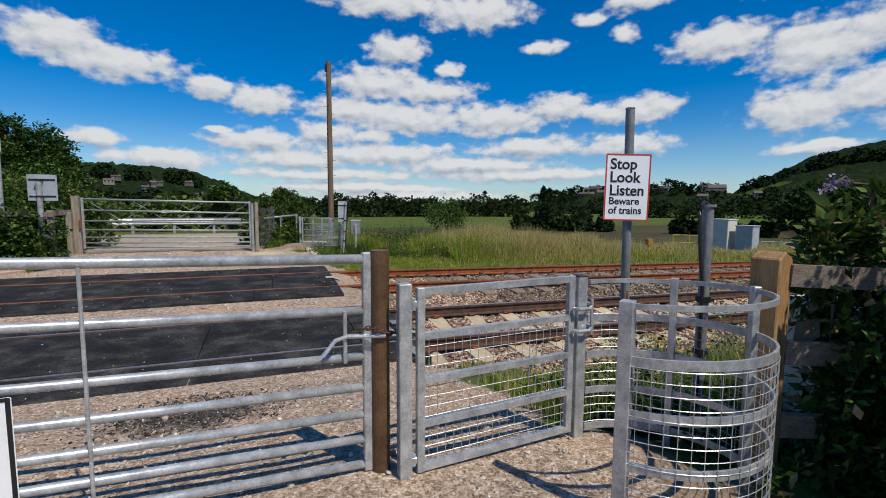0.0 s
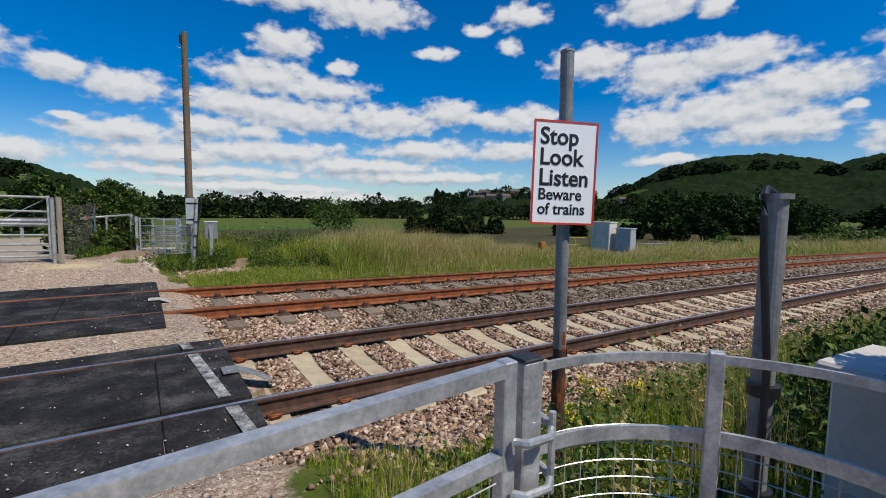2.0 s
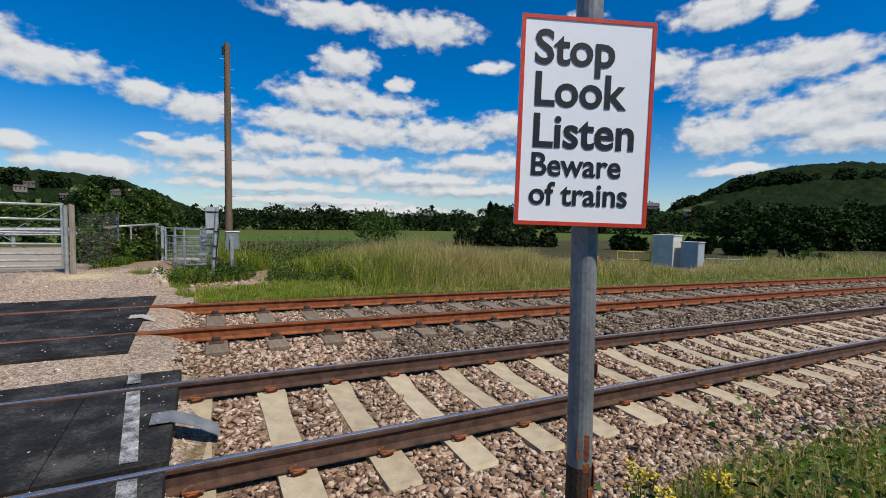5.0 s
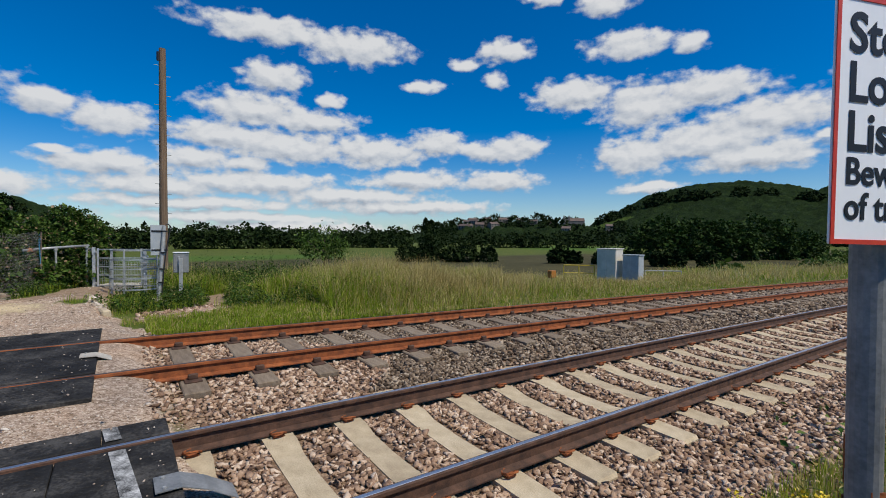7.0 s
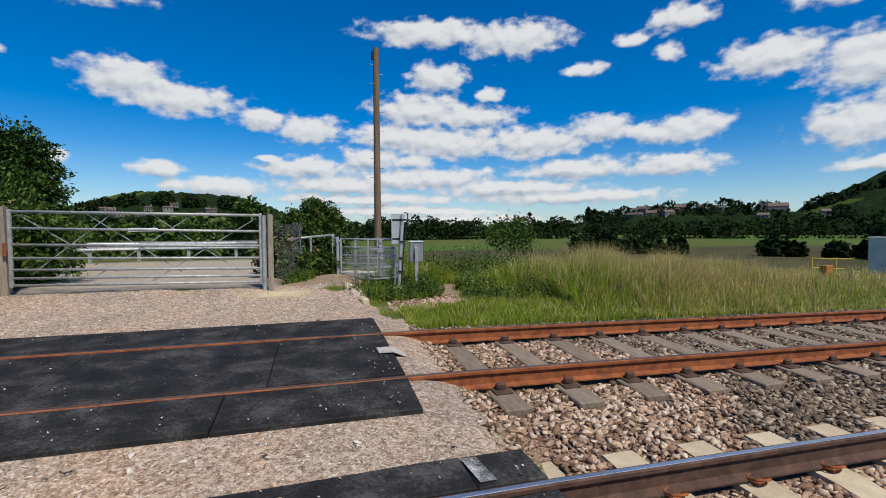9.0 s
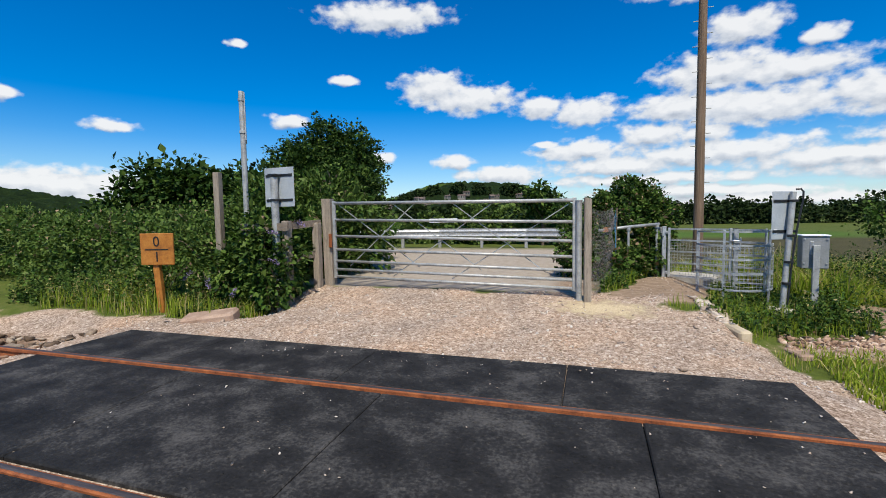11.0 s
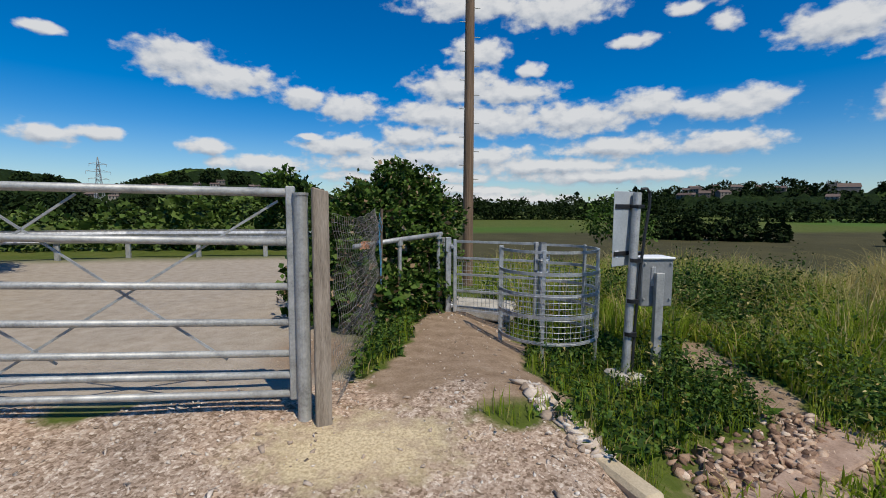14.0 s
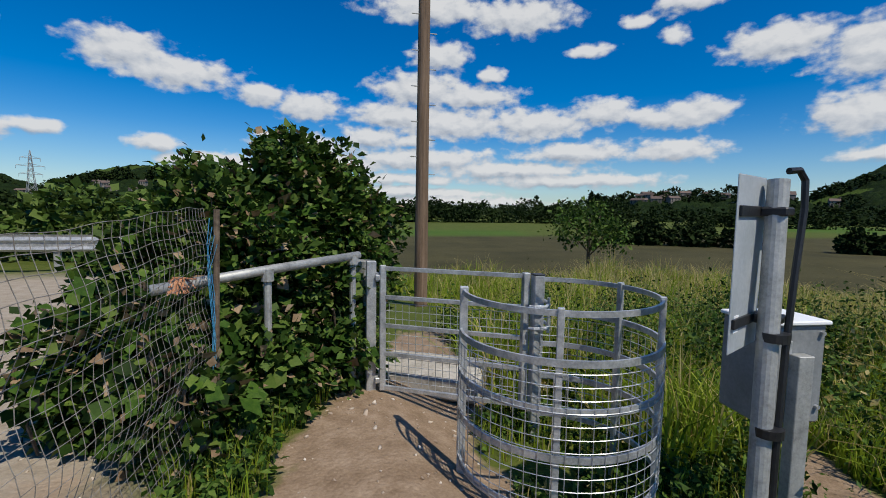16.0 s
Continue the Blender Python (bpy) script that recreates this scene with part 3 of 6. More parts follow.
def chair_mesh():
    bm = bmesh.new()
    add_box(bm, (-.085, -.19, -.002), (.085, .19, .016), bevel=.004)
    add_box(bm, (-.05, .075, .014), (.05, .115, .075), bevel=.01)
    add_box(bm, (-.05, -.115, .014), (.05, -.075, .075), bevel=.01)
    return mesh_of("rail_chair", bm, M["rust_dark"])


def build_track(track, label, sleeper, fixing, fix_name, body, head, pitch, start):
    track_ob = thing("railway_track", (0, RAIL_Y[track], RAIL_Z[track] - .33), label, "railway track", "pair of tracks")
    for off in (0.0, GAUGE):
        line = [Vector(rail_point(track, off, x)) for x in XS_RAIL]
        bm = bmesh.new()
        add_sweep(bm, [p - Vector((0, 0, .159)) for p in line], RAIL)
        rail = part("rail", bm, body, track_ob)
        bm = bmesh.new()
        add_sweep(bm, [p - Vector((0, 0, .159)) for p in line], HEAD)
        part("running_surface", bm, head, rail, "worn top of the rail head")
    xs = [x for x in np.arange(start, 75, pitch) if not -6.1 < x < (1.55 if track == "far" else 2.02)]
    rnd = random.Random(3 if track == "near" else 4)
    for x in xs:
        a, b = Vector(rail_point(track, 0, x)), Vector(rail_point(track, GAUGE, x))
        mid = (a + b) / 2
        tilt = math.degrees(math.atan2(b.z - a.z, GAUGE))
        turn = math.degrees(math.atan2(float(bend(x + 1) - bend(x - 1)), 2)) + rnd.uniform(-.5, .5)
        s = new("sleeper", sleeper)
        s.parent = track_ob
        s.matrix_basis = track_ob.matrix_basis.inverted() @ pose(mid.x, mid.y, mid.z - .172, tilt, 0, turn)
        if x > 32 or x < -9:
            continue
        for off in (-GAUGE / 2, GAUGE / 2):
            if fix_name == "rail_chair":
                c = new(fix_name, fixing)
                c.parent = s
                c.matrix_basis = pose(0, off, 0)
                continue
            for side in (-1, 1):
                c = new(fix_name, fixing)
                c.parent = s
                c.matrix_basis = pose(0, off + side * .062, .004, 0, 0, 0 if side > 0 else 180)
    return track_ob


build_track("near", "railway track with brown rails on pale concrete sleepers", concrete_sleeper(), clip_mesh(), "rail_clip", M["rust_dark"], M["polished"], 0.645, 2.12 - 0.645 * 70)
build_track("far", "railway track with orange-rusted rails on grey sleepers", timber_sleeper(), chair_mesh(), "rail_chair", M["rust"], M["dullhead"], 0.69, 1.62 - 0.69 * 60)


def build_deck(name, track, x0, x1, strips, joints, label):
    """Rubber panels laid between and beside the rails."""
    y0, z0 = RAIL_Y[track], RAIL_Z[track]
    ob = thing(name, (x0, y0, z0 - .2), label, "crossing deck", "crossing decks", turn=0)
    rnd = random.Random(7)
    for a, b, da, db, shift in strips:
        cuts = [x0] + [j + shift for j in joints if x0 + .3 < j + shift < x1 - .3] + [x1]
        for u, w in zip(cuts, cuts[1:]):
            bm = bmesh.new()
            lift = rnd.uniform(-.003, .003)
            za, zb = z0 + CANT * a + da + lift, z0 + CANT * b + db + lift
            top = [(u + .003, y0 + a, za), (w - .003, y0 + a, za), (w - .003, y0 + b, zb), (u + .003, y0 + b, zb)]
            lo = [bm.verts.new((p[0], p[1], p[2] - .14)) for p in top]
            hi = [bm.verts.new(p) for p in top]
            bm.faces.new(hi)
            bm.faces.new(lo[::-1])
            for k in range(4):
                bm.faces.new((lo[k], lo[(k + 1) % 4], hi[(k + 1) % 4], hi[k]))
            bmesh.ops.bevel(bm, geom=[e for e in bm.edges if all(v in hi for v in e.verts)], offset=.008, segments=1, affect="EDGES")
            # raised tread studs in rows
            studs_x = np.arange(u + .06, w - .05, .09)
            studs_y = np.arange(a + .05, b - .04, .075)
            for i, sy in enumerate(studs_y):
                for sx in studs_x:
                    if -2.2 < sx < 2.0:
                        f = (sy - a) / (b - a)
                        z = za * (1 - f) + zb * f
                        cx, cy = sx + (.045 if i % 2 else 0), y0 + sy
                        vs = [bm.verts.new((cx + dx, cy + dy, z + .0005)) for dx, dy in ((-.022, 0), (0, -.014), (.022, 0), (0, .014))] + [bm.verts.new((cx, cy, z + .007))]
                        for k in range(4):
                            bm.faces.new((vs[k], vs[(k + 1) % 4], vs[4]))
            part("deck_panel", bm, M["rubber"], ob)
    return ob


near_deck = build_deck("crossing_deck", "near", -5.6, 1.98, [(-.61, -.038, -.02, -.004, 0), (.085, GAUGE - .085, -.004, -.004, 0), (GAUGE + .038, 1.90, -.004, -.02, .25)], (-4.1, -2.3, -.5, 1.3), "black rubber level crossing deck with a worn white line")
far_deck = build_deck("crossing_deck", "far", -5.3, 1.46, [(-.62, -.038, -.03, -.004, 0), (.075, GAUGE - .075, -.004, -.004, .3), (GAUGE + .038, 2.42, -.004, -.03, -.2)], (-3.6, -1.8, 0.0), "black rubber level crossing deck beside rusty rails")


def deck_line():
    for a, b in ((.13, GAUGE - .13), (GAUGE + .07, 1.86), (-.58, -.08)):
        bm = bmesh.new()
        zs = [RAIL_Z["near"] + CANT * a + .003, RAIL_Z["near"] + CANT * b + (.003 if b < 1.6 else -.012)]
        xa, xb = 1.73 - .1 * a, 1.73 - .1 * b
        vs = [bm.verts.new(p) for p in ((xa, RAIL_Y["near"] + a, zs[0]), (xa + .10, RAIL_Y["near"] + a, zs[0]), (xb + .10, RAIL_Y["near"] + b, zs[1]), (xb, RAIL_Y["near"] + b, zs[1]))]
        f = bm.faces.new(vs)
        ext = bmesh.ops.extrude_face_region(bm, geom=[f])
        bmesh.ops.translate(bm, verts=[v for v in ext["geom"] if isinstance(v, bmesh.types.BMVert)], vec=(0, 0, .003))
        part("white_line", bm, M["line_paint"], near_deck, "worn white painted line")


deck_line()


def end_ramps():
    """Bent steel deflectors at the deck ends."""
    for track, x, offs, mat, tint in (("near", 1.95, (.72,), M["post_grey"], "grey steel deflector plate"), ("far", 1.42, (.75,), M["pale_concrete"], "chipped whitish deflector plate")):
        for k, o in enumerate(offs):
            y0 = RAIL_Y[track] + o
            z = RAIL_Z[track] + CANT * o
            ob = thing("deflector_plate", (x, y0, z - .17), tint + " bolted to the deck end", "plate", "deck end plates")
            bm = bmesh.new()
            add_sweep(bm, [(x - .12, y0, z + .010), (x + .02, y0, z + .009), (x + .16, y0, z - .05), (x + .34, y0, z - .165)], [(-.11, 0), (.11, 0), (.11, .006), (-.11, .006)])
            part("bent_plate", bm, mat, ob)
            for dx, dy in ((-.07, -.07), (-.07, .07)):
                bm = bmesh.new()
                add_rod(bm, (x + dx, y0 + dy, z + .012), (x + dx, y0 + dy, z + .026), .012, seg=6)
                part("bolt", bm, M["galv_old"], ob)


end_ramps()


# ---- loose stones ----
def stone_kit(k):
    rs = np.random.RandomState(11)
    bm = bmesh.new()
    bmesh.ops.create_icosphere(bm, subdivisions=1, radius=1)
    base = np.array([v.co[:] for v in bm.verts])
    faces = np.array([[v.index for v in f.verts] for f in bm.faces])
    bm.free()
    out = []
    for _ in range(k):
        v = np.sign(base) * np.abs(base) ** .7 + rs.normal(0, .30, (12, 3))
        v = v * rs.uniform([.75, .5, .35], [1.35, 1.0, .75])
        out.append(v)
    return out, faces


KIT, KIT_FACES = stone_kit(14)


def scatter_stones(name, pts, sizes, mat, label, category, seed, sink=.35):
    rs = np.random.RandomState(seed)
    n = len(pts)
    ang = rs.uniform(0, 2 * np.pi, n)
    tip = rs.normal(0, .5, n)
    kind = rs.randint(0, len(KIT), n)
    kit = np.array(KIT)[kind]                                   # n,12,3
    c, s = np.cos(tip)[:, None], np.sin(tip)[:, None]
    x, y, z = kit[..., 0] * c - kit[..., 2] * s, kit[..., 1], kit[..., 0] * s + kit[..., 2] * c
    c, s = np.cos(ang)[:, None], np.sin(ang)[:, None]
    v = np.stack([x * c - y * s, x * s + y * c, z], -1) * sizes[:, None, None]
    v += pts[:, None, :]
    v[..., 2] += (sizes * (.5 - sink))[:, None]
    f = (KIT_FACES[None] + 12 * np.arange(n)[:, None, None]).reshape(-1, 3)
    ob = new(name, big_mesh(name, v.reshape(-1, 3), f, mat))
    return tagged(ob, label, category, kind="stuff")


def on_land(x, y, dz=0.0):
    return np.c_[x, y, land(x, y) + dz]


def clear_of_sleepers(x, y):
    v = y - bend(x)
    ok = np.ones(len(x), bool)
    for track, pitch, start, half in (("near", .645, 2.12, .15), ("far", .69, 1.62, .14)):
        near = np.abs(v - RAIL_Y[track] - GAUGE / 2) < 1.27
        ph = np.abs((x - start + pitch / 2) % pitch - pitch / 2) < half
        ok &= ~(near & ph)
        for o in (0, GAUGE):
            ok &= np.abs(v - RAIL_Y[track] - o) > .085
    return ok


def build_ballast():
    rs = np.random.RandomState(5)
    sets = []
    for x0, x1, n, lo, hi in ((1.9, 6, 30000, .011, .036), (6, 14, 30000, .016, .040), (14, 34, 18000, .035, .065), (-12, -5.7, 4200, .03, .055)):
        x, v = rs.uniform(x0, x1, n), rs.uniform(3.75, 11.1, n)
        y = v + bend(x)
        soft = np.minimum((v - 3.75) / .6, (11.1 - v) / .35)
        keep = clear_of_sleepers(x, y) & (rs.uniform(0, 1, n) < soft) & ~((x < 2.35) & (x > 1.4) & (rs.uniform(0, 1, n) < .6))
        x, y = x[keep], y[keep]
        sets.append(np.c_[x, y, land(x, y) + .012, rs.uniform(lo, hi, len(x))])
    a = np.vstack(sets)
    v = a[:, 1] - bend(a[:, 0])
    grey = (v > 7.3 + .3 * np.sin(a[:, 0] * 1.3)) & (a[:, 0] > 4.2 - .5 * np.sin(v * 2)) | (v > 10.4)
    for sel, mat, label in ((~grey, M["stone"], "pinkish brown limestone ballast round the sleepers"), (grey, M["stone_grey"], "grey ballast stones between the tracks")):
        scatter_stones("ballast", a[sel][:, :3], a[sel][:, 3], mat, label, "ballast", 21)


build_ballast()


def build_gravel():
    rs = np.random.RandomState(6)
    n = 44000
    x, y = rs.uniform(-6, 2.4, n), rs.uniform(.6, 16.2, n)
    z1, _ = zones(x, y)
    deck = (x > -5.6) & (x < 1.97) & (((y > 4.9) & (y < 7.48)) | ((y > 8.03) & (y < 11.12)))
    keep = (~deck) & (rs.uniform(0, 1, n) < np.maximum(z1[:, 0], .22 * z1[:, 2]))
    x, y = x[keep], y[keep]
    size = np.minimum(rs.lognormal(-5.0, .45, len(x)), .030)
    scatter_stones("gravel", on_land(x, y), size, M["chip"], "loose pale stone chippings on the gravel track", "gravel", 22, .3)
    n = 1700
    x, y = rs.normal(-.28, .30, n), rs.normal(3.82, .20, n)
    scatter_stones("charred_gravel", on_land(x, y), np.minimum(rs.lognormal(-5.0, .4, n), .022), M["char"], "blackened gravel where a fire has burnt", "gravel", 26, .25)


build_gravel()


def build_rubble():
    rs = np.random.RandomState(9)
    n = 620
    x = rs.uniform(1.9, 3.4, n)
    y = 12.66 + .25 * (x - 2.5) + rs.normal(0, .16, n)
    scatter_stones("rubble", on_land(x, y), rs.uniform(.010, .040, n), M["stone"], "broken pinkish rubble and stones beside the slabs", "rubble", 24, .3)
    n = 150
    u = rs.uniform(0, 1, n)
    x, y = 1.30 + .12 * u + rs.normal(0, .05, n), 13.35 - .75 * u + rs.normal(0, .05, n)
    scatter_stones("rubble", on_land(x, y), rs.uniform(.012, .05, n), M["chip"], "pale broken stones at the edge of the far path", "rubble", 25, .3)


build_rubble()


def deck_grit():
    rs = np.random.RandomState(8)
    for track, x1, lo, hi, n in (("near", 1.9, -.58, 1.86, 900), ("far", 1.4, -.58, 2.36, 900)):
        x, o = rs.uniform(-3.5, x1, n), rs.uniform(lo, hi, n)
        near_edge = np.minimum.reduce([o - lo, hi - o, (x1 - x) * .7])
        keep = (np.abs(o) > .10) & (np.abs(o - GAUGE) > .10) & (rs.uniform(0, 1, n) < .12 + .9 * np.exp(-near_edge / .18))
        x, o = x[keep], o[keep]
        z = RAIL_Z[track] + CANT * o - .004
        scatter_stones("deck_grit", np.c_[x, RAIL_Y[track] + o, z], rs.uniform(.003, .009, len(x)), M["chip"], "pale grit strewn over the rubber deck", "gravel", 23, .3)


deck_grit()


# ---- gates, posts and signs ----
def square_bar(s):
    return [(-s, -s), (s, -s), (s, s), (-s, s)]


def add_mesh_panel(bm, along, heights, r=.0021):
    """Welded wire: along is a list of ground points, heights the wire levels."""
    lo, hi = heights[0], heights[-1]
    for p in along:
        add_rod(bm, (p[0], p[1], lo), (p[0], p[1], hi), r, seg=4, caps=False)
    for h in heights:
        add_sweep(bm, [(p[0], p[1], h) for p in along], ring(r, 4))


def kissing_gate(at, hinge, latch, centre, radius, a0, a1, posts, z, tops, lower, label, bar=1.0, tilt=0.0):
    """hinge, latch: gate leaf ends; the hoop runs round centre from angle a0 to a1; z: ground."""
    ob = thing("kissing_gate", (*at, z), label, "kissing gate")
    top = tops
    hinge, latch = Vector((*hinge, 0)), Vector((*latch, 0))
    d = (latch - hinge).normalized()
    # hinge post
    bm = bmesh.new()
    p = hinge - d * .085
    add_box(bm, (p.x - .032, p.y - .032, z - .25), (p.x + .032, p.y + .032, top + .045), bevel=.004)
    part("hinge_post", bm, M["galv"], ob)
    for h in (top - .06, z + .12):
        bm = bmesh.new()
        add_rod(bm, p + Vector((0, 0, h)), hinge + Vector((0, 0, h)), .012, seg=8)
        add_box(bm, (hinge.x - .05, hinge.y - .02, h - .018), (hinge.x - .02, hinge.y + .02, h + .018), bevel=.004)
        add_rod(bm, p + d * .045 + Vector((0, 0, h - .03)), p + d * .045 + Vector((0, 0, h + .03)), .017, seg=8)
        part("hinge", bm, M["galv"], ob)
    # leaf
    leaf = thing("gate_leaf", (0, 0, 0), "", "")
    leaf.parent = ob
    leaf.matrix_basis = Matrix.Translation(-Vector((*at, z)))
    levels = [top - k * lower for k in range(4)] + [z + .07]
    for q in (hinge, latch - d * .04):
        bm = bmesh.new()
        add_box(bm, (q.x - .02, q.y - .02, z + .05), (q.x + .02, q.y + .02, top + .02), bevel=.003)
        part("leaf_stile", bm, M["galv"], leaf)
    for h in levels:
        bm = bmesh.new()
        add_sweep(bm, [hinge + d * .02 + Vector((0, 0, h)), latch - d * .06 + Vector((0, 0, h))], square_bar(.017 * bar))
        part("leaf_rail", bm, M["galv"], leaf)
    bm = bmesh.new()
    n = int((latch - hinge).length / .048)
    add_mesh_panel(bm, [tuple(hinge.lerp(latch - d * .04, k / n)) for k in range(n + 1)], list(np.arange(z + .07, levels[1], .052)))
    part("wire_mesh", bm, M["galv"], leaf)
    # latch post with hooked latch
    bm = bmesh.new()
    q = latch + d * .03
    add_box(bm, (q.x - .032, q.y - .032, z - .25), (q.x + .032, q.y + .032, top + .010), bevel=.004)
    lp = part("latch_post", bm, M["galv"], ob)
    bm = bmesh.new()
    add_box(bm, (q.x - .034, q.y - .034, top + .010), (q.x + .034, q.y + .034, top + .018), bevel=.003)
    part("post_cap", bm, M["cable"], lp, "black plastic cap")
    bm = bmesh.new()
    for dz in (-.17, -.30):
        add_tube(bm, [(q.x - .07, q.y - .04, top + dz), (q.x - .05, q.y - .065, top + dz), (q.x + .02, q.y - .07, top + dz), (q.x + .055, q.y - .045, top + dz + .01), (q.x + .06, q.y + .02, top + dz + .02)], .011, 8)
    add_rod(bm, (q.x + .05, q.y - .05, top - .33), (q.x + .05, q.y - .05, top - .12), .009, seg=8)
    part("latch", bm, M["galv"], ob)
    # hoop
    c = Vector((*centre, 0))

    def arc(h, r=radius, n=40):
        return [(c.x + r * math.cos(radians(a0 + (a1 - a0) * k / n)), c.y + r * math.sin(radians(a0 + (a1 - a0) * k / n)), h - tilt * math.sin(radians(a0 + (a1 - a0) * k / n))) for k in range(n + 1)]
    for k, h in enumerate(levels):
        bm = bmesh.new()
        add_sweep(bm, arc(h, radius + (0 if k == 0 else .012)), [(-.006, -.020 * bar), (.006, -.020 * bar), (.006, .020 * bar), (-.006, .020 * bar)] if k else [(-.006, -.012), (.006, -.012), (.006, .012), (-.006, .012)])
        part("hoop_rail", bm, M["galv"], ob)
    for k, a in enumerate(posts):
        x, y = c.x + radius * math.cos(radians(a)), c.y + radius * math.sin(radians(a))
        bm = bmesh.new()
        w = (.028 if k == 0 else .019) * bar
        add_box(bm, (-w, -w, z - .25), (w, w, top + .022 - tilt * math.sin(radians(a))), Matrix.Translation((x, y, 0)) @ Matrix.Rotation(radians(a), 4, "Z"), bevel=.003)
        part("hoop_post", bm, M["galv"], ob)
    bm = bmesh.new()
    n = int(radius * radians(abs(a1 - a0)) / .05)
    add_mesh_panel(bm, [(c.x + (radius + .02) * math.cos(radians(a0 + (a1 - a0) * k / n)), c.y + (radius + .02) * math.sin(radians(a0 + (a1 - a0) * k / n))) for k in range(n + 1)], list(np.arange(z + .07, levels[1] + .01, .052)))
    part("hoop_mesh", bm, M["galv"], ob)
    return ob


kissing_gate((1.3, 2.1), (0.965, 2.262), (1.955, 2.352), (2.06, 1.87), .49, 212, 450, (212, 32, -22), .07, 1.045, .225, "shiny galvanised kissing gate with a round mesh hoop", 1.0, .026)
kissing_gate((1.6, 15.3), (1.275, 15.63), (2.10, 15.12), (1.96, 14.58), .45, 162, 431, (162, 241, 322, 15), .22, 1.09, .19, "galvanised kissing gate beside a bramble bush", .72)


def field_gate(at, p0, p1, z0s, z1s, braces, label, metal="galv", r=.021):
    """Tubular gate from p0 to p1; rails at z0s there and z1s at the other end."""
    ob = thing("field_gate", at, label, "gate")
    a, b = Vector((*p0, 0)), Vector((*p1, 0))
    d = (b - a).normalized()
    for k, (h0, h1) in enumerate(zip(z0s, z1s)):
        bm = bmesh.new()
        add_rod(bm, a + Vector((0, 0, h0)), b + Vector((0, 0, h1)), r if k else r * 1.15, seg=12)
        part("gate_rail", bm, M[metal], ob, smooth=True)
    for p, zs in ((a, z0s), (b, z1s)):
        bm = bmesh.new()
        add_box(bm, (-.024, -.024, zs[-1] - .03), (.024, .024, zs[0] + .035), Matrix.Translation(p), bevel=.005)
        part("gate_stile", bm, M[metal], ob)
    for u0, h0, u1, h1 in braces:
        q0, q1 = a.lerp(b, u0), a.lerp(b, u1)
        n = Vector((-d.y, d.x, 0)) * (-.026)
        bm = bmesh.new()
        add_sweep(bm, [q0 + n + Vector((0, 0, h0)), q1 + n + Vector((0, 0, h1))], [(-.0035, -.0065), (.0035, -.0065), (.0035, .0065), (-.0035, .0065)])
        part("gate_brace", bm, M["galv_old"], ob)
    return ob


near_gate = field_gate((-1.0, 2.4, .07), (.725, 2.375), (-2.95, 2.42), (1.2, .945, .715, .555, .415, .285, .15), (1.28, 1.03, .76, .60, .46, .33, .20), [], "galvanised tubular field gate chained to a brown post")


def near_gate_fittings():
    bm = bmesh.new()
    add_rod(bm, (-.43, 2.352, .14), (-.43, 2.352, 1.21), .008, seg=8)
    part("gate_upright", bm, M["galv"], near_gate)
    bm = bmesh.new()
    add_rod(bm, (.61, 2.345, .70), (.61, 2.345, .955), .010, seg=8)
    add_tube(bm, [(.80, 2.30, .83), (.62, 2.33, .835), (.56, 2.325, .82), (.50, 2.31, .755)], .011, 8)
    part("gate_latch", bm, M["galv"], near_gate)
    bm = bmesh.new()
    for k in range(12):
        f = k / 11
        c = Vector((.66 + .20 * f, 2.33 - .04 * math.sin(f * math.pi), .855 + .02 * math.sin(f * 5)))
        m = Matrix.Translation(c) @ Matrix.Rotation(radians(90 * (k % 2)), 4, "X")
        pts = [m @ Vector((.017 * math.cos(t), .010 * math.sin(t), 0)) for t in np.linspace(0, 2 * math.pi, 9)]
        add_tube(bm, pts, .0038, 5)
    part("chain", bm, M["rust_dark"], near_gate, "rusty brown chain")
    bm = bmesh.new()
    add_box(bm, (-1.12, 2.338, .12), (-.665, 2.346, .72), bevel=.004)
    board = part("notice_board", bm, M["white_paint"], near_gate, "white notice with a black edge")
    for lo, hi in (((-.683, 2.3355, .12), (-.667, 2.3375, .72)), ((-1.12, 2.3355, .704), (-.683, 2.3375, .72)), ((-1.12, 2.3355, .12), (-.683, 2.3375, .136))):
        bm = bmesh.new()
        add_box(bm, lo, hi)
        part("border", bm, M["black"], board)


near_gate_fittings()

far_gate = field_gate((-2.0, 13.3, .3), (-.205, 13.185), (-3.93, 13.52), (1.545, 1.27, 1.02, .815, .635, .51, .40), (1.605, 1.34, 1.08, .865, .68, .545, .43),
                      [(.98, 1.58, .60, .62), (.72, 1.58, .34, .60), (.46, 1.57, .10, .60), (.02, 1.5, .46, .46), (.30, 1.53, .72, .46), (.62, 1.56, .93, .60)], "long galvanised tubular gate with crossed flat braces, closed", "galv_old")


def far_gate_fittings():
    u = Vector((-3.93 + .21, 13.52 - 13.24, 0))
    q = Vector((-.21, 13.24, 0)) + u * .49
    ang = math.atan2(u.y, u.x) + math.pi
    bm = bmesh.new()
    add_box(bm, (-.22, -.006, 1.278), (.22, .0, 1.335), Matrix.Translation(q + Vector((0, -.032, 0))) @ Matrix.Rotation(ang, 4, "Z"), bevel=.002)
    plate = part("name_plate", bm, M["white_paint"], far_gate, "narrow white plate with dark writing")
    for k in range(7):
        bm = bmesh.new()
        add_box(bm, (-.19 + .055 * k, -.0085, 1.300), (-.15 + .055 * k, -.0065, 1.318), Matrix.Translation(q + Vector((0, -.032, 0))) @ Matrix.Rotation(ang, 4, "Z"))
        part("writing", bm, M["black"], plate)


far_gate_fittings()


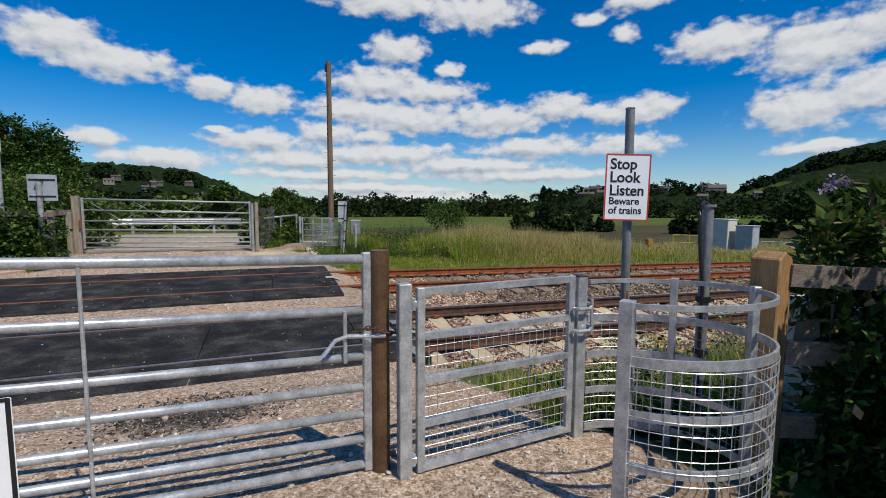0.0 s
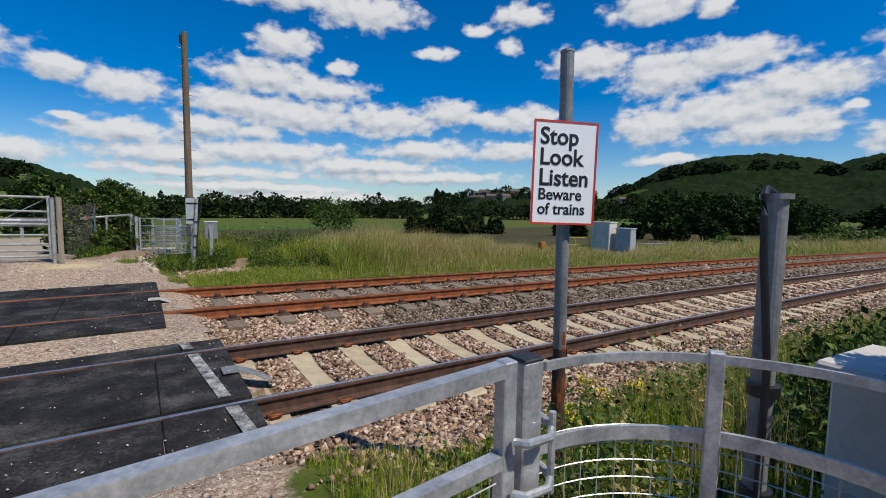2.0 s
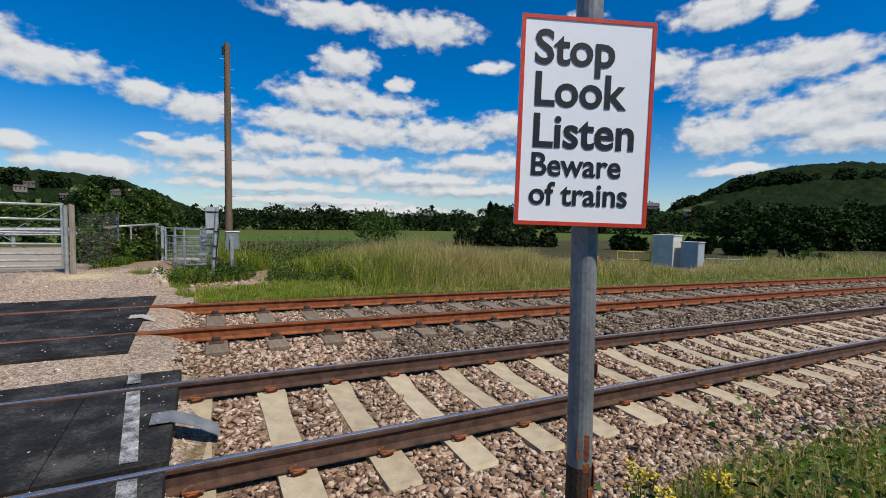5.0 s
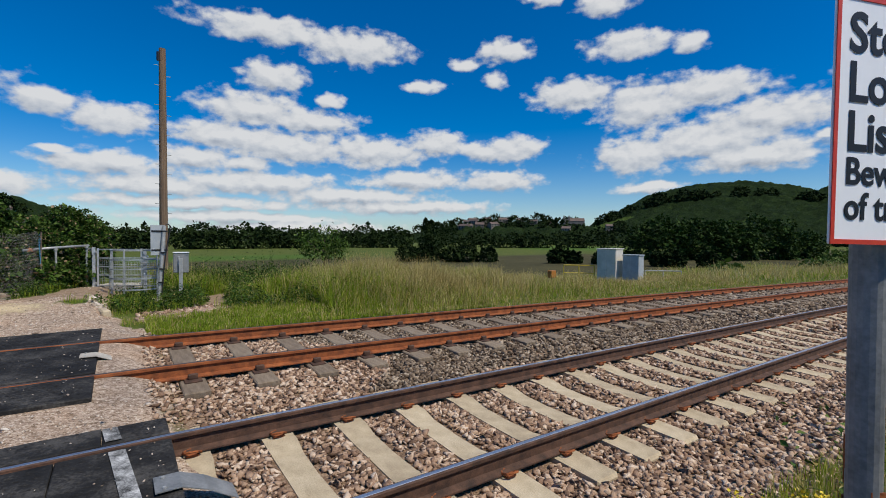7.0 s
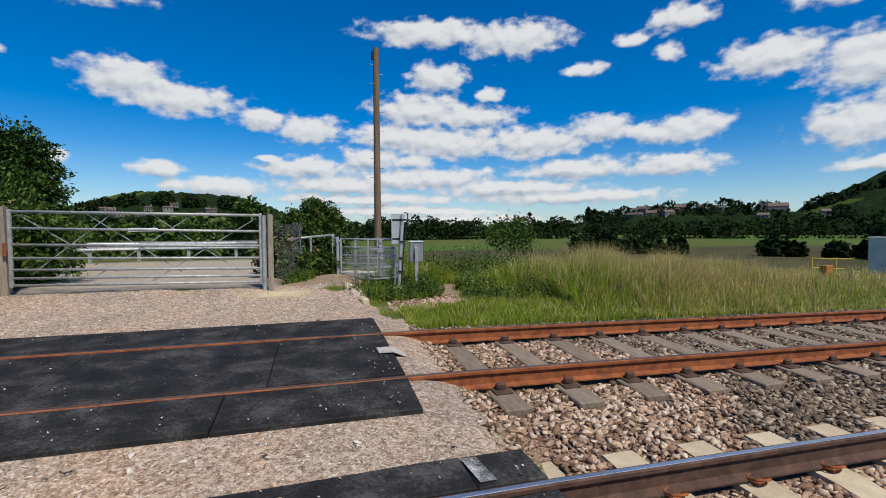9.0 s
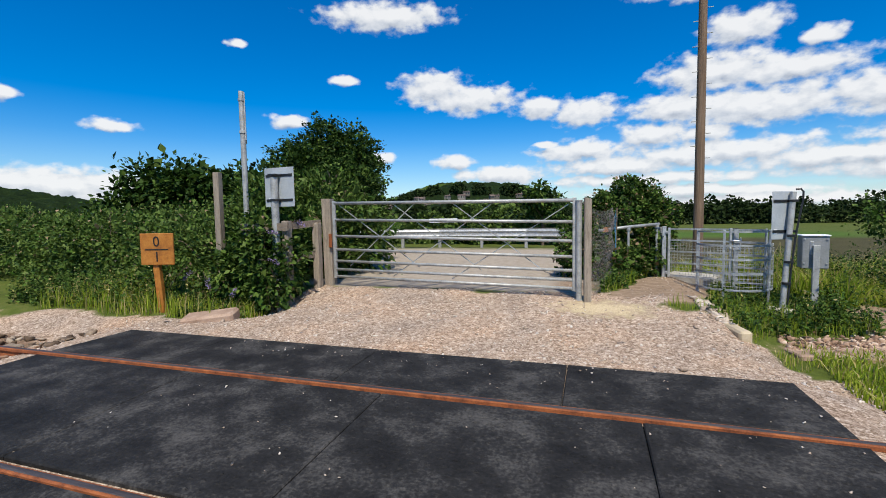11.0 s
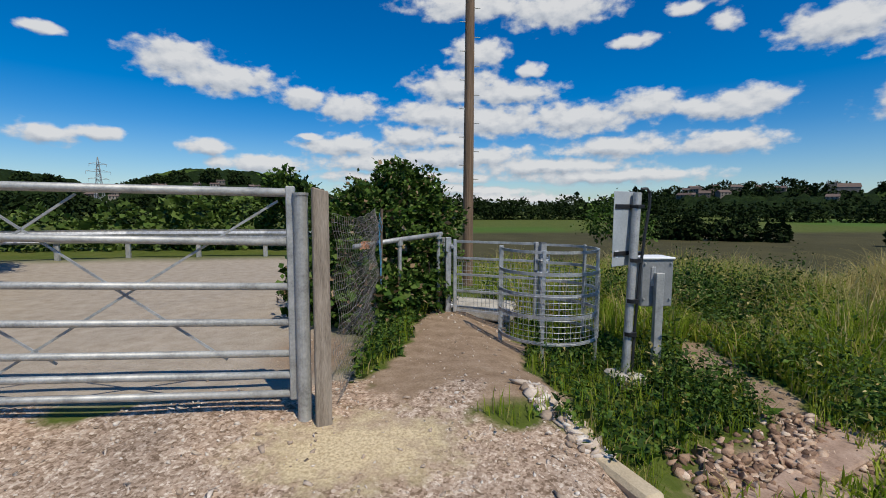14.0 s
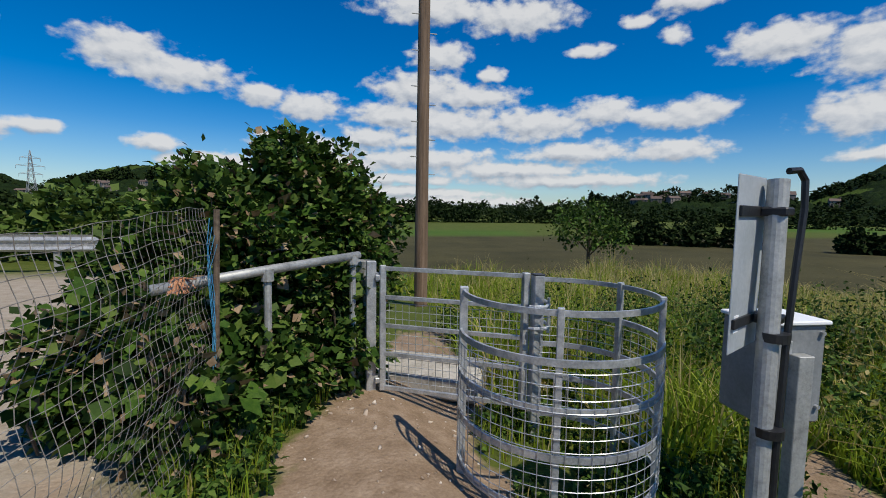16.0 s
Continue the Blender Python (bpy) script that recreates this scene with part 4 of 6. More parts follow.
def round_post(name, x, y, z0, z1, r, mat, label, cap=0.0, lean=(0, 0), seg=18, group=""):
    ob = thing(name, (x, y, z0), label, "post", group)
    bm = bmesh.new()
    add_rod(bm, (x, y, z0 - .15), (x + lean[0], y + lean[1], z1), r, seg=seg)
    part("shaft", bm, mat, ob, smooth=False)
    if cap:
        bm = bmesh.new()
        add_rod(bm, (x + lean[0], y + lean[1], z1), (x + lean[0], y + lean[1], z1 + .015), r + cap, seg=seg)
        part("cap", bm, mat, ob)
    return ob


def square_post(x, y, z0, z1, w, mat, label, top="slope", turn=0.0, group="", lean=(0, 0)):
    ob = thing("wooden_post", (x, y, z0), label, "post", group)
    bm = bmesh.new()
    m = pose(x, y, 0, 0, 0, turn)
    lo = [bm.verts.new(m @ Vector((sx * w, sy * w, z0 - .15))) for sx, sy in ((-1, -1), (1, -1), (1, 1), (-1, 1))]
    off = Vector((*lean, 0))
    d = w * .55 if top == "slope" else 0.0
    hi = [bm.verts.new(m @ Vector((sx * w, sy * w, z1 - (d if sx > 0 else 0))) + off) for sx, sy in ((-1, -1), (1, -1), (1, 1), (-1, 1))]
    if top == "peak":
        tips = [bm.verts.new(m @ Vector((0, sy * w, z1 + .035)) + off) for sy in (-1, 1)]
        bm.faces.new((hi[0], hi[1], tips[0]))
        bm.faces.new((hi[2], hi[3], tips[1]))
        bm.faces.new((hi[1], hi[2], tips[1], tips[0]))
        bm.faces.new((hi[3], hi[0], tips[0], tips[1]))
    else:
        bm.faces.new(hi)
    bm.faces.new(lo[::-1])
    for k in range(4):
        bm.faces.new((lo[k], lo[(k + 1) % 4], hi[(k + 1) % 4], hi[k]))
    bmesh.ops.bevel(bm, geom=[e for e in bm.edges], offset=.006, segments=1, affect="EDGES")
    part("shaft", bm, mat, ob)
    return ob


round_post("gate_post", .785, 2.36, .08, 1.245, .047, M["brown_paint"], "round brown painted steel gate post, rusting", .0)
round_post("gate_post", -3.02, 2.42, .1, 1.35, .055, M["brown_paint"], "round brown painted steel gate post holding the hinges")
round_post("gate_post", -.148, 13.15, .28, 1.53, .039, M["galv_old"], "round galvanised gate post beside a timber post", .004)
square_post(-.042, 13.105, .27, 1.575, .044, M["timber"], "grey weathered square timber gate post", "slope", 8)
square_post(-4.05, 13.56, .27, 1.68, .075, M["timber"], "weathered round-edged timber gate post at the hinge end", "flat", 4, lean=(-.03, .02))


def red_cap():
    ob = thing("reflector", (-3.99, 13.46, .9), "faded red reflector fixed to the gate post", "reflector")
    bm = bmesh.new()
    add_box(bm, (-4.0, 13.44, .90), (-3.95, 13.475, 1.12), bevel=.008)
    part("lens", bm, M["rust"], ob, "faded red lens")


red_cap()


def cable_on(bm_pts, r, parent, name="cable"):
    bm = bmesh.new()
    add_tube(bm, bm_pts, r, 8)
    return part(name, bm, M["cable"], parent, "black cable")


def strap(parent, x, y, z, r, mat="cable"):
    bm = bmesh.new()
    add_rod(bm, (x, y, z - .016), (x, y, z + .016), r, seg=16)
    part("strap", bm, M[mat], parent, "black strap")


def camera_post():
    x, y = 2.655, 2.085
    ob = round_post("steel_post", x, y, -.02, 1.465, .030, M["post_grey"], "grey steel post with a black cable up its side", .010)
    pts = [(x - .036, y - .024, -.1), (x - .036, y - .022, .5), (x - .042, y - .024, 1.0), (x - .062, y - .006, 1.28), (x - .060, y + .004, 1.42), (x - .045, y + .012, 1.475), (x - .01, y + .02, 1.495), (x + .015, y + .01, 1.480)]
    cable_on(pts, .010, ob)
    for h in (.25, .62, .93):
        strap(ob, x - .008, y - .006, h, .042)


camera_post()


def warning_sign():
    x, y, zb, zt = 3.215, 3.338, -.24, 2.305
    ob = thing("warning_sign", (x, y, zb), "white stop look listen sign on a rusty grey post", "sign")
    bm = bmesh.new()
    add_rod(bm, (x + .026, y, zb + .86), (x, y, zt), .038, seg=18)
    post = part("post", bm, M["post_grey"], ob, "grey painted tubular post")
    bm = bmesh.new()
    add_rod(bm, (x + .035, y, zb - .25), (x + .026, y, zb + .86), .039, .0385, seg=18)
    part("rusty_foot", bm, M["rust_dark"], ob, "rusted lower end with flaking paint")
    rnd = random.Random(2)
    for _ in range(34):
        bm = bmesh.new()
        a, h = rnd.uniform(0, 6.28), zb + .55 + abs(rnd.gauss(0, .30))
        m = Matrix.Translation((x + .031, y, h)) @ Matrix.Rotation(a, 4, "Z")
        add_box(bm, (-.012, -.0405, -.03), (.012, -.037, .03), m @ Matrix.Diagonal((rnd.uniform(.5, 1.6), 1, rnd.uniform(.4, 1.6), 1)))
        part("rust_patch", bm, M["rust"], ob)
    bm = bmesh.new()
    add_rod(bm, (x, y, zt), (x, y, zt + .012), .040, seg=18)
    add_rod(bm, (x + .045, y, zt - .09), (x + .045, y, zt - .02), .006, seg=6)
    part("cap", bm, M["galv_old"], ob)
    face = pose(3.166, 3.286, 1.634, 0, 0, -22) @ pose(0, 0, 0, 0, .9, 0)
    W, H = .191, .284

    def plate(name, lo, hi, mat, parent, label="", bevel=0.0):
        bm = bmesh.new()
        add_box(bm, lo, hi, face, bevel)
        return part(name, bm, mat, parent, label)
    board = plate("board", (-W, -.004, -H), (W, .004, H), M["sign_white"], ob, "white board", .003)
    b = .011
    for lo, hi in (((-W, -.0062, H - b), (W, -.0042, H)), ((-W, -.0062, -H), (W, -.0042, -H + b)), ((-W, -.0062, -H + b), (-W + b, -.0042, H - b)), ((W - b, -.0062, -H + b), (W, -.0042, H - b))):
        plate("red_border", lo, hi, M["red_paint"], board, "red painted edge")
    for text, size, zc in (("Stop", .128, .156), ("Look", .128, .044), ("Listen", .128, -.068), ("Beware", .088, -.146), ("of trains", .088, -.226)):
        cu = bpy.data.curves.new("lettering", "FONT")
        cu.body, cu.size, cu.extrude, cu.offset, cu.resolution_u = text, size, .0004, .0026 if size > .1 else .0016, 4
        cu.materials.append(M["black"])
        tmp = bpy.data.objects.new("lettering", cu)
        scene.collection.objects.link(tmp)
        bpy.context.view_layer.update()
        me = bpy.data.meshes.new_from_object(tmp.evaluated_get(bpy.context.evaluated_depsgraph_get()))
        bpy.data.objects.remove(tmp)
        le = new("lettering", me)
        le.parent = board
        up = ob.matrix_basis.inverted() @ face @ pose(-W + .037, -.0055, zc, 90, 0, 0)
        le.matrix_basis = up @ Matrix.Diagonal((.975, 1, 1, 1))
        le["label"] = "black word " + text
    for h in (.16, -.16):
        bm = bmesh.new()
        add_box(bm, (-.06, .004, h - .015), (.06, .022, h + .015), face, .003)
        part("clamp", bm, M["galv_old"], ob)


warning_sign()


def sign_back(x, y, zb, zt, base, lean, panel, label, turn=0.0, cable=True, r=.034):
    """A pole carrying a sign seen from behind. panel: half width, low, high, sideways offset."""
    ob = thing("sign_pole", (x, y, zb), label, "sign pole", "sign poles of the far side")
    tx, ty = x + lean[0], y + lean[1]
    bm = bmesh.new()
    add_rod(bm, (x, y, zb - .05), (tx, ty, zt), r, seg=16)
    part("pole", bm, M["galv_old"], ob, "galvanised tubular pole")
    if base:
        bm = bmesh.new()
        add_box(bm, (x - .13, y - .12, zb - .12), (x + .13, y + .12, zb + .035), pose(0, 0, 0), .02)
        part("footing", bm, M["pale_concrete"], ob, "pale concrete footing")
    hw, lo, hi, off = panel
    m = pose(tx, ty, 0, 0, 0, turn)
    bm = bmesh.new()
    add_box(bm, (off - hw, r + .012, lo), (off + hw, r + .017, hi), m, .003)
    pl = part("sign_panel", bm, M["grey_paint"], ob, "grey back of a sign board")
    for h in (lo + (hi - lo) * .17, lo + (hi - lo) * .80):
        bm = bmesh.new()
        add_box(bm, (off - hw * .9, r + .002, h - .018), (off + hw * .9, r + .012, h + .018), m, .002)
        add_box(bm, (-r - .012, -r - .01, h - .016), (r + .012, r + .004, h + .016), m, .006)
        part("clamp", bm, M["cable"], ob, "dark clamp band")
    bm = bmesh.new()
    add_box(bm, (off - hw * .75, r + .0105, lo + .07), (off - hw * .45, r + .012, lo + .13), m)
    part("sticker", bm, M["white_paint"], pl, "small white sticker")
    if cable:
        f = lambda h, d: (x + lean[0] * (h - zb) / (zt - zb) + .048 + d, y + lean[1] * (h - zb) / (zt - zb) - .02, h)
        cable_on([f(zb, 0), f(zb + .5, 0), f(zb + .9, .012), f(zt - .35, .03), f(zt - .1, .055), f(zt + .0, .05), f(zt + .035, .02), f(zt + .03, -.03)], .012, ob)
        for h in (zb + .35, zb + .62, zb + .95):
            q = f(h, 0)
            strap(ob, q[0] - .03, q[1] + .012, h, .05)
    return ob


sign_back(2.305, 13.81, .10, 1.60, True, (.115, .10), (.145, 1.0, 1.61, -.10), "back of a grey sign on a leaning galvanised pole", 24)
sign_back(-4.45, 12.75, -.06, 1.98, True, (.0, .0), (.28, 1.55, 2.13, .03), "back of a grey sign on a post by the timber fence", -6, False, .055)


def small_box():
    x, y = 2.73, 14.09
    z = height(x, y)
    ob = thing("junction_box", (x, y, z), "grey metal junction box on a short post among grass", "junction box")
    m = pose(x, y, 0, 0, 0, -8)
    bm = bmesh.new()
    add_box(bm, (-.14, -.07, .62), (.14, .16, 1.035), m, .008)
    body = part("box", bm, M["box_grey"], ob)
    # white paint on the lid puts the sunlight on the top into its colour
    bm = bmesh.new()
    add_box(bm, (-.15, -.085, 1.035), (.15, .17, 1.052), m, .004)
    part("lid", bm, M["white_paint"], ob, "lid in pale paint for its sunlit top")
    bm = bmesh.new()
    add_box(bm, (-.035, -.125, z - .1), (.035, -.075, .92), m, .003)
    part("post", bm, M["galv_old"], ob)
    bm = bmesh.new()
    add_box(bm, (-.06, -.078, .80), (-.02, -.068, .97), m, .003)
    part("plate", bm, M["galv"], ob)
    for sx, sz in ((-.115, .69), (.115, .69), (-.115, 1.0), (.115, 1.0)):
        bm = bmesh.new()
        add_rod(bm, m @ Vector((sx, -.085, sz)), m @ Vector((sx, -.068, sz)), .009, seg=6)
        part("bolt", bm, M["galv"], body)


small_box()


def tall_pole():
    x, y = -5.25, 13.07
    z = height(x, y)
    ob = thing("signal_pole", (x, y, z), "tall pale steel pole with a narrow sign near its top", "pole")
    bm = bmesh.new()
    add_rod(bm, (x, y, z - .1), (x + .0, y, 3.38), .042, seg=14)
    part("pole", bm, M["galv_old"], ob)
    bm = bmesh.new()
    add_box(bm, (.035, -.05, 2.62), (.05, .32, 3.36), pose(x, y, 0, 0, 0, 40), .003)
    part("sign_panel", bm, M["grey_paint"], ob, "grey sign board edge on")
    for h in (2.75, 3.25):
        bm = bmesh.new()
        add_rod(bm, (x, y, h - .02), (x, y, h + .02), .052, seg=14)
        part("clamp", bm, M["galv_old"], ob)


tall_pole()


def milepost():
    x, y = -5.72, 11.86
    z = height(x, y)
    ob = thing("milepost", (x, y, z), "orange milepost with the figures 0 and 1", "milepost")
    m = pose(x, y, 0, 0, 0, 14)
    bm = bmesh.new()
    add_box(bm, (-.045, .0, z - .15), (.045, .07, .82), m @ Matrix.Rotation(radians(-4), 4, "Y"), .006)
    part("post", bm, M["orange_paint"], ob, "orange painted post, faded")
    bm = bmesh.new()
    add_box(bm, (-.24, -.03, .76), (.24, .0, 1.20), m, .008)
    board = part("board", bm, M["orange_paint"], ob)
    bm = bmesh.new()
    add_box(bm, (-.17, -.034, .968), (.17, -.031, .984), m)
    part("bar", bm, M["black"], board, "black dividing bar")
    for text, zc in (("0", 1.02), ("1", .81)):
        cu = bpy.data.curves.new("figure", "FONT")
        cu.body, cu.size, cu.extrude, cu.align_x = text, .20, .001, "CENTER"
        cu.materials.append(M["black"])
        tmp = bpy.data.objects.new("figure", cu)
        scene.collection.objects.link(tmp)
        bpy.context.view_layer.update()
        me = bpy.data.meshes.new_from_object(tmp.evaluated_get(bpy.context.evaluated_depsgraph_get()))
        bpy.data.objects.remove(tmp)
        le = new("figure", me)
        le.parent = board
        le.matrix_basis = ob.matrix_basis.inverted() @ m @ pose(0, -.0335, zc, 90, 0, 0)
        le["label"] = "black figure " + text


milepost()


def timber_fence(name, posts, rails, mat_post, mat_rail, label, w=.06):
    """posts: (x, y, z0, z1); rails: (start, end, height, depth, thickness)."""
    ob = thing(name, posts[0][:3], label, "fence")
    for x, y, z0, z1 in posts:
        bm = bmesh.new()
        add_box(bm, (x - w, y - w, z0 - .15), (x + w, y + w, z1), bevel=.008)
        part("fence_post", bm, mat_post, ob)
    for a, b, h0, h1, depth, th in rails:
        bm = bmesh.new()
        add_sweep(bm, [(*a, h0), (*b, h1)], [(-th, -depth), (th, -depth), (th, depth), (-th, depth)])
        part("fence_rail", bm, mat_rail, ob)
    return ob


square_post(2.62, 1.69, -.02, 1.215, .066, M["new_timber"], "thick yellow-brown timber fence post with a peaked top", "peak", 10)
timber_fence("timber_fence", [(4.35, 1.05, .05, 1.15)], [((2.68, 1.64), (4.5, .98), 1.13, 1.05, .055, .02), ((2.68, 1.64), (4.5, .98), .74, .66, .06, .02), ((2.68, 1.64), (4.5, .98), .36, .28, .06, .02)], M["new_timber"], M["timber_flat"], "brown timber post and rail fence in deep shade")
timber_fence("timber_fence", [(-4.30, 12.80, -.05, 1.34), (-4.15, 13.35, .1, 1.30), (-5.1, 12.9, -.05, 1.25)], [((-5.15, 12.82), (-4.22, 12.72), 1.25, 1.25, .055, .022), ((-4.85, 12.80), (-4.22, 12.72), .75, .75, .055, .022), ((-4.32, 12.74), (-4.15, 13.45), 1.25, 1.30, .05, .02), ((-4.32, 12.74), (-4.15, 13.45), .74, .82, .05, .02)], M["timber"], M["timber_flat"], "old grey timber fence corner overgrown by bushes", .055)
square_post(-5.79, 13.06, .05, 2.14, .052, M["timber"], "tall grey timber post among the bushes", "flat", 5)


def wire_fence():
    """Sagging square mesh from the gate post back to the pipe rail."""
    ob = thing("wire_fence", (.05, 13.3, .28), "sagging rusty square wire fence tied with blue twine", "wire fence")
    a, b = Vector((.03, 13.24, 0)), Vector((.36, 15.05, 0))
    n, rows = 42, 22
    bm = bmesh.new()

    def p(i, k):
        u = i / n
        q = a.lerp(b, u)
        bulge = .06 * math.sin(u * math.pi) + .008 * math.sin(u * 9 + k * .6)
        h = .30 + 1.13 * k / rows * (1 - .03 * math.sin(u * 5)) + .004 * math.sin(i * .9)
        return Vector((q.x + bulge * (k / rows) + .02 * math.sin(k * .8), q.y, h))
    for i in range(n + 1):
        add_tube(bm, [p(i, k) for k in range(0, rows + 1, 1)], .0012, 4)
    for k in range(rows + 1):
        add_tube(bm, [p(i, k) for i in range(n + 1)], .0012, 4)
    part("mesh", bm, M["wire"], ob)
    for u in (.98,):
        q = a.lerp(b, u)
        bm = bmesh.new()
        add_rod(bm, (q.x + .02, q.y, .1), (q.x + .05, q.y, 1.46), .014, seg=8)
        part("stake", bm, M["twig"], ob)
    bm = bmesh.new()
    q = a.lerp(b, .97)
    for k in range(4):
        add_tube(bm, [(q.x + .03 + .01 * k, q.y - .02, 1.42 - .04 * k), (q.x + .02, q.y - .035, 1.30 - .05 * k), (q.x + .045, q.y - .02, 1.05 - .1 * k), (q.x + .03, q.y - .03, .8 - .05 * k)], .0018, 5)
    part("twine", bm, M["blue_rope"], ob, "blue twine")


wire_fence()


def pipe_rail():
    ob = thing("pipe_rail", (.40, 15.0, .28), "old grey pipe handrail grown through by brambles", "handrail")
    bm = bmesh.new()
    add_tube(bm, [(.13, 14.98, 1.09), (.55, 15.22, 1.135), (1.12, 15.66, 1.175)], .026, 12)
    part("rail", bm, M["galv_old"], ob, smooth=True)
    for x, y, h in ((.60, 15.25, 1.12), (1.08, 15.63, 1.16)):
        bm = bmesh.new()
        add_rod(bm, (x, y, .15), (x, y, h), .021, seg=10)
        part("upright", bm, M["galv_old"], ob)
        bm = bmesh.new()
        add_rod(bm, (x, y, h - .04), (x, y, h + .025), .034, seg=10)
        part("clamp", bm, M["galv_old"], ob)
    tw = thing("orange_twine", (.24, 15.03, 1.10), "bunch of orange twine tied round the pipe rail", "twine")
    bm = bmesh.new()
    rnd = random.Random(1)
    for k in range(14):
        c = Vector((.235 + rnd.uniform(-.03, .03), 15.03, 1.10))
        add_tube(bm, [c + Vector((rnd.uniform(-.05, .05), -.035, -.03)), c + Vector((rnd.uniform(-.02, .02), -.02, .03)), c + Vector((rnd.uniform(-.02, .02), .02, .034)), c + Vector((rnd.uniform(-.06, .06), -.04, rnd.uniform(-.04, .05)))], .004, 5)
    part("strands", bm, M["orange_rope"], tw)
    square_post(1.16, 15.86, .22, 1.12, .05, M["galv_old"], "grey square post beside the far kissing gate", "flat", -30)


pipe_rail()


def telegraph_pole():
    x, y = 2.93, 21.6
    ob = thing("telegraph_pole", (x, y, height(x, y)), "tall brown wooden telegraph pole without wires", "telegraph pole")
    bm = bmesh.new()
    add_rod(bm, (x, y, -1), (x, y, 7.9), .140, .105, seg=16)
    part("pole", bm, M["pole_wood"], ob)
    bm = bmesh.new()
    add_rod(bm, (x - .13, y - .06, 7.45), (x - .13, y - .06, 7.75), .05, seg=8)
    part("insulator", bm, M["cable"], ob, "dark fitting")
    for k in range(16):
        h, s = 2.2 + .34 * k, (-1 if k % 2 else 1)
        bm = bmesh.new()
        add_rod(bm, (x + s * .11, y - .03, h), (x + s * .25, y - .03, h), .011, seg=6)
        part("climbing_step", bm, M["galv_old"], ob)


telegraph_pole()


def relay_cabinet(x, y, zt, w, d, mat, label, roof=True, turn=-25):
    z = height(x, y) - .1
    ob = thing("trackside_cabinet", (x, y, z), label, "cabinet", "trackside cabinets")
    m = pose(x, y, 0, 0, 0, turn)
    bm = bmesh.new()
    add_box(bm, (-w, -d, z + .1), (w, d, zt - .05), m, .01)
    part("body", bm, mat, ob)
    bm = bmesh.new()
    add_box(bm, (-w - .04, -d - .04, zt - .05), (w + .04, d + .04, zt), m, .012)
    part("roof", bm, mat, ob)
    bm = bmesh.new()
    add_box(bm, (-w - .03, -d - .03, z), (w + .03, d + .03, z + .12), m, .01)
    part("plinth", bm, M["pale_concrete"], ob)
    for s in (-1, 1):
        bm = bmesh.new()
        add_box(bm, (s * w * .5 - w * .46, -d - .012, z + .18), (s * w * .5 + w * .46, -d, zt - .12), m, .004)
        door = part("door", bm, mat, ob)
        bm = bmesh.new()
        add_box(bm, (s * .05 - .012, -d - .03, (z + zt) / 2 - .06), (s * .05 + .012, -d - .012, (z + zt) / 2 + .06), m, .003)
        part("handle", bm, M["galv_old"], door)
    return ob


relay_cabinet(22.5, 17.2, .92, .50, .46, M["cabinet_paint"], "tall off-white trackside cabinet standing in grass", turn=-79)
relay_cabinet(22.85, 16.1, .62, .40, .34, M["grey_paint"], "smaller grey trackside cabinet beside the tall one", turn=-79)
relay_cabinet(3.47, 1.84, .89, .20, .24, M["cabinet_paint"], "low grey lineside box among nettles", turn=-6)


def yellow_barrier(x, y, zt, length, mat, label, turn):
    z = height(x, y)
    ob = thing("guard_rail", (x, y, z), label, "guard rail")
    m = pose(x, y, 0, 0, 0, turn)
    for u in (0, length / 2, length):
        bm = bmesh.new()
        add_rod(bm, m @ Vector((u, 0, z - .1)), m @ Vector((u, 0, zt)), .028, seg=8)
        part("post", bm, mat, ob)
    for h in (zt, zt - .42):
        bm = bmesh.new()
        add_rod(bm, m @ Vector((0, 0, h)), m @ Vector((length, 0, h)), .026, seg=8)
        part("rail", bm, mat, ob)


yellow_barrier(21.5, 19.4, -.03, 1.6, M["yellow_paint"], "yellow tubular guard rail in the grass", -50)
yellow_barrier(23.6, 15.9, -.20, 1.7, M["galv_old"], "low grey tubular guard rail behind the cabinets", -50)


def marker_post():
    x, y = 14.2, 13.9
    z = height(x, y)
    ob = thing("marker_post", (x, y, z), "short post with a small yellow box by the track", "marker post")
    bm = bmesh.new()
    add_box(bm, (x - .035, y - .035, z - .1), (x + .035, y + .035, .05), bevel=.006)
    part("post", bm, M["timber"], ob)
    bm = bmesh.new()
    add_box(bm, (x - .13, y - .1, .0), (x + .13, y + .1, .26), bevel=.02)
    part("box", bm, M["orange_paint"], ob)


marker_post()


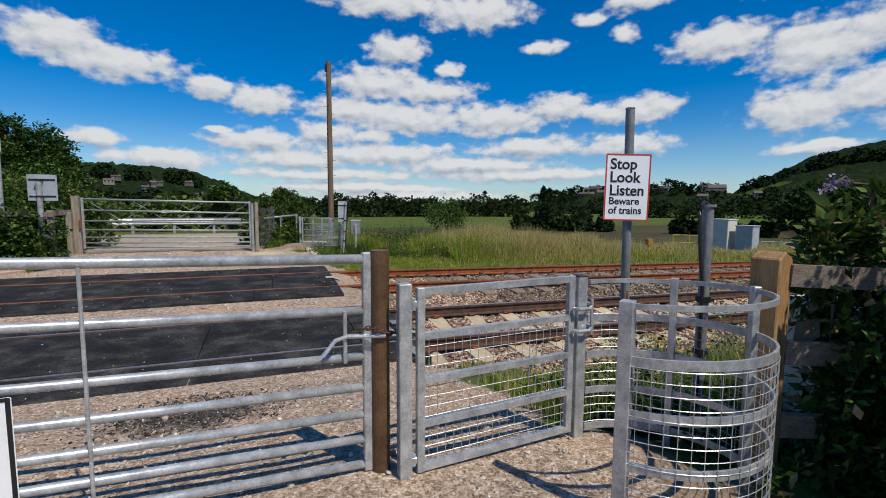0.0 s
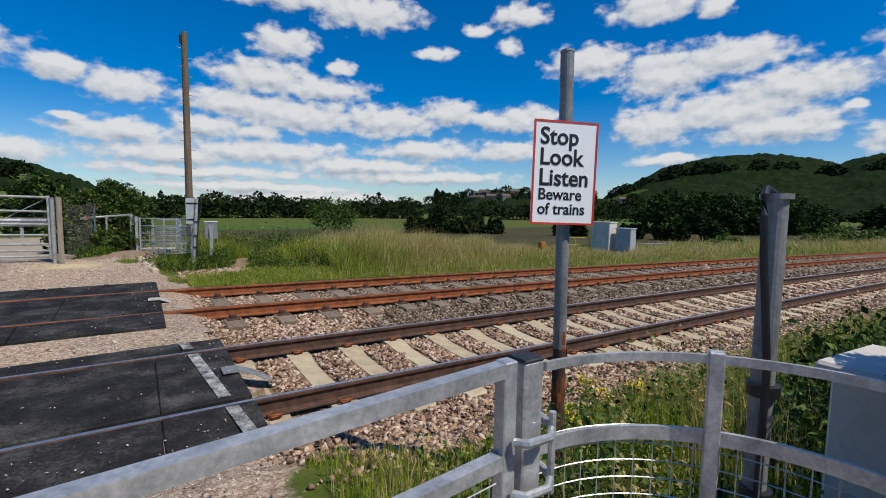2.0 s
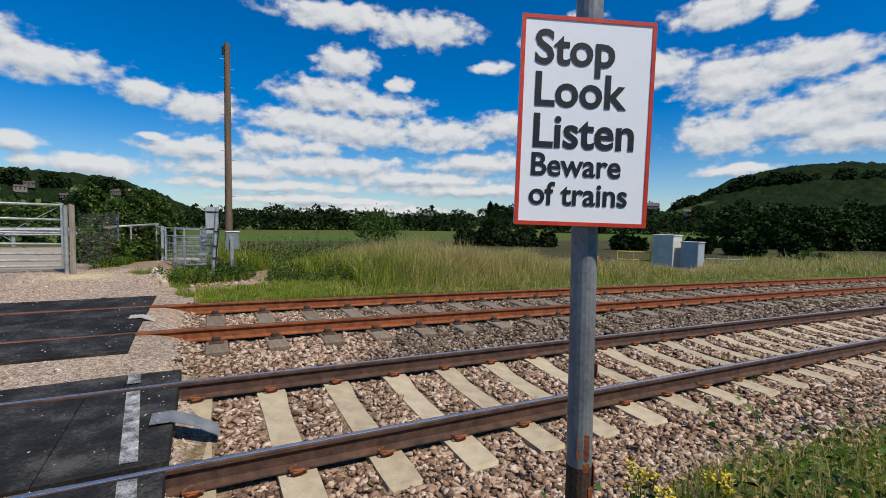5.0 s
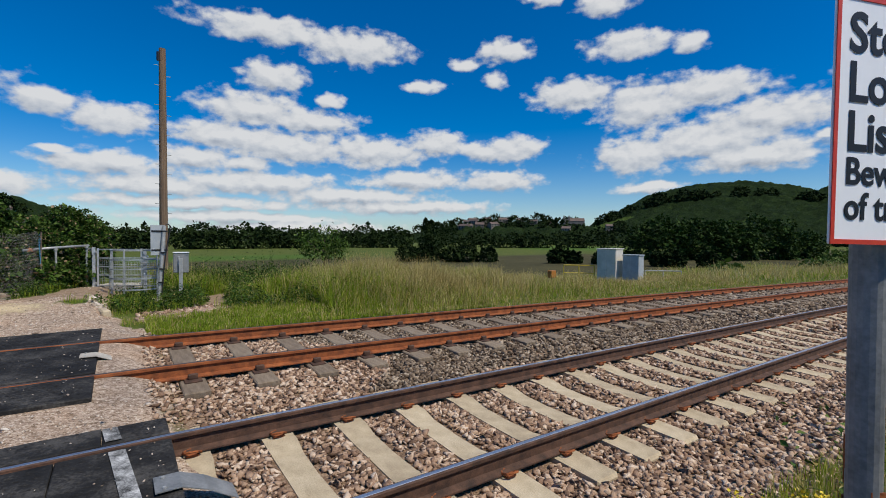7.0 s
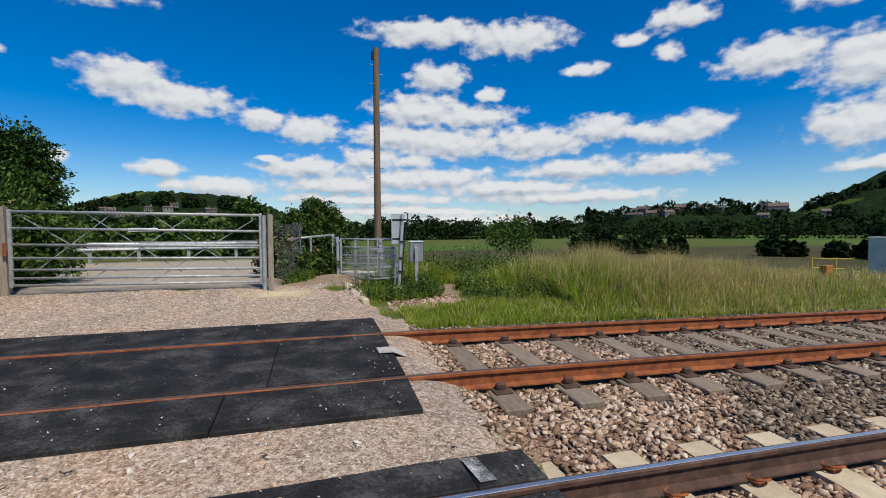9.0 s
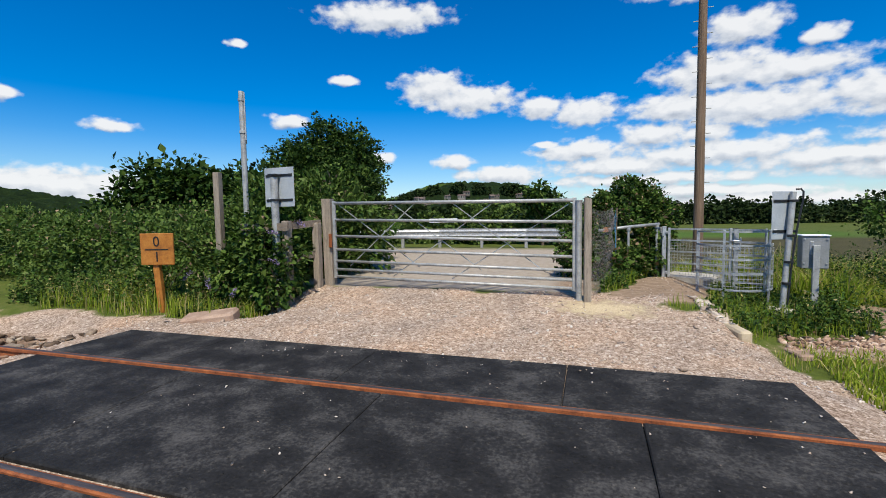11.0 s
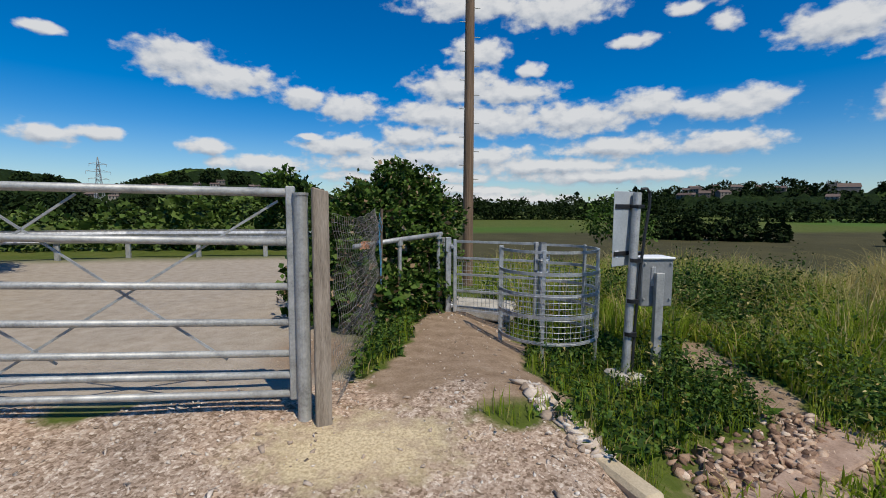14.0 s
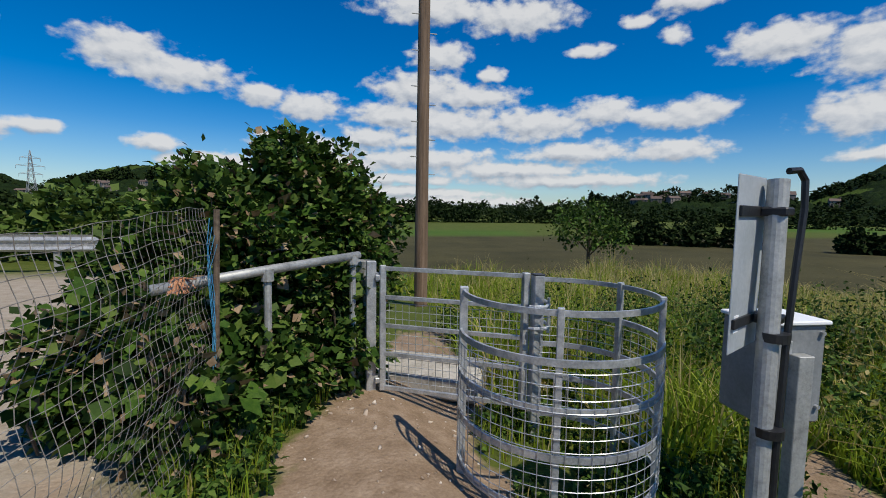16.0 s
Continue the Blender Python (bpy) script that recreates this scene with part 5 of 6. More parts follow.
def kerb_stones():
    rnd = random.Random(5)
    for x, y, half, top, turn in ((1.44, 12.52, .24, .05, -79), (1.385, 12.90, .11, .03, -72), (1.345, 13.18, .08, .02, -60)):
        z = height(x, y)
        ob = thing("kerb_stone", (x, y, z - .05), "broken pale concrete kerb beside the path", "kerb", "kerb stones")
        bm = bmesh.new()
        add_box(bm, (-half, -.065, -.16), (half, .065, top), pose(x, y, z, rnd.uniform(-3, 3), rnd.uniform(-2, 2), turn), .022)
        part("block", bm, M["concrete"], ob)
    for x, y, w, d, t in ((2.12, 12.36, .24, .15, 8), (2.50, 12.40, .15, .17, 24), (3.06, 12.70, .42, .13, 16), (3.88, 12.92, .38, .12, 14)):
        ob = thing("old_slab", (x, y, height(x, y)), "broken buff concrete slab half sunk in grass", "slab", "broken slabs")
        bm = bmesh.new()
        add_box(bm, (-w, -d, -.10), (w, d, .03), pose(x, y, height(x, y), rnd.uniform(-2, 2), rnd.uniform(-2, 2), t), .012)
        part("block", bm, M["sand"], ob)
    ob = thing("old_slab", (-4.75, 11.75, height(-4.75, 11.75)), "broken orange slab by the milepost", "slab", "broken slabs")
    bm = bmesh.new()
    add_box(bm, (-.33, -.16, -.06), (.33, .16, .10), pose(-4.75, 11.75, height(-4.75, 11.75), 6, -5, 25), .03)
    part("block", bm, M["sand"], ob)
    ob = thing("stone_step", (1.72, 16.02, .2), "pale flat stone step behind the kissing gate", "step")
    bm = bmesh.new()
    add_box(bm, (-.42, -.28, -.1), (.42, .28, .07), pose(1.72, 16.05, .2, 0, 0, -30), .02)
    part("slab", bm, M["pale_concrete"], ob)


kerb_stones()


def crash_barrier():
    ob = thing("crash_barrier", (-4, 22.2, .3), "grey galvanised crash barrier at the back of the yard", "crash barrier")
    prof = [(-.02, -.15), (.02, -.11), (-.02, -.06), (-.02, .0), (.02, .05), (-.02, .11), (.0, .15), (-.015, .15), (-.035, .11), (.005, .05), (-.035, .0), (-.035, -.06), (.005, -.11), (-.035, -.15)]
    pts = [(-9.5, 20.6), (-7.5, 21.6), (-5, 22.1), (-2, 22.1), (0.2, 21.6)]
    bm = bmesh.new()
    add_sweep(bm, [(x, y, .80) for x, y in pts], prof)
    part("beam", bm, M["galv"], ob)
    for x, y in pts + [(-6.3, 21.85), (-3.5, 22.1), (-.9, 21.85)]:
        bm = bmesh.new()
        add_box(bm, (x - .05, y + .03, .1), (x + .05, y + .11, .9), bevel=.01)
        part("post", bm, M["galv_old"], ob)


crash_barrier()


# ---- plants ----
def leaf_mesh(name, pts, out, size, mats, pick, seed, width=.42, droop=.35):
    """Folded leaves at pts, facing roughly along out; pick: material index of each."""
    rs = np.random.RandomState(seed)
    n = len(pts)
    d = out + rs.normal(0, .75, (n, 3))
    d[:, 2] -= droop * rs.uniform(0, 1, n)
    d /= np.linalg.norm(d, axis=1)[:, None] + 1e-9
    up = np.tile([0, 0, 1.0], (n, 1)) + rs.normal(0, .55, (n, 3)) + out * .5
    side = np.cross(d, up)
    side /= np.linalg.norm(side, axis=1)[:, None] + 1e-9
    nor = np.cross(side, d)
    s = size[:, None]
    a = pts
    tip = pts + d * s
    mid = pts + d * s * .45
    lift = nor * s * .10
    left, right = mid - side * s * width + lift, mid + side * s * width + lift
    v = np.stack([a, left, tip, right], 1).reshape(-1, 3)
    k = 4 * np.arange(n)[:, None]
    f = np.concatenate([k + np.array([0, 2, 1]), k + np.array([0, 3, 2])], 1).reshape(-1, 3)
    me = big_mesh(name, v, f, mats)
    me.polygons.foreach_set("material_index", np.repeat(pick, 2).astype(np.int32))
    return me


def blob_points(blobs, n, seed, inner=.5, lump=.22):
    rs = np.random.RandomState(seed)
    vol = np.array([b[3] * b[4] * b[5] for b in blobs]) ** .8
    which = rs.choice(len(blobs), n, p=vol / vol.sum())
    b = np.array(blobs)[which]
    d = rs.normal(0, 1, (n, 3))
    d /= np.linalg.norm(d, axis=1)[:, None]
    bumps = 1 + lump * (np.sin(d[:, 0] * 5 + which * 1.7) * np.sin(d[:, 1] * 6 + which) + .7 * np.sin(d[:, 2] * 9 + d[:, 0] * 7 + which * 2.3))
    r = (inner + (1 - inner) * rs.uniform(0, 1, n) ** .6) * bumps
    stray = rs.uniform(0, 1, n) < .03
    r[stray] *= rs.uniform(1.03, 1.2, stray.sum())
    p = b[:, :3] + d * b[:, 3:] * r[:, None]
    return p, d, b


def bush(name, blobs, n, size, mats, weights, label, category, seed, stems=14, ground_clip=True, inner=.5, width=.42, stem_r=.008):
    c = blobs[0]
    ob = thing(name, (c[0], c[1], height(c[0], c[1])), label, category)
    p, d, b = blob_points(blobs, n, seed, inner)
    if ground_clip:
        keep = p[:, 2] > land(p[:, 0], p[:, 1]) + .01
        p, d = p[keep], d[keep]
    rs = np.random.RandomState(seed + 1)
    sz = size * rs.lognormal(0, .32, len(p))
    pick = rs.choice(len(mats), len(p), p=np.array(weights) / sum(weights))
    base = np.array([c[0], c[1], height(c[0], c[1])])
    me = leaf_mesh("foliage", p - base, d, sz, mats, pick, seed + 2, width)
    fo = new("foliage", me)
    fo.parent = ob
    if stems:
        bm = bmesh.new()
        for k in range(stems):
            q = np.array(blobs[k % len(blobs)])
            foot = Vector((q[0] + rs.normal(0, q[3] * .25), q[1] + rs.normal(0, q[4] * .25), 0))
            foot.z = height(foot.x, foot.y) - .03
            dirn = rs.normal(0, 1, 3)
            dirn[2] = abs(dirn[2]) + .6
            dirn /= np.linalg.norm(dirn)
            end = Vector(q[:3] + dirn * q[3:] * rs.uniform(.8, 1.1))
            mid = foot.lerp(end, .5) + Vector((rs.normal(0, .08), rs.normal(0, .08), q[5] * .25))
            add_tube(bm, [foot, foot.lerp(mid, .6), mid, mid.lerp(end, .6) + Vector((0, 0, .03)), end], stem_r, 5)
        part("stem_tangle", bm, M["twig"], ob)
    return ob


def flower_spikes(name, spots, mat, label, category, seed, length=.22, n=70):
    rs = np.random.RandomState(seed)
    for x, y, z, dx, dz in spots:
        ob = thing(name, (x, y, z), label, category, "flower spikes")
        t = rs.uniform(0, 1, n)
        r = .035 * (1 - .7 * t)
        a = rs.uniform(0, 6.28, n)
        p = np.c_[dx * length * t + r * np.cos(a), r * np.sin(a), dz * length * t + r * np.sin(a) * .6]
        me = leaf_mesh("florets", p, np.c_[np.cos(a), np.sin(a), 0 * a], rs.uniform(.012, .022, n), [mat], np.zeros(n), seed, .5)
        fo = new("florets", me)
        fo.parent = ob
        bm = bmesh.new()
        add_tube(bm, [(x - dx * .25, y, z - dz * .25 - .12), (x - dx * .1, y, z - .03), (x, y, z), (x + dx * length, y, z + dz * length)], .004, 5)
        part("stalk", bm, M["twig"], ob)


LEAVES = [M["leaf"], M["leaf_dark"], M["leaf_light"], M["leaf_dry"]]

bush("bramble_bush", [(.28, 15.95, .85, .70, .60, .80), (.70, 16.45, 1.25, .60, .60, .75), (1.10, 16.75, 1.05, .45, .5, .70), (.40, 15.35, .50, .50, .28, .45), (.85, 15.75, .55, .42, .28, .5), (.25, 16.25, 1.30, .42, .42, .42), (.72, 16.3, 1.75, .25, .25, .30), (-.05, 15.75, .80, .45, .4, .50), (-.12, 15.35, .50, .40, .25, .42)],
     54000, .054, LEAVES, (5, 3, 2.6, .8), "tall tangled bramble bush with dark and bright green leaves", "bush", 31, 34, width=.40)
bush("bramble_bush", [(.25, 14.95, .55, .28, .25, .40), (.1, 15.2, .85, .30, .25, .30), (-.35, 15.3, .7, .25, .3, .28)],
     1900, .060, LEAVES, (5, 2.5, 1.5, 1.2), "trailing bramble growing through the wire fence", "bush", 33, 12)
bush("buddleia_bush", [(-5.1, 15.4, 1.1, 1.30, 1.0, 1.05), (-4.8, 14.5, .8, .65, .6, .7), (-6.6, 15.6, 1.3, 1.3, 1.0, 1.0)],
     26000, .10, LEAVES, (1.5, 1, 5, .1), "large yellow-green buddleia bush behind the gate", "bush", 35, 20, width=.22)
bush("roadside_bush", [(-4.75, 12.95, .75, .62, .55, .68), (-5.2, 12.85, .5, .42, .4, .5), (-4.5, 12.6, .45, .35, .25, .4), (-5.2, 13.6, 1.1, .8, .6, .75)],
     15000, .075, LEAVES, (4, 2.5, 3, .05), "dark leafy bush overgrowing the old timber fence", "bush", 37, 16, width=.3)
bush("bank_bushes", [(-7.0, 13.6, .6, 1.5, .9, .85), (-9.4, 13.8, .7, 1.8, 1.2, .9), (-12.5, 14, .7, 2.4, 1.6, .85), (-7.2, 15.2, .9, 1.6, 1.2, .9), (-10.5, 16.5, .9, 2.6, 1.6, .85), (-6.3, 12.6, .36, .8, .45, .42), (-16, 16, .8, 3, 2, 1.0)],
     90000, .07, LEAVES, (2.5, .3, 6, .2), "overgrown bank of brambles and saplings", "bushes", 39, 20, width=.3)
# the tall blobs out of view are added to block sun from the fence corner
bush("right_bank_bush", [(3.75, .95, .55, .85, .62, .80), (4.6, 1.75, .30, .75, .62, .62), (3.3, .1, .65, .7, .6, .95), (3.25, .5, 1.0, .40, .38, 1.15), (3.8, .55, 1.2, .55, .45, 1.35), (4.45, .6, 1.2, .6, .5, 1.35), (4.6, .2, .6, 1.2, .9, 1.0), (6.0, 1.9, .1, 1.1, .8, .65), (7.6, 2.0, -.1, 1.2, .8, .7), (3.0, 1.25, .3, .3, .3, .5), (9.5, 1.8, -.1, 1.5, .9, .8), (3.35, .75, 1.75, .45, .35, .6), (4.0, .75, 1.8, .5, .4, .65), (4.3, 2.22, .12, .6, .40, .58), (5.3, 2.5, .0, .8, .43, .55), (6.6, 2.65, -.1, 1.0, .45, .52)],
     100000, .050, LEAVES, (3, 5.5, 1.6, .2), "dense dark buddleia and nettle thicket behind the fence", "bushes", 41, 26, width=.28)
bush("thicket", [(3.3, 1.0, .55, .42, .42, .70), (3.9, .9, .6, .6, .5, .75), (3.0, .7, .5, .4, .4, .65), (3.5, .3, .6, .6, .5, .85), (4.3, .5, .6, .7, .6, .9), (2.98, 1.2, .25, .25, .25, .42), (2.98, 1.46, .52, .22, .14, .54), (3.35, 1.40, .55, .4, .18, .55), (3.8, 1.3, .45, .4, .25, .5)],
     42000, .052, LEAVES, (2, 8, .8, .1), "dark leafy thicket close behind the timber fence", "bush", 45, 24, width=.28)
bush("buddleia_bush", [(3.14, 1.70, 1.08, .26, .12, .36), (3.42, 1.62, 1.22, .26, .14, .34), (3.02, 1.63, .52, .12, .07, .46), (3.10, 1.50, .35, .2, .06, .40)],
     3600, .062, LEAVES, (2, 1.2, 4, .6), "buddleia shrub reaching over the timber fence", "bush", 47, 10, width=.26)
flower_spikes("buddleia_flower", [(2.98, 1.60, 1.62, -.8, -.35), (3.35, 1.15, 1.50, -.9, .25), (3.6, 1.0, 1.42, -.3, .8), (3.15, 1.35, 1.05, .6, .5), (3.55, 1.3, 1.18, -.7, .5), (-4.45, 12.55, 1.2, .8, -.2), (-4.3, 12.4, .82, .7, -.4), (-5.3, 12.25, .55, .2, -.8), (-4.9, 12.3, .28, .3, .5), (-5.55, 12.2, .62, -.5, -.5), (-4.2, 12.9, 1.35, .6, -.4)], M["purple"], "drooping pale purple buddleia flower spike", "flower", 43)


def weeds(name, x0, x1, v0, v1, n, hmin, hmax, mats, weights, label, seed, leaf=.05, per=9, mask=None):
    """Leafy stalks: each a short ladder of leaves."""
    rs = np.random.RandomState(seed)
    x, v = rs.uniform(x0, x1, n), rs.uniform(v0, v1, n)
    y = v + bend(x)
    if mask is not None:
        k = mask(x, y, rs)
        x, y = x[k], y[k]
    n = len(x)
    h = rs.uniform(hmin, hmax, n) * (.75 + .35 * waves(x, y, 1.9, seed * .1))
    h = np.maximum(h, hmin * .5)
    t = (np.arange(per) + .6) / per
    lean = rs.normal(0, .12, (n, 2))
    z0 = land(x, y)
    P = np.stack([x[:, None] + lean[:, :1] * h[:, None] * t, y[:, None] + lean[:, 1:] * h[:, None] * t, z0[:, None] + h[:, None] * t], -1)
    ang = rs.uniform(0, 6.28, (n, per))
    out = np.stack([np.cos(ang), np.sin(ang), .25 + 0 * ang], -1)
    size = leaf * rs.lognormal(0, .3, (n, per)) * (1.25 - .7 * t)
    pick = np.repeat(rs.choice(len(mats), n, p=np.array(weights) / sum(weights)), per)
    me = leaf_mesh(name, P.reshape(-1, 3), out.reshape(-1, 3), size.reshape(-1), mats, pick, seed + 1, .26, .2)
    return tagged(new(name, me), label, "weeds", kind="stuff")


def blades(name, x, y, h, w, mats, pick, label, seed, spread=.28, kind="stuff"):
    rs = np.random.RandomState(seed)
    n = len(x)
    z = land(x, y) - .01
    a = rs.uniform(0, 6.28, n)
    side = np.c_[np.cos(a), np.sin(a), 0 * a] * w[:, None]
    b = rs.uniform(0, 6.28, n)
    lean = np.c_[np.cos(b), np.sin(b), 0 * b] * (h * np.abs(rs.normal(0, spread, n)))[:, None]
    p = np.c_[x, y, z]
    m = p + lean * .35 + np.c_[0 * h, 0 * h, h * .6]
    t = p + lean + np.c_[0 * h, 0 * h, h * (1 - .25 * np.minimum(1, np.linalg.norm(lean, axis=1) / h))]
    v = np.stack([p - side, p + side, m + side * .75, m - side * .75, t], 1).reshape(-1, 3)
    k = 5 * np.arange(n)[:, None]
    f = np.concatenate([k + np.array([0, 1, 2]), k + np.array([0, 2, 3]), k + np.array([3, 2, 4])], 1).reshape(-1, 3)
    me = big_mesh(name, v, f, mats)
    me.polygons.foreach_set("material_index", np.repeat(pick, 3).astype(np.int32))
    return tagged(new(name, me), label, "grass", kind=kind)


def meadow():
    rs = np.random.RandomState(51)
    X, Y, H, W, K = [], [], [], [], []
    for x0, x1, v0, v1, n, hs in ((2.0, 9, 11.1, 16.5, 60000, 1.0), (9, 24, 11.0, 20, 64000, 1.0), (24, 60, 11.0, 26, 28000, 1.0), (3.0, 14, 16.5, 26, 24000, .9)):
        x, v = rs.uniform(x0, x1, n), rs.uniform(v0, v1, n)
        y = v + bend(x)
        z1, z2 = zones(x, y)
        edge = np.where(x < 5.2, np.clip((v - 12.7) / 1.1, .11, 1), np.clip((v - 10.9) / 1.7, .16, 1))
        trail = 1 - np.clip(z1[:, 2] * 1.4, 0, 1)
        pole = np.hypot(x - 2.6, y - 13.6) > 1.0
        keep = (rs.uniform(0, 1, n) < trail) & pole & ~((x < 2.6) & (y > 12.6) & (y < 15.7)) & (np.hypot(x - 22.6, y - 16.6) > 1.1)
        x, y, v, edge = x[keep], y[keep], v[keep], edge[keep]
        clump = .74 + .24 * waves(x, y, 1.3, 1.0) + .22 * waves(x, y, .55, 3.0)
        h = np.maximum(.12, rs.uniform(.24, .74, len(x)) * edge * clump * np.interp(x, [3, 7], [1.0, 1.25])) * (1 - .72 * np.exp(-((x - 18.5) / 4.5) ** 2) * (1 - step(v, 19, 23)))
        straw = (rs.uniform(0, 1, len(x)) < np.interp(x, [4, 8], [.10, .36]) + .9 * np.exp(-((v - 14.0) / 2.0) ** 2) * step(x, 5, 8) * (.6 + .4 * waves(x, y, .9, 2.0)))
        far = np.clip(np.hypot(x, y - 4) / 14, 1, 4)
        X.append(x); Y.append(y); H.append(np.where(straw, h * 1.25, h)); W.append(rs.uniform(.004, .0085, len(x)) * far); K.append(straw.astype(int))
    blades("meadow_grass", np.concatenate(X), np.concatenate(Y), np.concatenate(H), np.concatenate(W), [M["grass"], M["straw"]], np.concatenate(K), "tall green meadow grass with straw-coloured seed heads", 52, .62)


meadow()


def verge():
    rs = np.random.RandomState(53)
    n = 52000
    x, v = rs.uniform(2.0, 16, n), rs.uniform(2.0, 4.3, n)
    y = v + bend(x)
    keep = (v < 4.12 - .15 * np.sin(x * 2) - .05 * step(x, 3, 6)) & ~((x < 2.75) & (y < 2.5)) & (rs.uniform(0, 1, n) < np.interp(x, [2, 5, 16], [1, .9, .6]))
    x, y, v = x[keep], y[keep], v[keep]
    h = np.maximum(.08, rs.uniform(.12, .5, len(x)) * np.interp(v, [2, 3.3, 4.1], [1.3, 1.0, .5]) * np.interp(x, [2, 2.8, 4], [.45, .7, 1.0]))
    straw = rs.uniform(0, 1, len(x)) < .20 + .18 * waves(x, y, 1.6, 4.0)
    h = np.where(straw, h * 1.3, h)
    blades("verge_grass", x, y, h, rs.uniform(.0025, .0055, len(x)), [M["grass"], M["straw"]], straw.astype(int), "long mixed grass on the lineside verge", 54)
    n = 30000
    x, y = rs.uniform(.0, 4.5, n), rs.uniform(11.0, 17.5, n)
    z1, _ = zones(x, y)
    keep = (z1[:, 2] < .25) & (z1[:, 0] < .25) & (np.hypot(x - 1.96, y - 14.6) > .3) & ((y > 12.9) | (waves(x, y, 2.4, 5.0) > -.7))
    x, y = x[keep], y[keep]
    blades("path_grass", x, y, rs.uniform(.05, .24, len(x)) * np.interp(y, [12.2, 13.2], [.5, 1]), rs.uniform(.002, .005, len(x)), [M["grass"], M["straw"]], (rs.uniform(0, 1, len(x)) < np.where(y < 12.9, .34, .12)).astype(int), "short grass along the earth path", 55)
    n = 5000
    x, y = rs.uniform(-8, -4.2, n), rs.uniform(11.3, 13.2, n)
    z1, _ = zones(x, y)
    keep = (z1[:, 0] < .3) & (y > 11.5)
    x, y = x[keep], y[keep]
    blades("bank_grass", x, y, rs.uniform(.1, .4, len(x)), rs.uniform(.003, .006, len(x)), [M["grass"], M["straw"]], (rs.uniform(0, 1, len(x)) < .25).astype(int), "rough grass at the foot of the bank", 56)


verge()



MIXED = [M["leaf"], M["leaf_light"], M["leaf_dark"], M["straw"]]
weeds("verge_weeds", 2.55, 11, 1.9, 3.95, 2800, .35, .85, MIXED, (3, 5, .8, 2.6), "tall nettles and docks on the verge", 61, .055, 11, lambda x, y, rs: ~((x < 3.0) & (y < 2.6)) & (rs.uniform(0, 1, len(x)) < np.interp(y, [1.9, 3.2, 4.0], [1, .9, .3])))
weeds("gate_weeds", 2.05, 3.4, 1.45, 3.1, 420, .15, .5, MIXED, (5, 3, 2, .3), "bright green weeds round the kissing gate hoop", 62, .06, 8, lambda x, y, rs: (np.hypot(x - 2.0, y - 1.86) > .55) & ~((x < 2.3) & (y > 2.3) & (rs.uniform(0, 1, len(x)) < .6)))
weeds("dock_leaves", 2.25, 3.4, 2.3, 3.3, 230, .14, .36, [M["leaf"], M["leaf_light"]], (3, 2), "broad bright green dock leaves beside the hoop", 69, .11, 6, lambda x, y, rs: np.hypot(x - 2.06, y - 1.87) > .58)
weeds("path_weeds", 1.15, 2.95, 12.55, 15.6, 1500, .12, .34, MIXED, (4, 1, 4, .1), "low dark green weeds beside the far path", 63, .05, 7, lambda x, y, rs: (zones(x, y)[0][:, 2] < .2) & (zones(x, y)[0][:, 0] < .25) & (np.hypot(x - 2.0, y - 14.8) > .25))
weeds("path_weeds", .12, .85, 13.55, 15.6, 620, .15, .42, MIXED, (5, 2, 3, .1), "leafy weeds at the foot of the wire fence", 64, .05, 8, lambda x, y, rs: zones(x, y)[0][:, 2] < .3)
weeds("meadow_weeds", 2.5, 6.5, 15.3, 19, 2600, .4, .95, MIXED, (4, 2, 5, .3), "dense tall nettles behind the far kissing gate", 65, .06, 11)
weeds("meadow_weeds", 2.3, 4.3, 12.7, 14.6, 800, .12, .42, MIXED, (4, 2, 3, .2), "low weeds round the sign pole", 66, .05, 7, lambda x, y, rs: (zones(x, y)[0][:, 2] < .2) & (np.hypot(x - 2.3, y - 13.8) > .2))
weeds("meadow_weeds", 2.9, 8.0, 12.6, 16.5, 2600, .25, .75, MIXED, (5, 3, 1.5, .4), "lush green weeds among the meadow grass", 68, .055, 10, lambda x, y, rs: (zones(x, y)[0][:, 2] < .2) & (np.hypot(x - 2.76, y - 14.0) > .4))
weeds("bank_weeds", -9, -4.5, 11.75, 12.7, 900, .25, .7, MIXED, (4, 4, 3, .6), "mixed weeds round the orange milepost", 67, .06, 9, lambda x, y, rs: (zones(x, y)[0][:, 0] < .2) & (np.hypot(x + 5.72, y - 11.6) > .35))


def ragwort(x, y, h, seed):
    rs = np.random.RandomState(seed)
    z = height(x, y)
    ob = thing("ragwort", (x, y, z), "yellow flowering ragwort at the edge of the ballast", "wild flower", "ragwort plants")
    bm = bmesh.new()
    heads = []
    for k in range(9):
        a = rs.uniform(0, 6.28)
        r = rs.uniform(.02, .14)
        top = Vector((x + r * math.cos(a), y + r * math.sin(a), z + h * rs.uniform(.75, 1)))
        add_tube(bm, [(x, y, z - .02), ((x + top.x) / 2, (y + top.y) / 2, z + h * .5), top], .004, 5)
        heads.append(top - Vector((x, y, z)))
    part("stems", bm, M["grass"], ob)
    pts = np.repeat(np.array([tuple(q) for q in heads]), 16, 0) + rs.normal(0, .018, (len(heads) * 16, 3))
    fo = new("flowers", leaf_mesh("flowers", pts, np.tile([0, 0, 1.0], (len(pts), 1)), np.full(len(pts), .022), [M["yellow_flower"]], np.zeros(len(pts)), seed, .5))
    fo.parent = ob
    pts = np.c_[rs.normal(0, .05, 50), rs.normal(0, .05, 50), rs.uniform(.02, h * .8, 50)]
    lf = new("leaves", leaf_mesh("leaves", pts, rs.normal(0, 1, (50, 3)), np.full(50, .05), [M["leaf_light"]], np.zeros(50), seed + 1, .3))
    lf.parent = ob


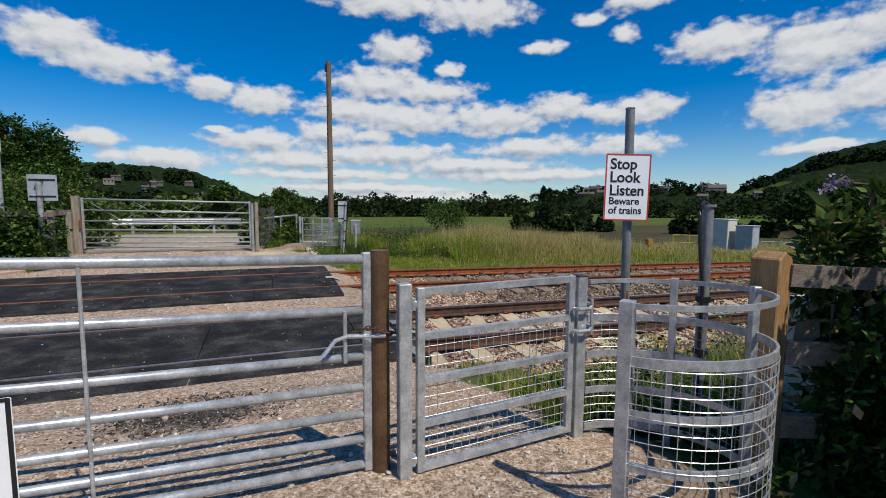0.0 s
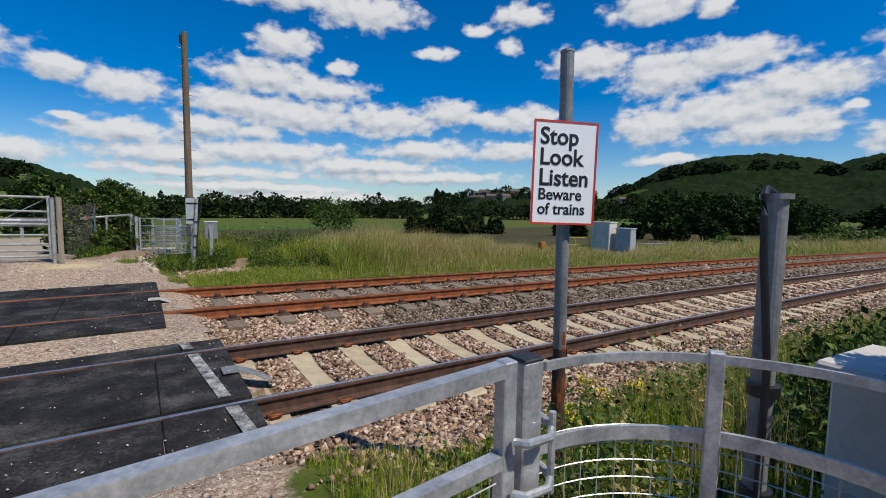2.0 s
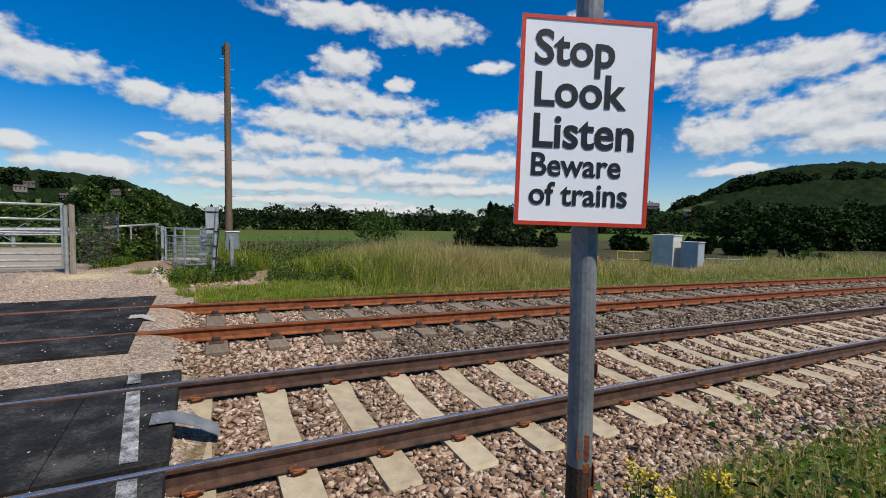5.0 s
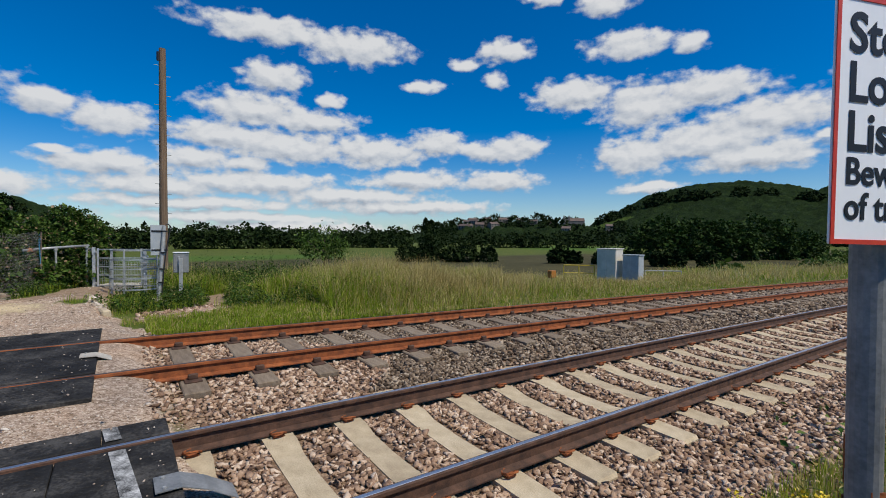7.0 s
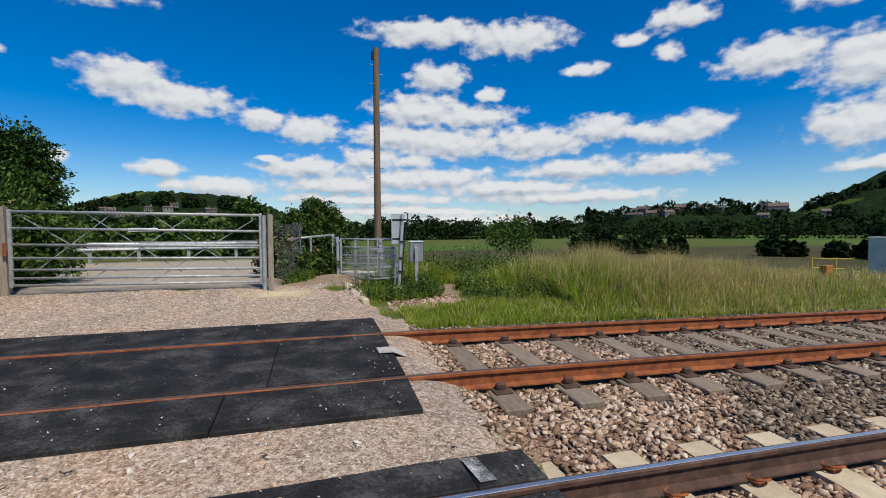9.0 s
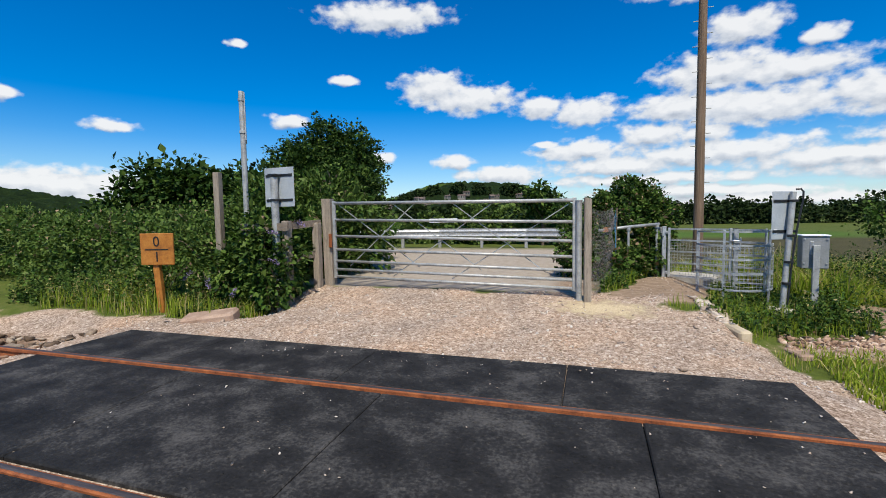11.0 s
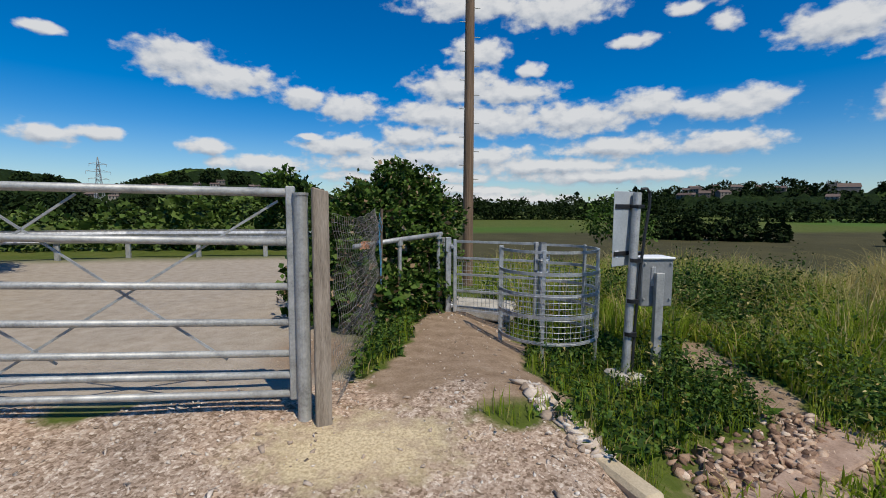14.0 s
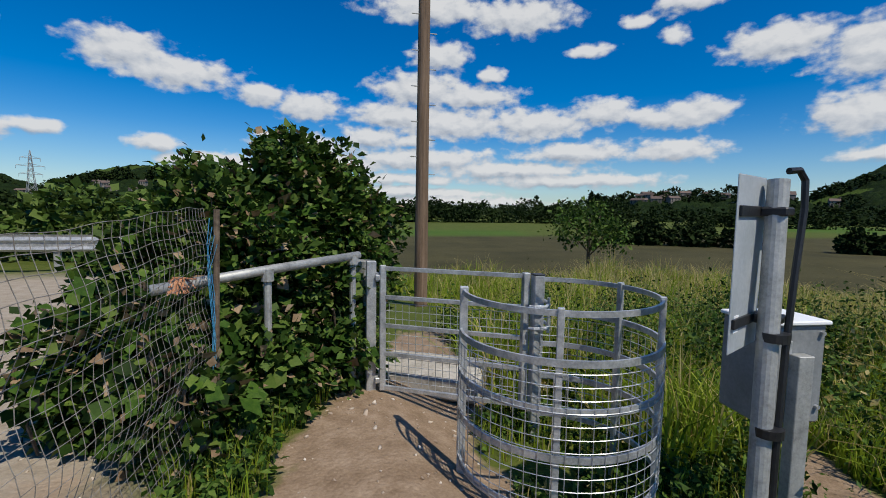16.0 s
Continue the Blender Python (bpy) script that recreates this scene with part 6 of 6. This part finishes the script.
ragwort(4.35, 3.95, .38, 71)
ragwort(3.9, 3.75, .30, 72)
ragwort(4.9, 3.85, .28, 73)


def tree(name, x, y, z_top, trunk, crown, n, leaf, mats, weights, label, seed, width=.36, limbs=9):
    z = height(x, y)
    ob = thing(name, (x, y, z), label, "tree")
    rs = np.random.RandomState(seed)
    bm = bmesh.new()
    top = Vector((x, y, z + (z_top - z) * .75))
    add_rod(bm, (x, y, z - .2), top, trunk, trunk * .35, seg=9)
    part("trunk", bm, M["twig"], ob)
    blobs = []
    for k in range(limbs):
        a, u = 2.4 * k + rs.uniform(-.4, .4), rs.uniform(.35, .95)
        foot = Vector((x, y, z + (z_top - z) * u * .6))
        r = crown * rs.uniform(.35, .75) * (1.15 - .5 * u)
        end = Vector((x + r * math.cos(a), y + r * math.sin(a), z + (z_top - z) * (.25 + .62 * u)))
        bm = bmesh.new()
        add_rod(bm, foot, end, trunk * .35, trunk * .12, seg=6)
        part("limb", bm, M["twig"], ob)
        s = crown * rs.uniform(.30, .48)
        blobs.append((end.x, end.y, end.z, s, s, s * rs.uniform(.7, 1.0)))
    blobs.append((x, y, z_top - crown * .28, crown * .32, crown * .32, crown * .32))
    p, d, _ = blob_points(blobs, n, seed, .35, .3)
    sz = leaf * rs.lognormal(0, .3, n)
    pick = rs.choice(len(mats), n, p=np.array(weights) / sum(weights))
    fo = new("crown", leaf_mesh("crown", p - np.array([x, y, z]), d, sz, mats, pick, seed + 1, width))
    fo.parent = ob
    return ob


tree("elder_tree", -7.5, 19.0, 4.3, .12, 1.75, 34000, .078, LEAVES, (2, 5, .5, 0), "dark green tree rising behind the yard bushes", 81)
tree("elder_tree", -5.9, 17.2, 2.9, .10, 1.3, 20000, .07, LEAVES, (2, 5, .8, 0), "smaller dark tree at the edge of the yard", 82)
tree("hawthorn_tree", -14.5, 19.5, 3.2, .14, 2.6, 9000, .17, LEAVES, (2, 5, .5, 0), "dark hawthorn tree beyond the bank", 83)
tree("hawthorn_tree", -12.4, 21.0, 3.1, .14, 2.8, 9000, .18, LEAVES, (2, 5, .5, 0), "dark hawthorn tree in the hedge", 84)
tree("field_tree", 11.3, 28.3, 2.1, .10, 1.9, 2600, .12, LEAVES, (4, 3, 2, 0), "small open willow sapling in the meadow", 85)
tree("sapling", -1.6, 23.6, 2.5, .06, .9, 1800, .13, LEAVES, (4, 4, 1, 0), "young ash sapling behind the yard barrier", 86)


def polar(az, d):
    return d * math.sin(radians(az)), d * math.cos(radians(az))


def hedge(name, pts, h, w, n, leaf, label, seed, gap=.0, mat="far_leaf", base=None):
    """A row of uneven rounded crowns along a line: pts of x, y."""
    rs = np.random.RandomState(seed)
    blobs = []
    for (x0, y0), (x1, y1) in zip(pts, pts[1:]):
        L = math.hypot(x1 - x0, y1 - y0)
        k = max(2, int(L / (w * 1.1)))
        for i in range(k):
            if rs.uniform() < gap:
                continue
            u = (i + rs.uniform(-.3, .3)) / k
            s = rs.uniform(.55, 1.25)
            x, y = x0 + (x1 - x0) * u, y0 + (y1 - y0) * u
            z = height(x, y) if base is None else base(x, y)
            blobs.append((x, y, z + h * s * .42, w * s * .75, w * s * .75, h * s * .58))
    p, d, b = blob_points(blobs, n, seed, .72, .2)
    z0 = b[:, 2] - b[:, 5]
    keep = p[:, 2] > z0
    p, d = p[keep], d[keep]
    sz = leaf * rs.lognormal(0, .3, len(p))
    return tagged(new(name, leaf_mesh(name, p, d, sz, [M[mat]], np.zeros(len(p)), seed + 1, .5)), label, "trees", kind="stuff")


hedge("yard_hedge", [(-16, 23), (-8, 24.5), (0, 24.5)], 1.35, .9, 9000, .14, "low bramble hedge behind the crash barrier", 91, mat="leaf_light")
hedge("far_hedge", [(-60, 90), (10, 135), (60, 140), (130, 105), (190, 60)], 4.6, 4.5, 30000, .6, "dark hedge and trees across the fields", 92)
hedge("far_hedge", [(-20, 190), (60, 215), (150, 190), (240, 120), (300, 60)], 7.5, 7, 24000, .9, "line of dark field trees", 93)
hedge("far_hedge", [(-130, 110), (-90, 150), (-40, 170)], 6, 6, 8000, .95, "dark trees beyond the yard", 94)
hedge("field_hedge", [polar(a, 64) for a in (31, 34, 38, 42)], 1.9, 1.7, 9000, .26, "dark overgrown hedge at the end of the meadow", 99)
hedge("field_hedge", [polar(a, 62) for a in (49, 53, 57, 61, 66)], 2.2, 1.8, 12000, .26, "dark overgrown hedge at the end of the meadow", 100)
hedge("willow_clump", [(70, 40), (78, 34), (92, 30), (110, 32)], 5.2, 4.6, 26000, .34, "rounded grey-green willows beside the line", 95, mat="leaf_dark")
hedge("far_hedge", [(90, 20), (110, 6), (130, -10)], 5, 5, 12000, .5, "dark trees at the bend of the line", 97)
hedge("shrub_row", [(40, 19), (52, 18), (66, 15)], 1.6, 1.6, 3500, .22, "yellow-green shrubs at the edge of the line", 98, mat="leaf_light", gap=.4)


# ---- hills, village and pylon ----
HILLS = [(-14, 11, 67, 900, 330), (-38, 14, 58, 900, 330), (-70, 18, 60, 900, 330), (67, 12, 101, 950, 360), (84, 15, 99, 950, 360), (108, 22, 84, 950, 360), (44, 12, 27, 640, 190), (10, 20, 14, 1300, 500)]


def hill_height(az, d):
    z = np.full(np.broadcast(az, d).shape, -3.0)
    for c, s, h, dist, spread in HILLS:
        z = np.maximum(z, -3 + h * np.exp(-((az - c) / s) ** 4 * .5 - np.abs((az - c) / s) ** 2 * .35) * np.exp(-((d - dist) / spread) ** 2))
    return z


def hill_material():
    m = bpy.data.materials.new("wooded_hill")
    m.use_nodes = True
    t = m.node_tree
    b = t.nodes["Principled BSDF"]
    at = node(t, "TexCoord").outputs["Object"]
    fields = node(t, "TexVoronoi", Vector=vcalc(t, "MULTIPLY", at, (1, .6, 1)), Scale=.011)
    pickv = node(t, "SeparateXYZ", i0=fields.outputs["Color"]).outputs[0]
    fine = node(t, "TexNoise", Vector=at, Scale=.10, Detail=6.0, Roughness=.7).outputs["Fac"]
    wood = ramp(t, fine, [(.3, (.006, .012, .004)), (.55, (.016, .030, .008)), (.75, (.036, .056, .015))])
    grass = ramp(t, fine, [(.3, (.045, .075, .014)), (.7, (.085, .125, .026))])
    mask = node(t, "MapRange", i0=pickv, i1=.88, i2=.90).outputs[0]
    wire(t, blend(t, mask, wood, grass), b.inputs["Base Color"])
    b.inputs["Roughness"].default_value = 1.0
    b.inputs["Specular IOR Level"].default_value = .05
    wire(t, node(t, "Bump", Strength=1.0, Distance=4.0, Height=fine).outputs[0], b.inputs["Normal"])
    return m


def build_hills():
    mat = hill_material()
    for name, a0, a1, label in (("wooded_hill", -95, 22, "long dark wooded hill with fields"), ("wooded_hill", 22, 135, "high wooded hill above the village")):
        az, d = np.linspace(a0, a1, 420), np.concatenate([np.linspace(330, 1000, 60), np.linspace(1030, 1700, 18)])
        A, D = np.meshgrid(az, d)
        z = hill_height(A, D)
        rs = np.random.RandomState(4)
        x, y = D * np.sin(np.radians(A)), D * np.cos(np.radians(A))
        rough = waves(x, y, .045, 1.0) * 1.6 + waves(x, y, .12, 2.0) * 1.1 + rs.normal(0, .9, z.shape)
        z = z + rough * np.clip((z + 1) / 10, 0, 1.2) + 3 * waves(x, y, .011, .5) * np.clip(z / 30, 0, 1)
        nx, ny = len(az), len(d)
        i = (np.arange(ny - 1)[:, None] * nx + np.arange(nx - 1)).ravel()
        f = np.c_[i, i + nx, i + nx + 1, i + 1]
        tagged(new("backdrop", big_mesh(name, np.c_[x.ravel(), y.ravel(), z.ravel()], f, mat, None, False)), label, "hill", kind="structure")


build_hills()


def ridge_base(x, y):
    return float(hill_height(math.degrees(math.atan2(x, y)), math.hypot(x, y))) - .5


def ridge_trees():
    for pts, h, w, n, leaf, seed in (([polar(a, 620) for a in (22, 27, 32, 37, 42, 47, 53)], 11, 10, 9000, 1.9, 101), ([polar(a, 520) for a in (24, 30, 36, 42, 50, 58)], 9, 9, 8000, 1.7, 102),
                                     ([polar(a, 430) for a in (-40, -30, -20, -10, 0, 10, 20)], 8, 9, 10000, 1.7, 103), ([polar(a, 700) for a in (55, 62, 70, 78, 86)], 12, 12, 9000, 2.2, 104),
                                     ([polar(a, 640) for a in (-36, -28, -20, -12, -4)], 12, 11, 8000, 2.1, 105), ([polar(a, 880) for a in (2, 6, 10, 14)], 13, 11, 4000, 2.2, 106)):
        hedge("far_woods", pts, h, w, n, leaf, "dark distant woodland on the valley side", seed, .12, "far_leaf", ridge_base)


ridge_trees()


def poplars():
    for az, d, top in ((33.3, 600, 28), (34.0, 605, 26), (36.6, 610, 25)):
        x, y = polar(az, d)
        z = ridge_base(x, y)
        ob = thing("poplar_tree", (x, y, z), "tall dark poplar on the village skyline", "tree", "skyline poplars")
        bm = bmesh.new()
        add_rod(bm, (x, y, z - 1), (x, y, top - 6), .5, .2, seg=6)
        part("trunk", bm, M["twig"], ob)
        p, dd, _ = blob_points([(0, 0, (top - z) * .55, 3.4, 3.4, (top - z) * .46)], 1400, int(az * 10), .5)
        fo = new("crown", leaf_mesh("crown", p, dd, np.full(len(p), 1.4), [M["far_leaf"]], np.zeros(len(p)), 7, .5))
        fo.parent = ob


poplars()


def cottage(x, y, z, w, d, h, turn, label):
    ob = thing("house", (x, y, z), label, "house", "village houses", turn=turn)
    bm = bmesh.new()
    add_box(bm, (-w, -d, -2), (w, d, h))
    wall = part("wall", bm, M["house_wall"], ob, local=True)
    bm = bmesh.new()
    r = h * .55
    v = [bm.verts.new(q) for q in ((-w - .4, -d - .4, h), (w + .4, -d - .4, h), (w + .4, d + .4, h), (-w - .4, d + .4, h), (-w - .2, 0, h + r), (w + .2, 0, h + r))]
    for f in ((0, 1, 5, 4), (2, 3, 4, 5), (1, 2, 5), (3, 0, 4), (3, 2, 1, 0)):
        bm.faces.new([v[k] for k in f])
    roof = part("roof", bm, M["house_roof"], ob, local=True)
    bm = bmesh.new()
    add_box(bm, (w * .6, -.5, h + r * .5), (w * .6 + .9, .5, h + r + 1.2))
    part("chimney", bm, M["house_wall"], roof, local=True)
    for k in range(3):
        for zz in (h * .2, h * .62):
            bm = bmesh.new()
            u = -w * .66 + k * w * .66
            add_box(bm, (u - .6, -d - .06, zz), (u + .6, -d + .02, zz + 1.3))
            part("window", bm, M["window_dark"], wall, local=True)


def village():
    rnd = random.Random(12)
    for k in range(16):
        az = rnd.uniform(38, 56)
        d = rnd.uniform(470, 610)
        x, y = polar(az, d)
        cottage(x, y, ridge_base(x, y) + .8, rnd.uniform(3.5, 7), rnd.uniform(3, 4.2), rnd.uniform(3.6, 5), rnd.uniform(-35, 35) - az, "pale stone village house with a brown roof")
    for k in range(16):
        az = rnd.uniform(-27, -6)
        d = rnd.uniform(500, 640)
        x, y = polar(az, d)
        cottage(x, y, ridge_base(x, y) + .6, rnd.uniform(2.5, 5), rnd.uniform(2.5, 3.4), rnd.uniform(2.6, 3.6), rnd.uniform(-35, 35) - az, "pale hillside house with a brown roof")


village()


def church():
    x, y = polar(50.6, 610)
    z = ridge_base(x, y)
    ob = thing("church", (x, y, z), "dark stone church tower with corner pinnacles", "church")
    m = pose(x, y, z, 0, 0, -40)
    top = 28 - z
    bm = bmesh.new()
    add_box(bm, (-3.6, -3.6, -2), (3.6, 3.6, top), m)
    tower = part("tower", bm, M["church_stone"], ob)
    for sx in (-1, 1):
        for sy in (-1, 1):
            bm = bmesh.new()
            add_rod(bm, m @ Vector((sx * 3.2, sy * 3.2, top)), m @ Vector((sx * 3.2, sy * 3.2, top + 5)), .8, .1, seg=6)
            part("pinnacle", bm, M["church_stone"], tower)
    bm = bmesh.new()
    add_box(bm, (3.6, -4, -2), (22, 4, 6), m)
    part("nave", bm, M["church_stone"], ob)
    bm = bmesh.new()
    v = [bm.verts.new(m @ Vector(q)) for q in ((3.6, -4.4, 6), (22.4, -4.4, 6), (22.4, 4.4, 6), (3.6, 4.4, 6), (3.6, 0, 10), (22.4, 0, 10))]
    for f in ((0, 1, 5, 4), (2, 3, 4, 5), (1, 2, 5), (3, 0, 4), (3, 2, 1, 0)):
        bm.faces.new([v[k] for k in f])
    part("nave_roof", bm, M["house_roof"], ob)
    for zz in (top - 6, top - 13):
        bm = bmesh.new()
        add_box(bm, (-.8, -3.68, zz), (.8, -3.55, zz + 3), m)
        part("belfry_window", bm, M["window_dark"], tower)


church()


def pylon():
    x, y = polar(-25.4, 480)
    z = height(x, y)
    ob = thing("pylon", (x, y, z), "grey steel lattice electricity pylon far across the valley", "pylon")
    m = pose(x, y, z, 0, 0, 40)
    H = 44.0
    wd = lambda h: np.interp(h, [0, 24, 36, 44], [4.2, 1.7, 1.0, .15])
    levels = [0, 7, 13, 18.5, 23, 27, 31, 35, 39, 44]
    for sx, sy in ((-1, -1), (1, -1), (1, 1), (-1, 1)):
        bm = bmesh.new()
        add_tube(bm, [m @ Vector((sx * wd(h), sy * wd(h), h)) for h in levels], .20, 4)
        part("leg", bm, M["galv_old"], ob)
    bm = bmesh.new()
    for a, b in zip(levels, levels[1:]):
        c = [(-1, -1), (1, -1), (1, 1), (-1, 1)]
        for k in range(4):
            p, q = c[k], c[(k + 1) % 4]
            add_rod(bm, m @ Vector((p[0] * wd(a), p[1] * wd(a), a)), m @ Vector((q[0] * wd(b), q[1] * wd(b), b)), .11, seg=4)
            add_rod(bm, m @ Vector((q[0] * wd(a), q[1] * wd(a), a)), m @ Vector((p[0] * wd(b), p[1] * wd(b), b)), .11, seg=4)
    part("bracing", bm, M["galv_old"], ob)
    for h, w in ((26, 7), (32, 8.5), (38, 6)):
        for s in (-1, 1):
            bm = bmesh.new()
            add_rod(bm, m @ Vector((0, 0, h)), m @ Vector((s * w, 0, h + .2)), .16, seg=4)
            add_rod(bm, m @ Vector((0, 0, h + 2)), m @ Vector((s * w, 0, h + .2)), .12, seg=4)
            add_rod(bm, m @ Vector((s * w, 0, h + .2)), m @ Vector((s * w, 0, h - 2.2)), .14, seg=4)
            part("cross_arm", bm, M["galv_old"], ob)


pylon()
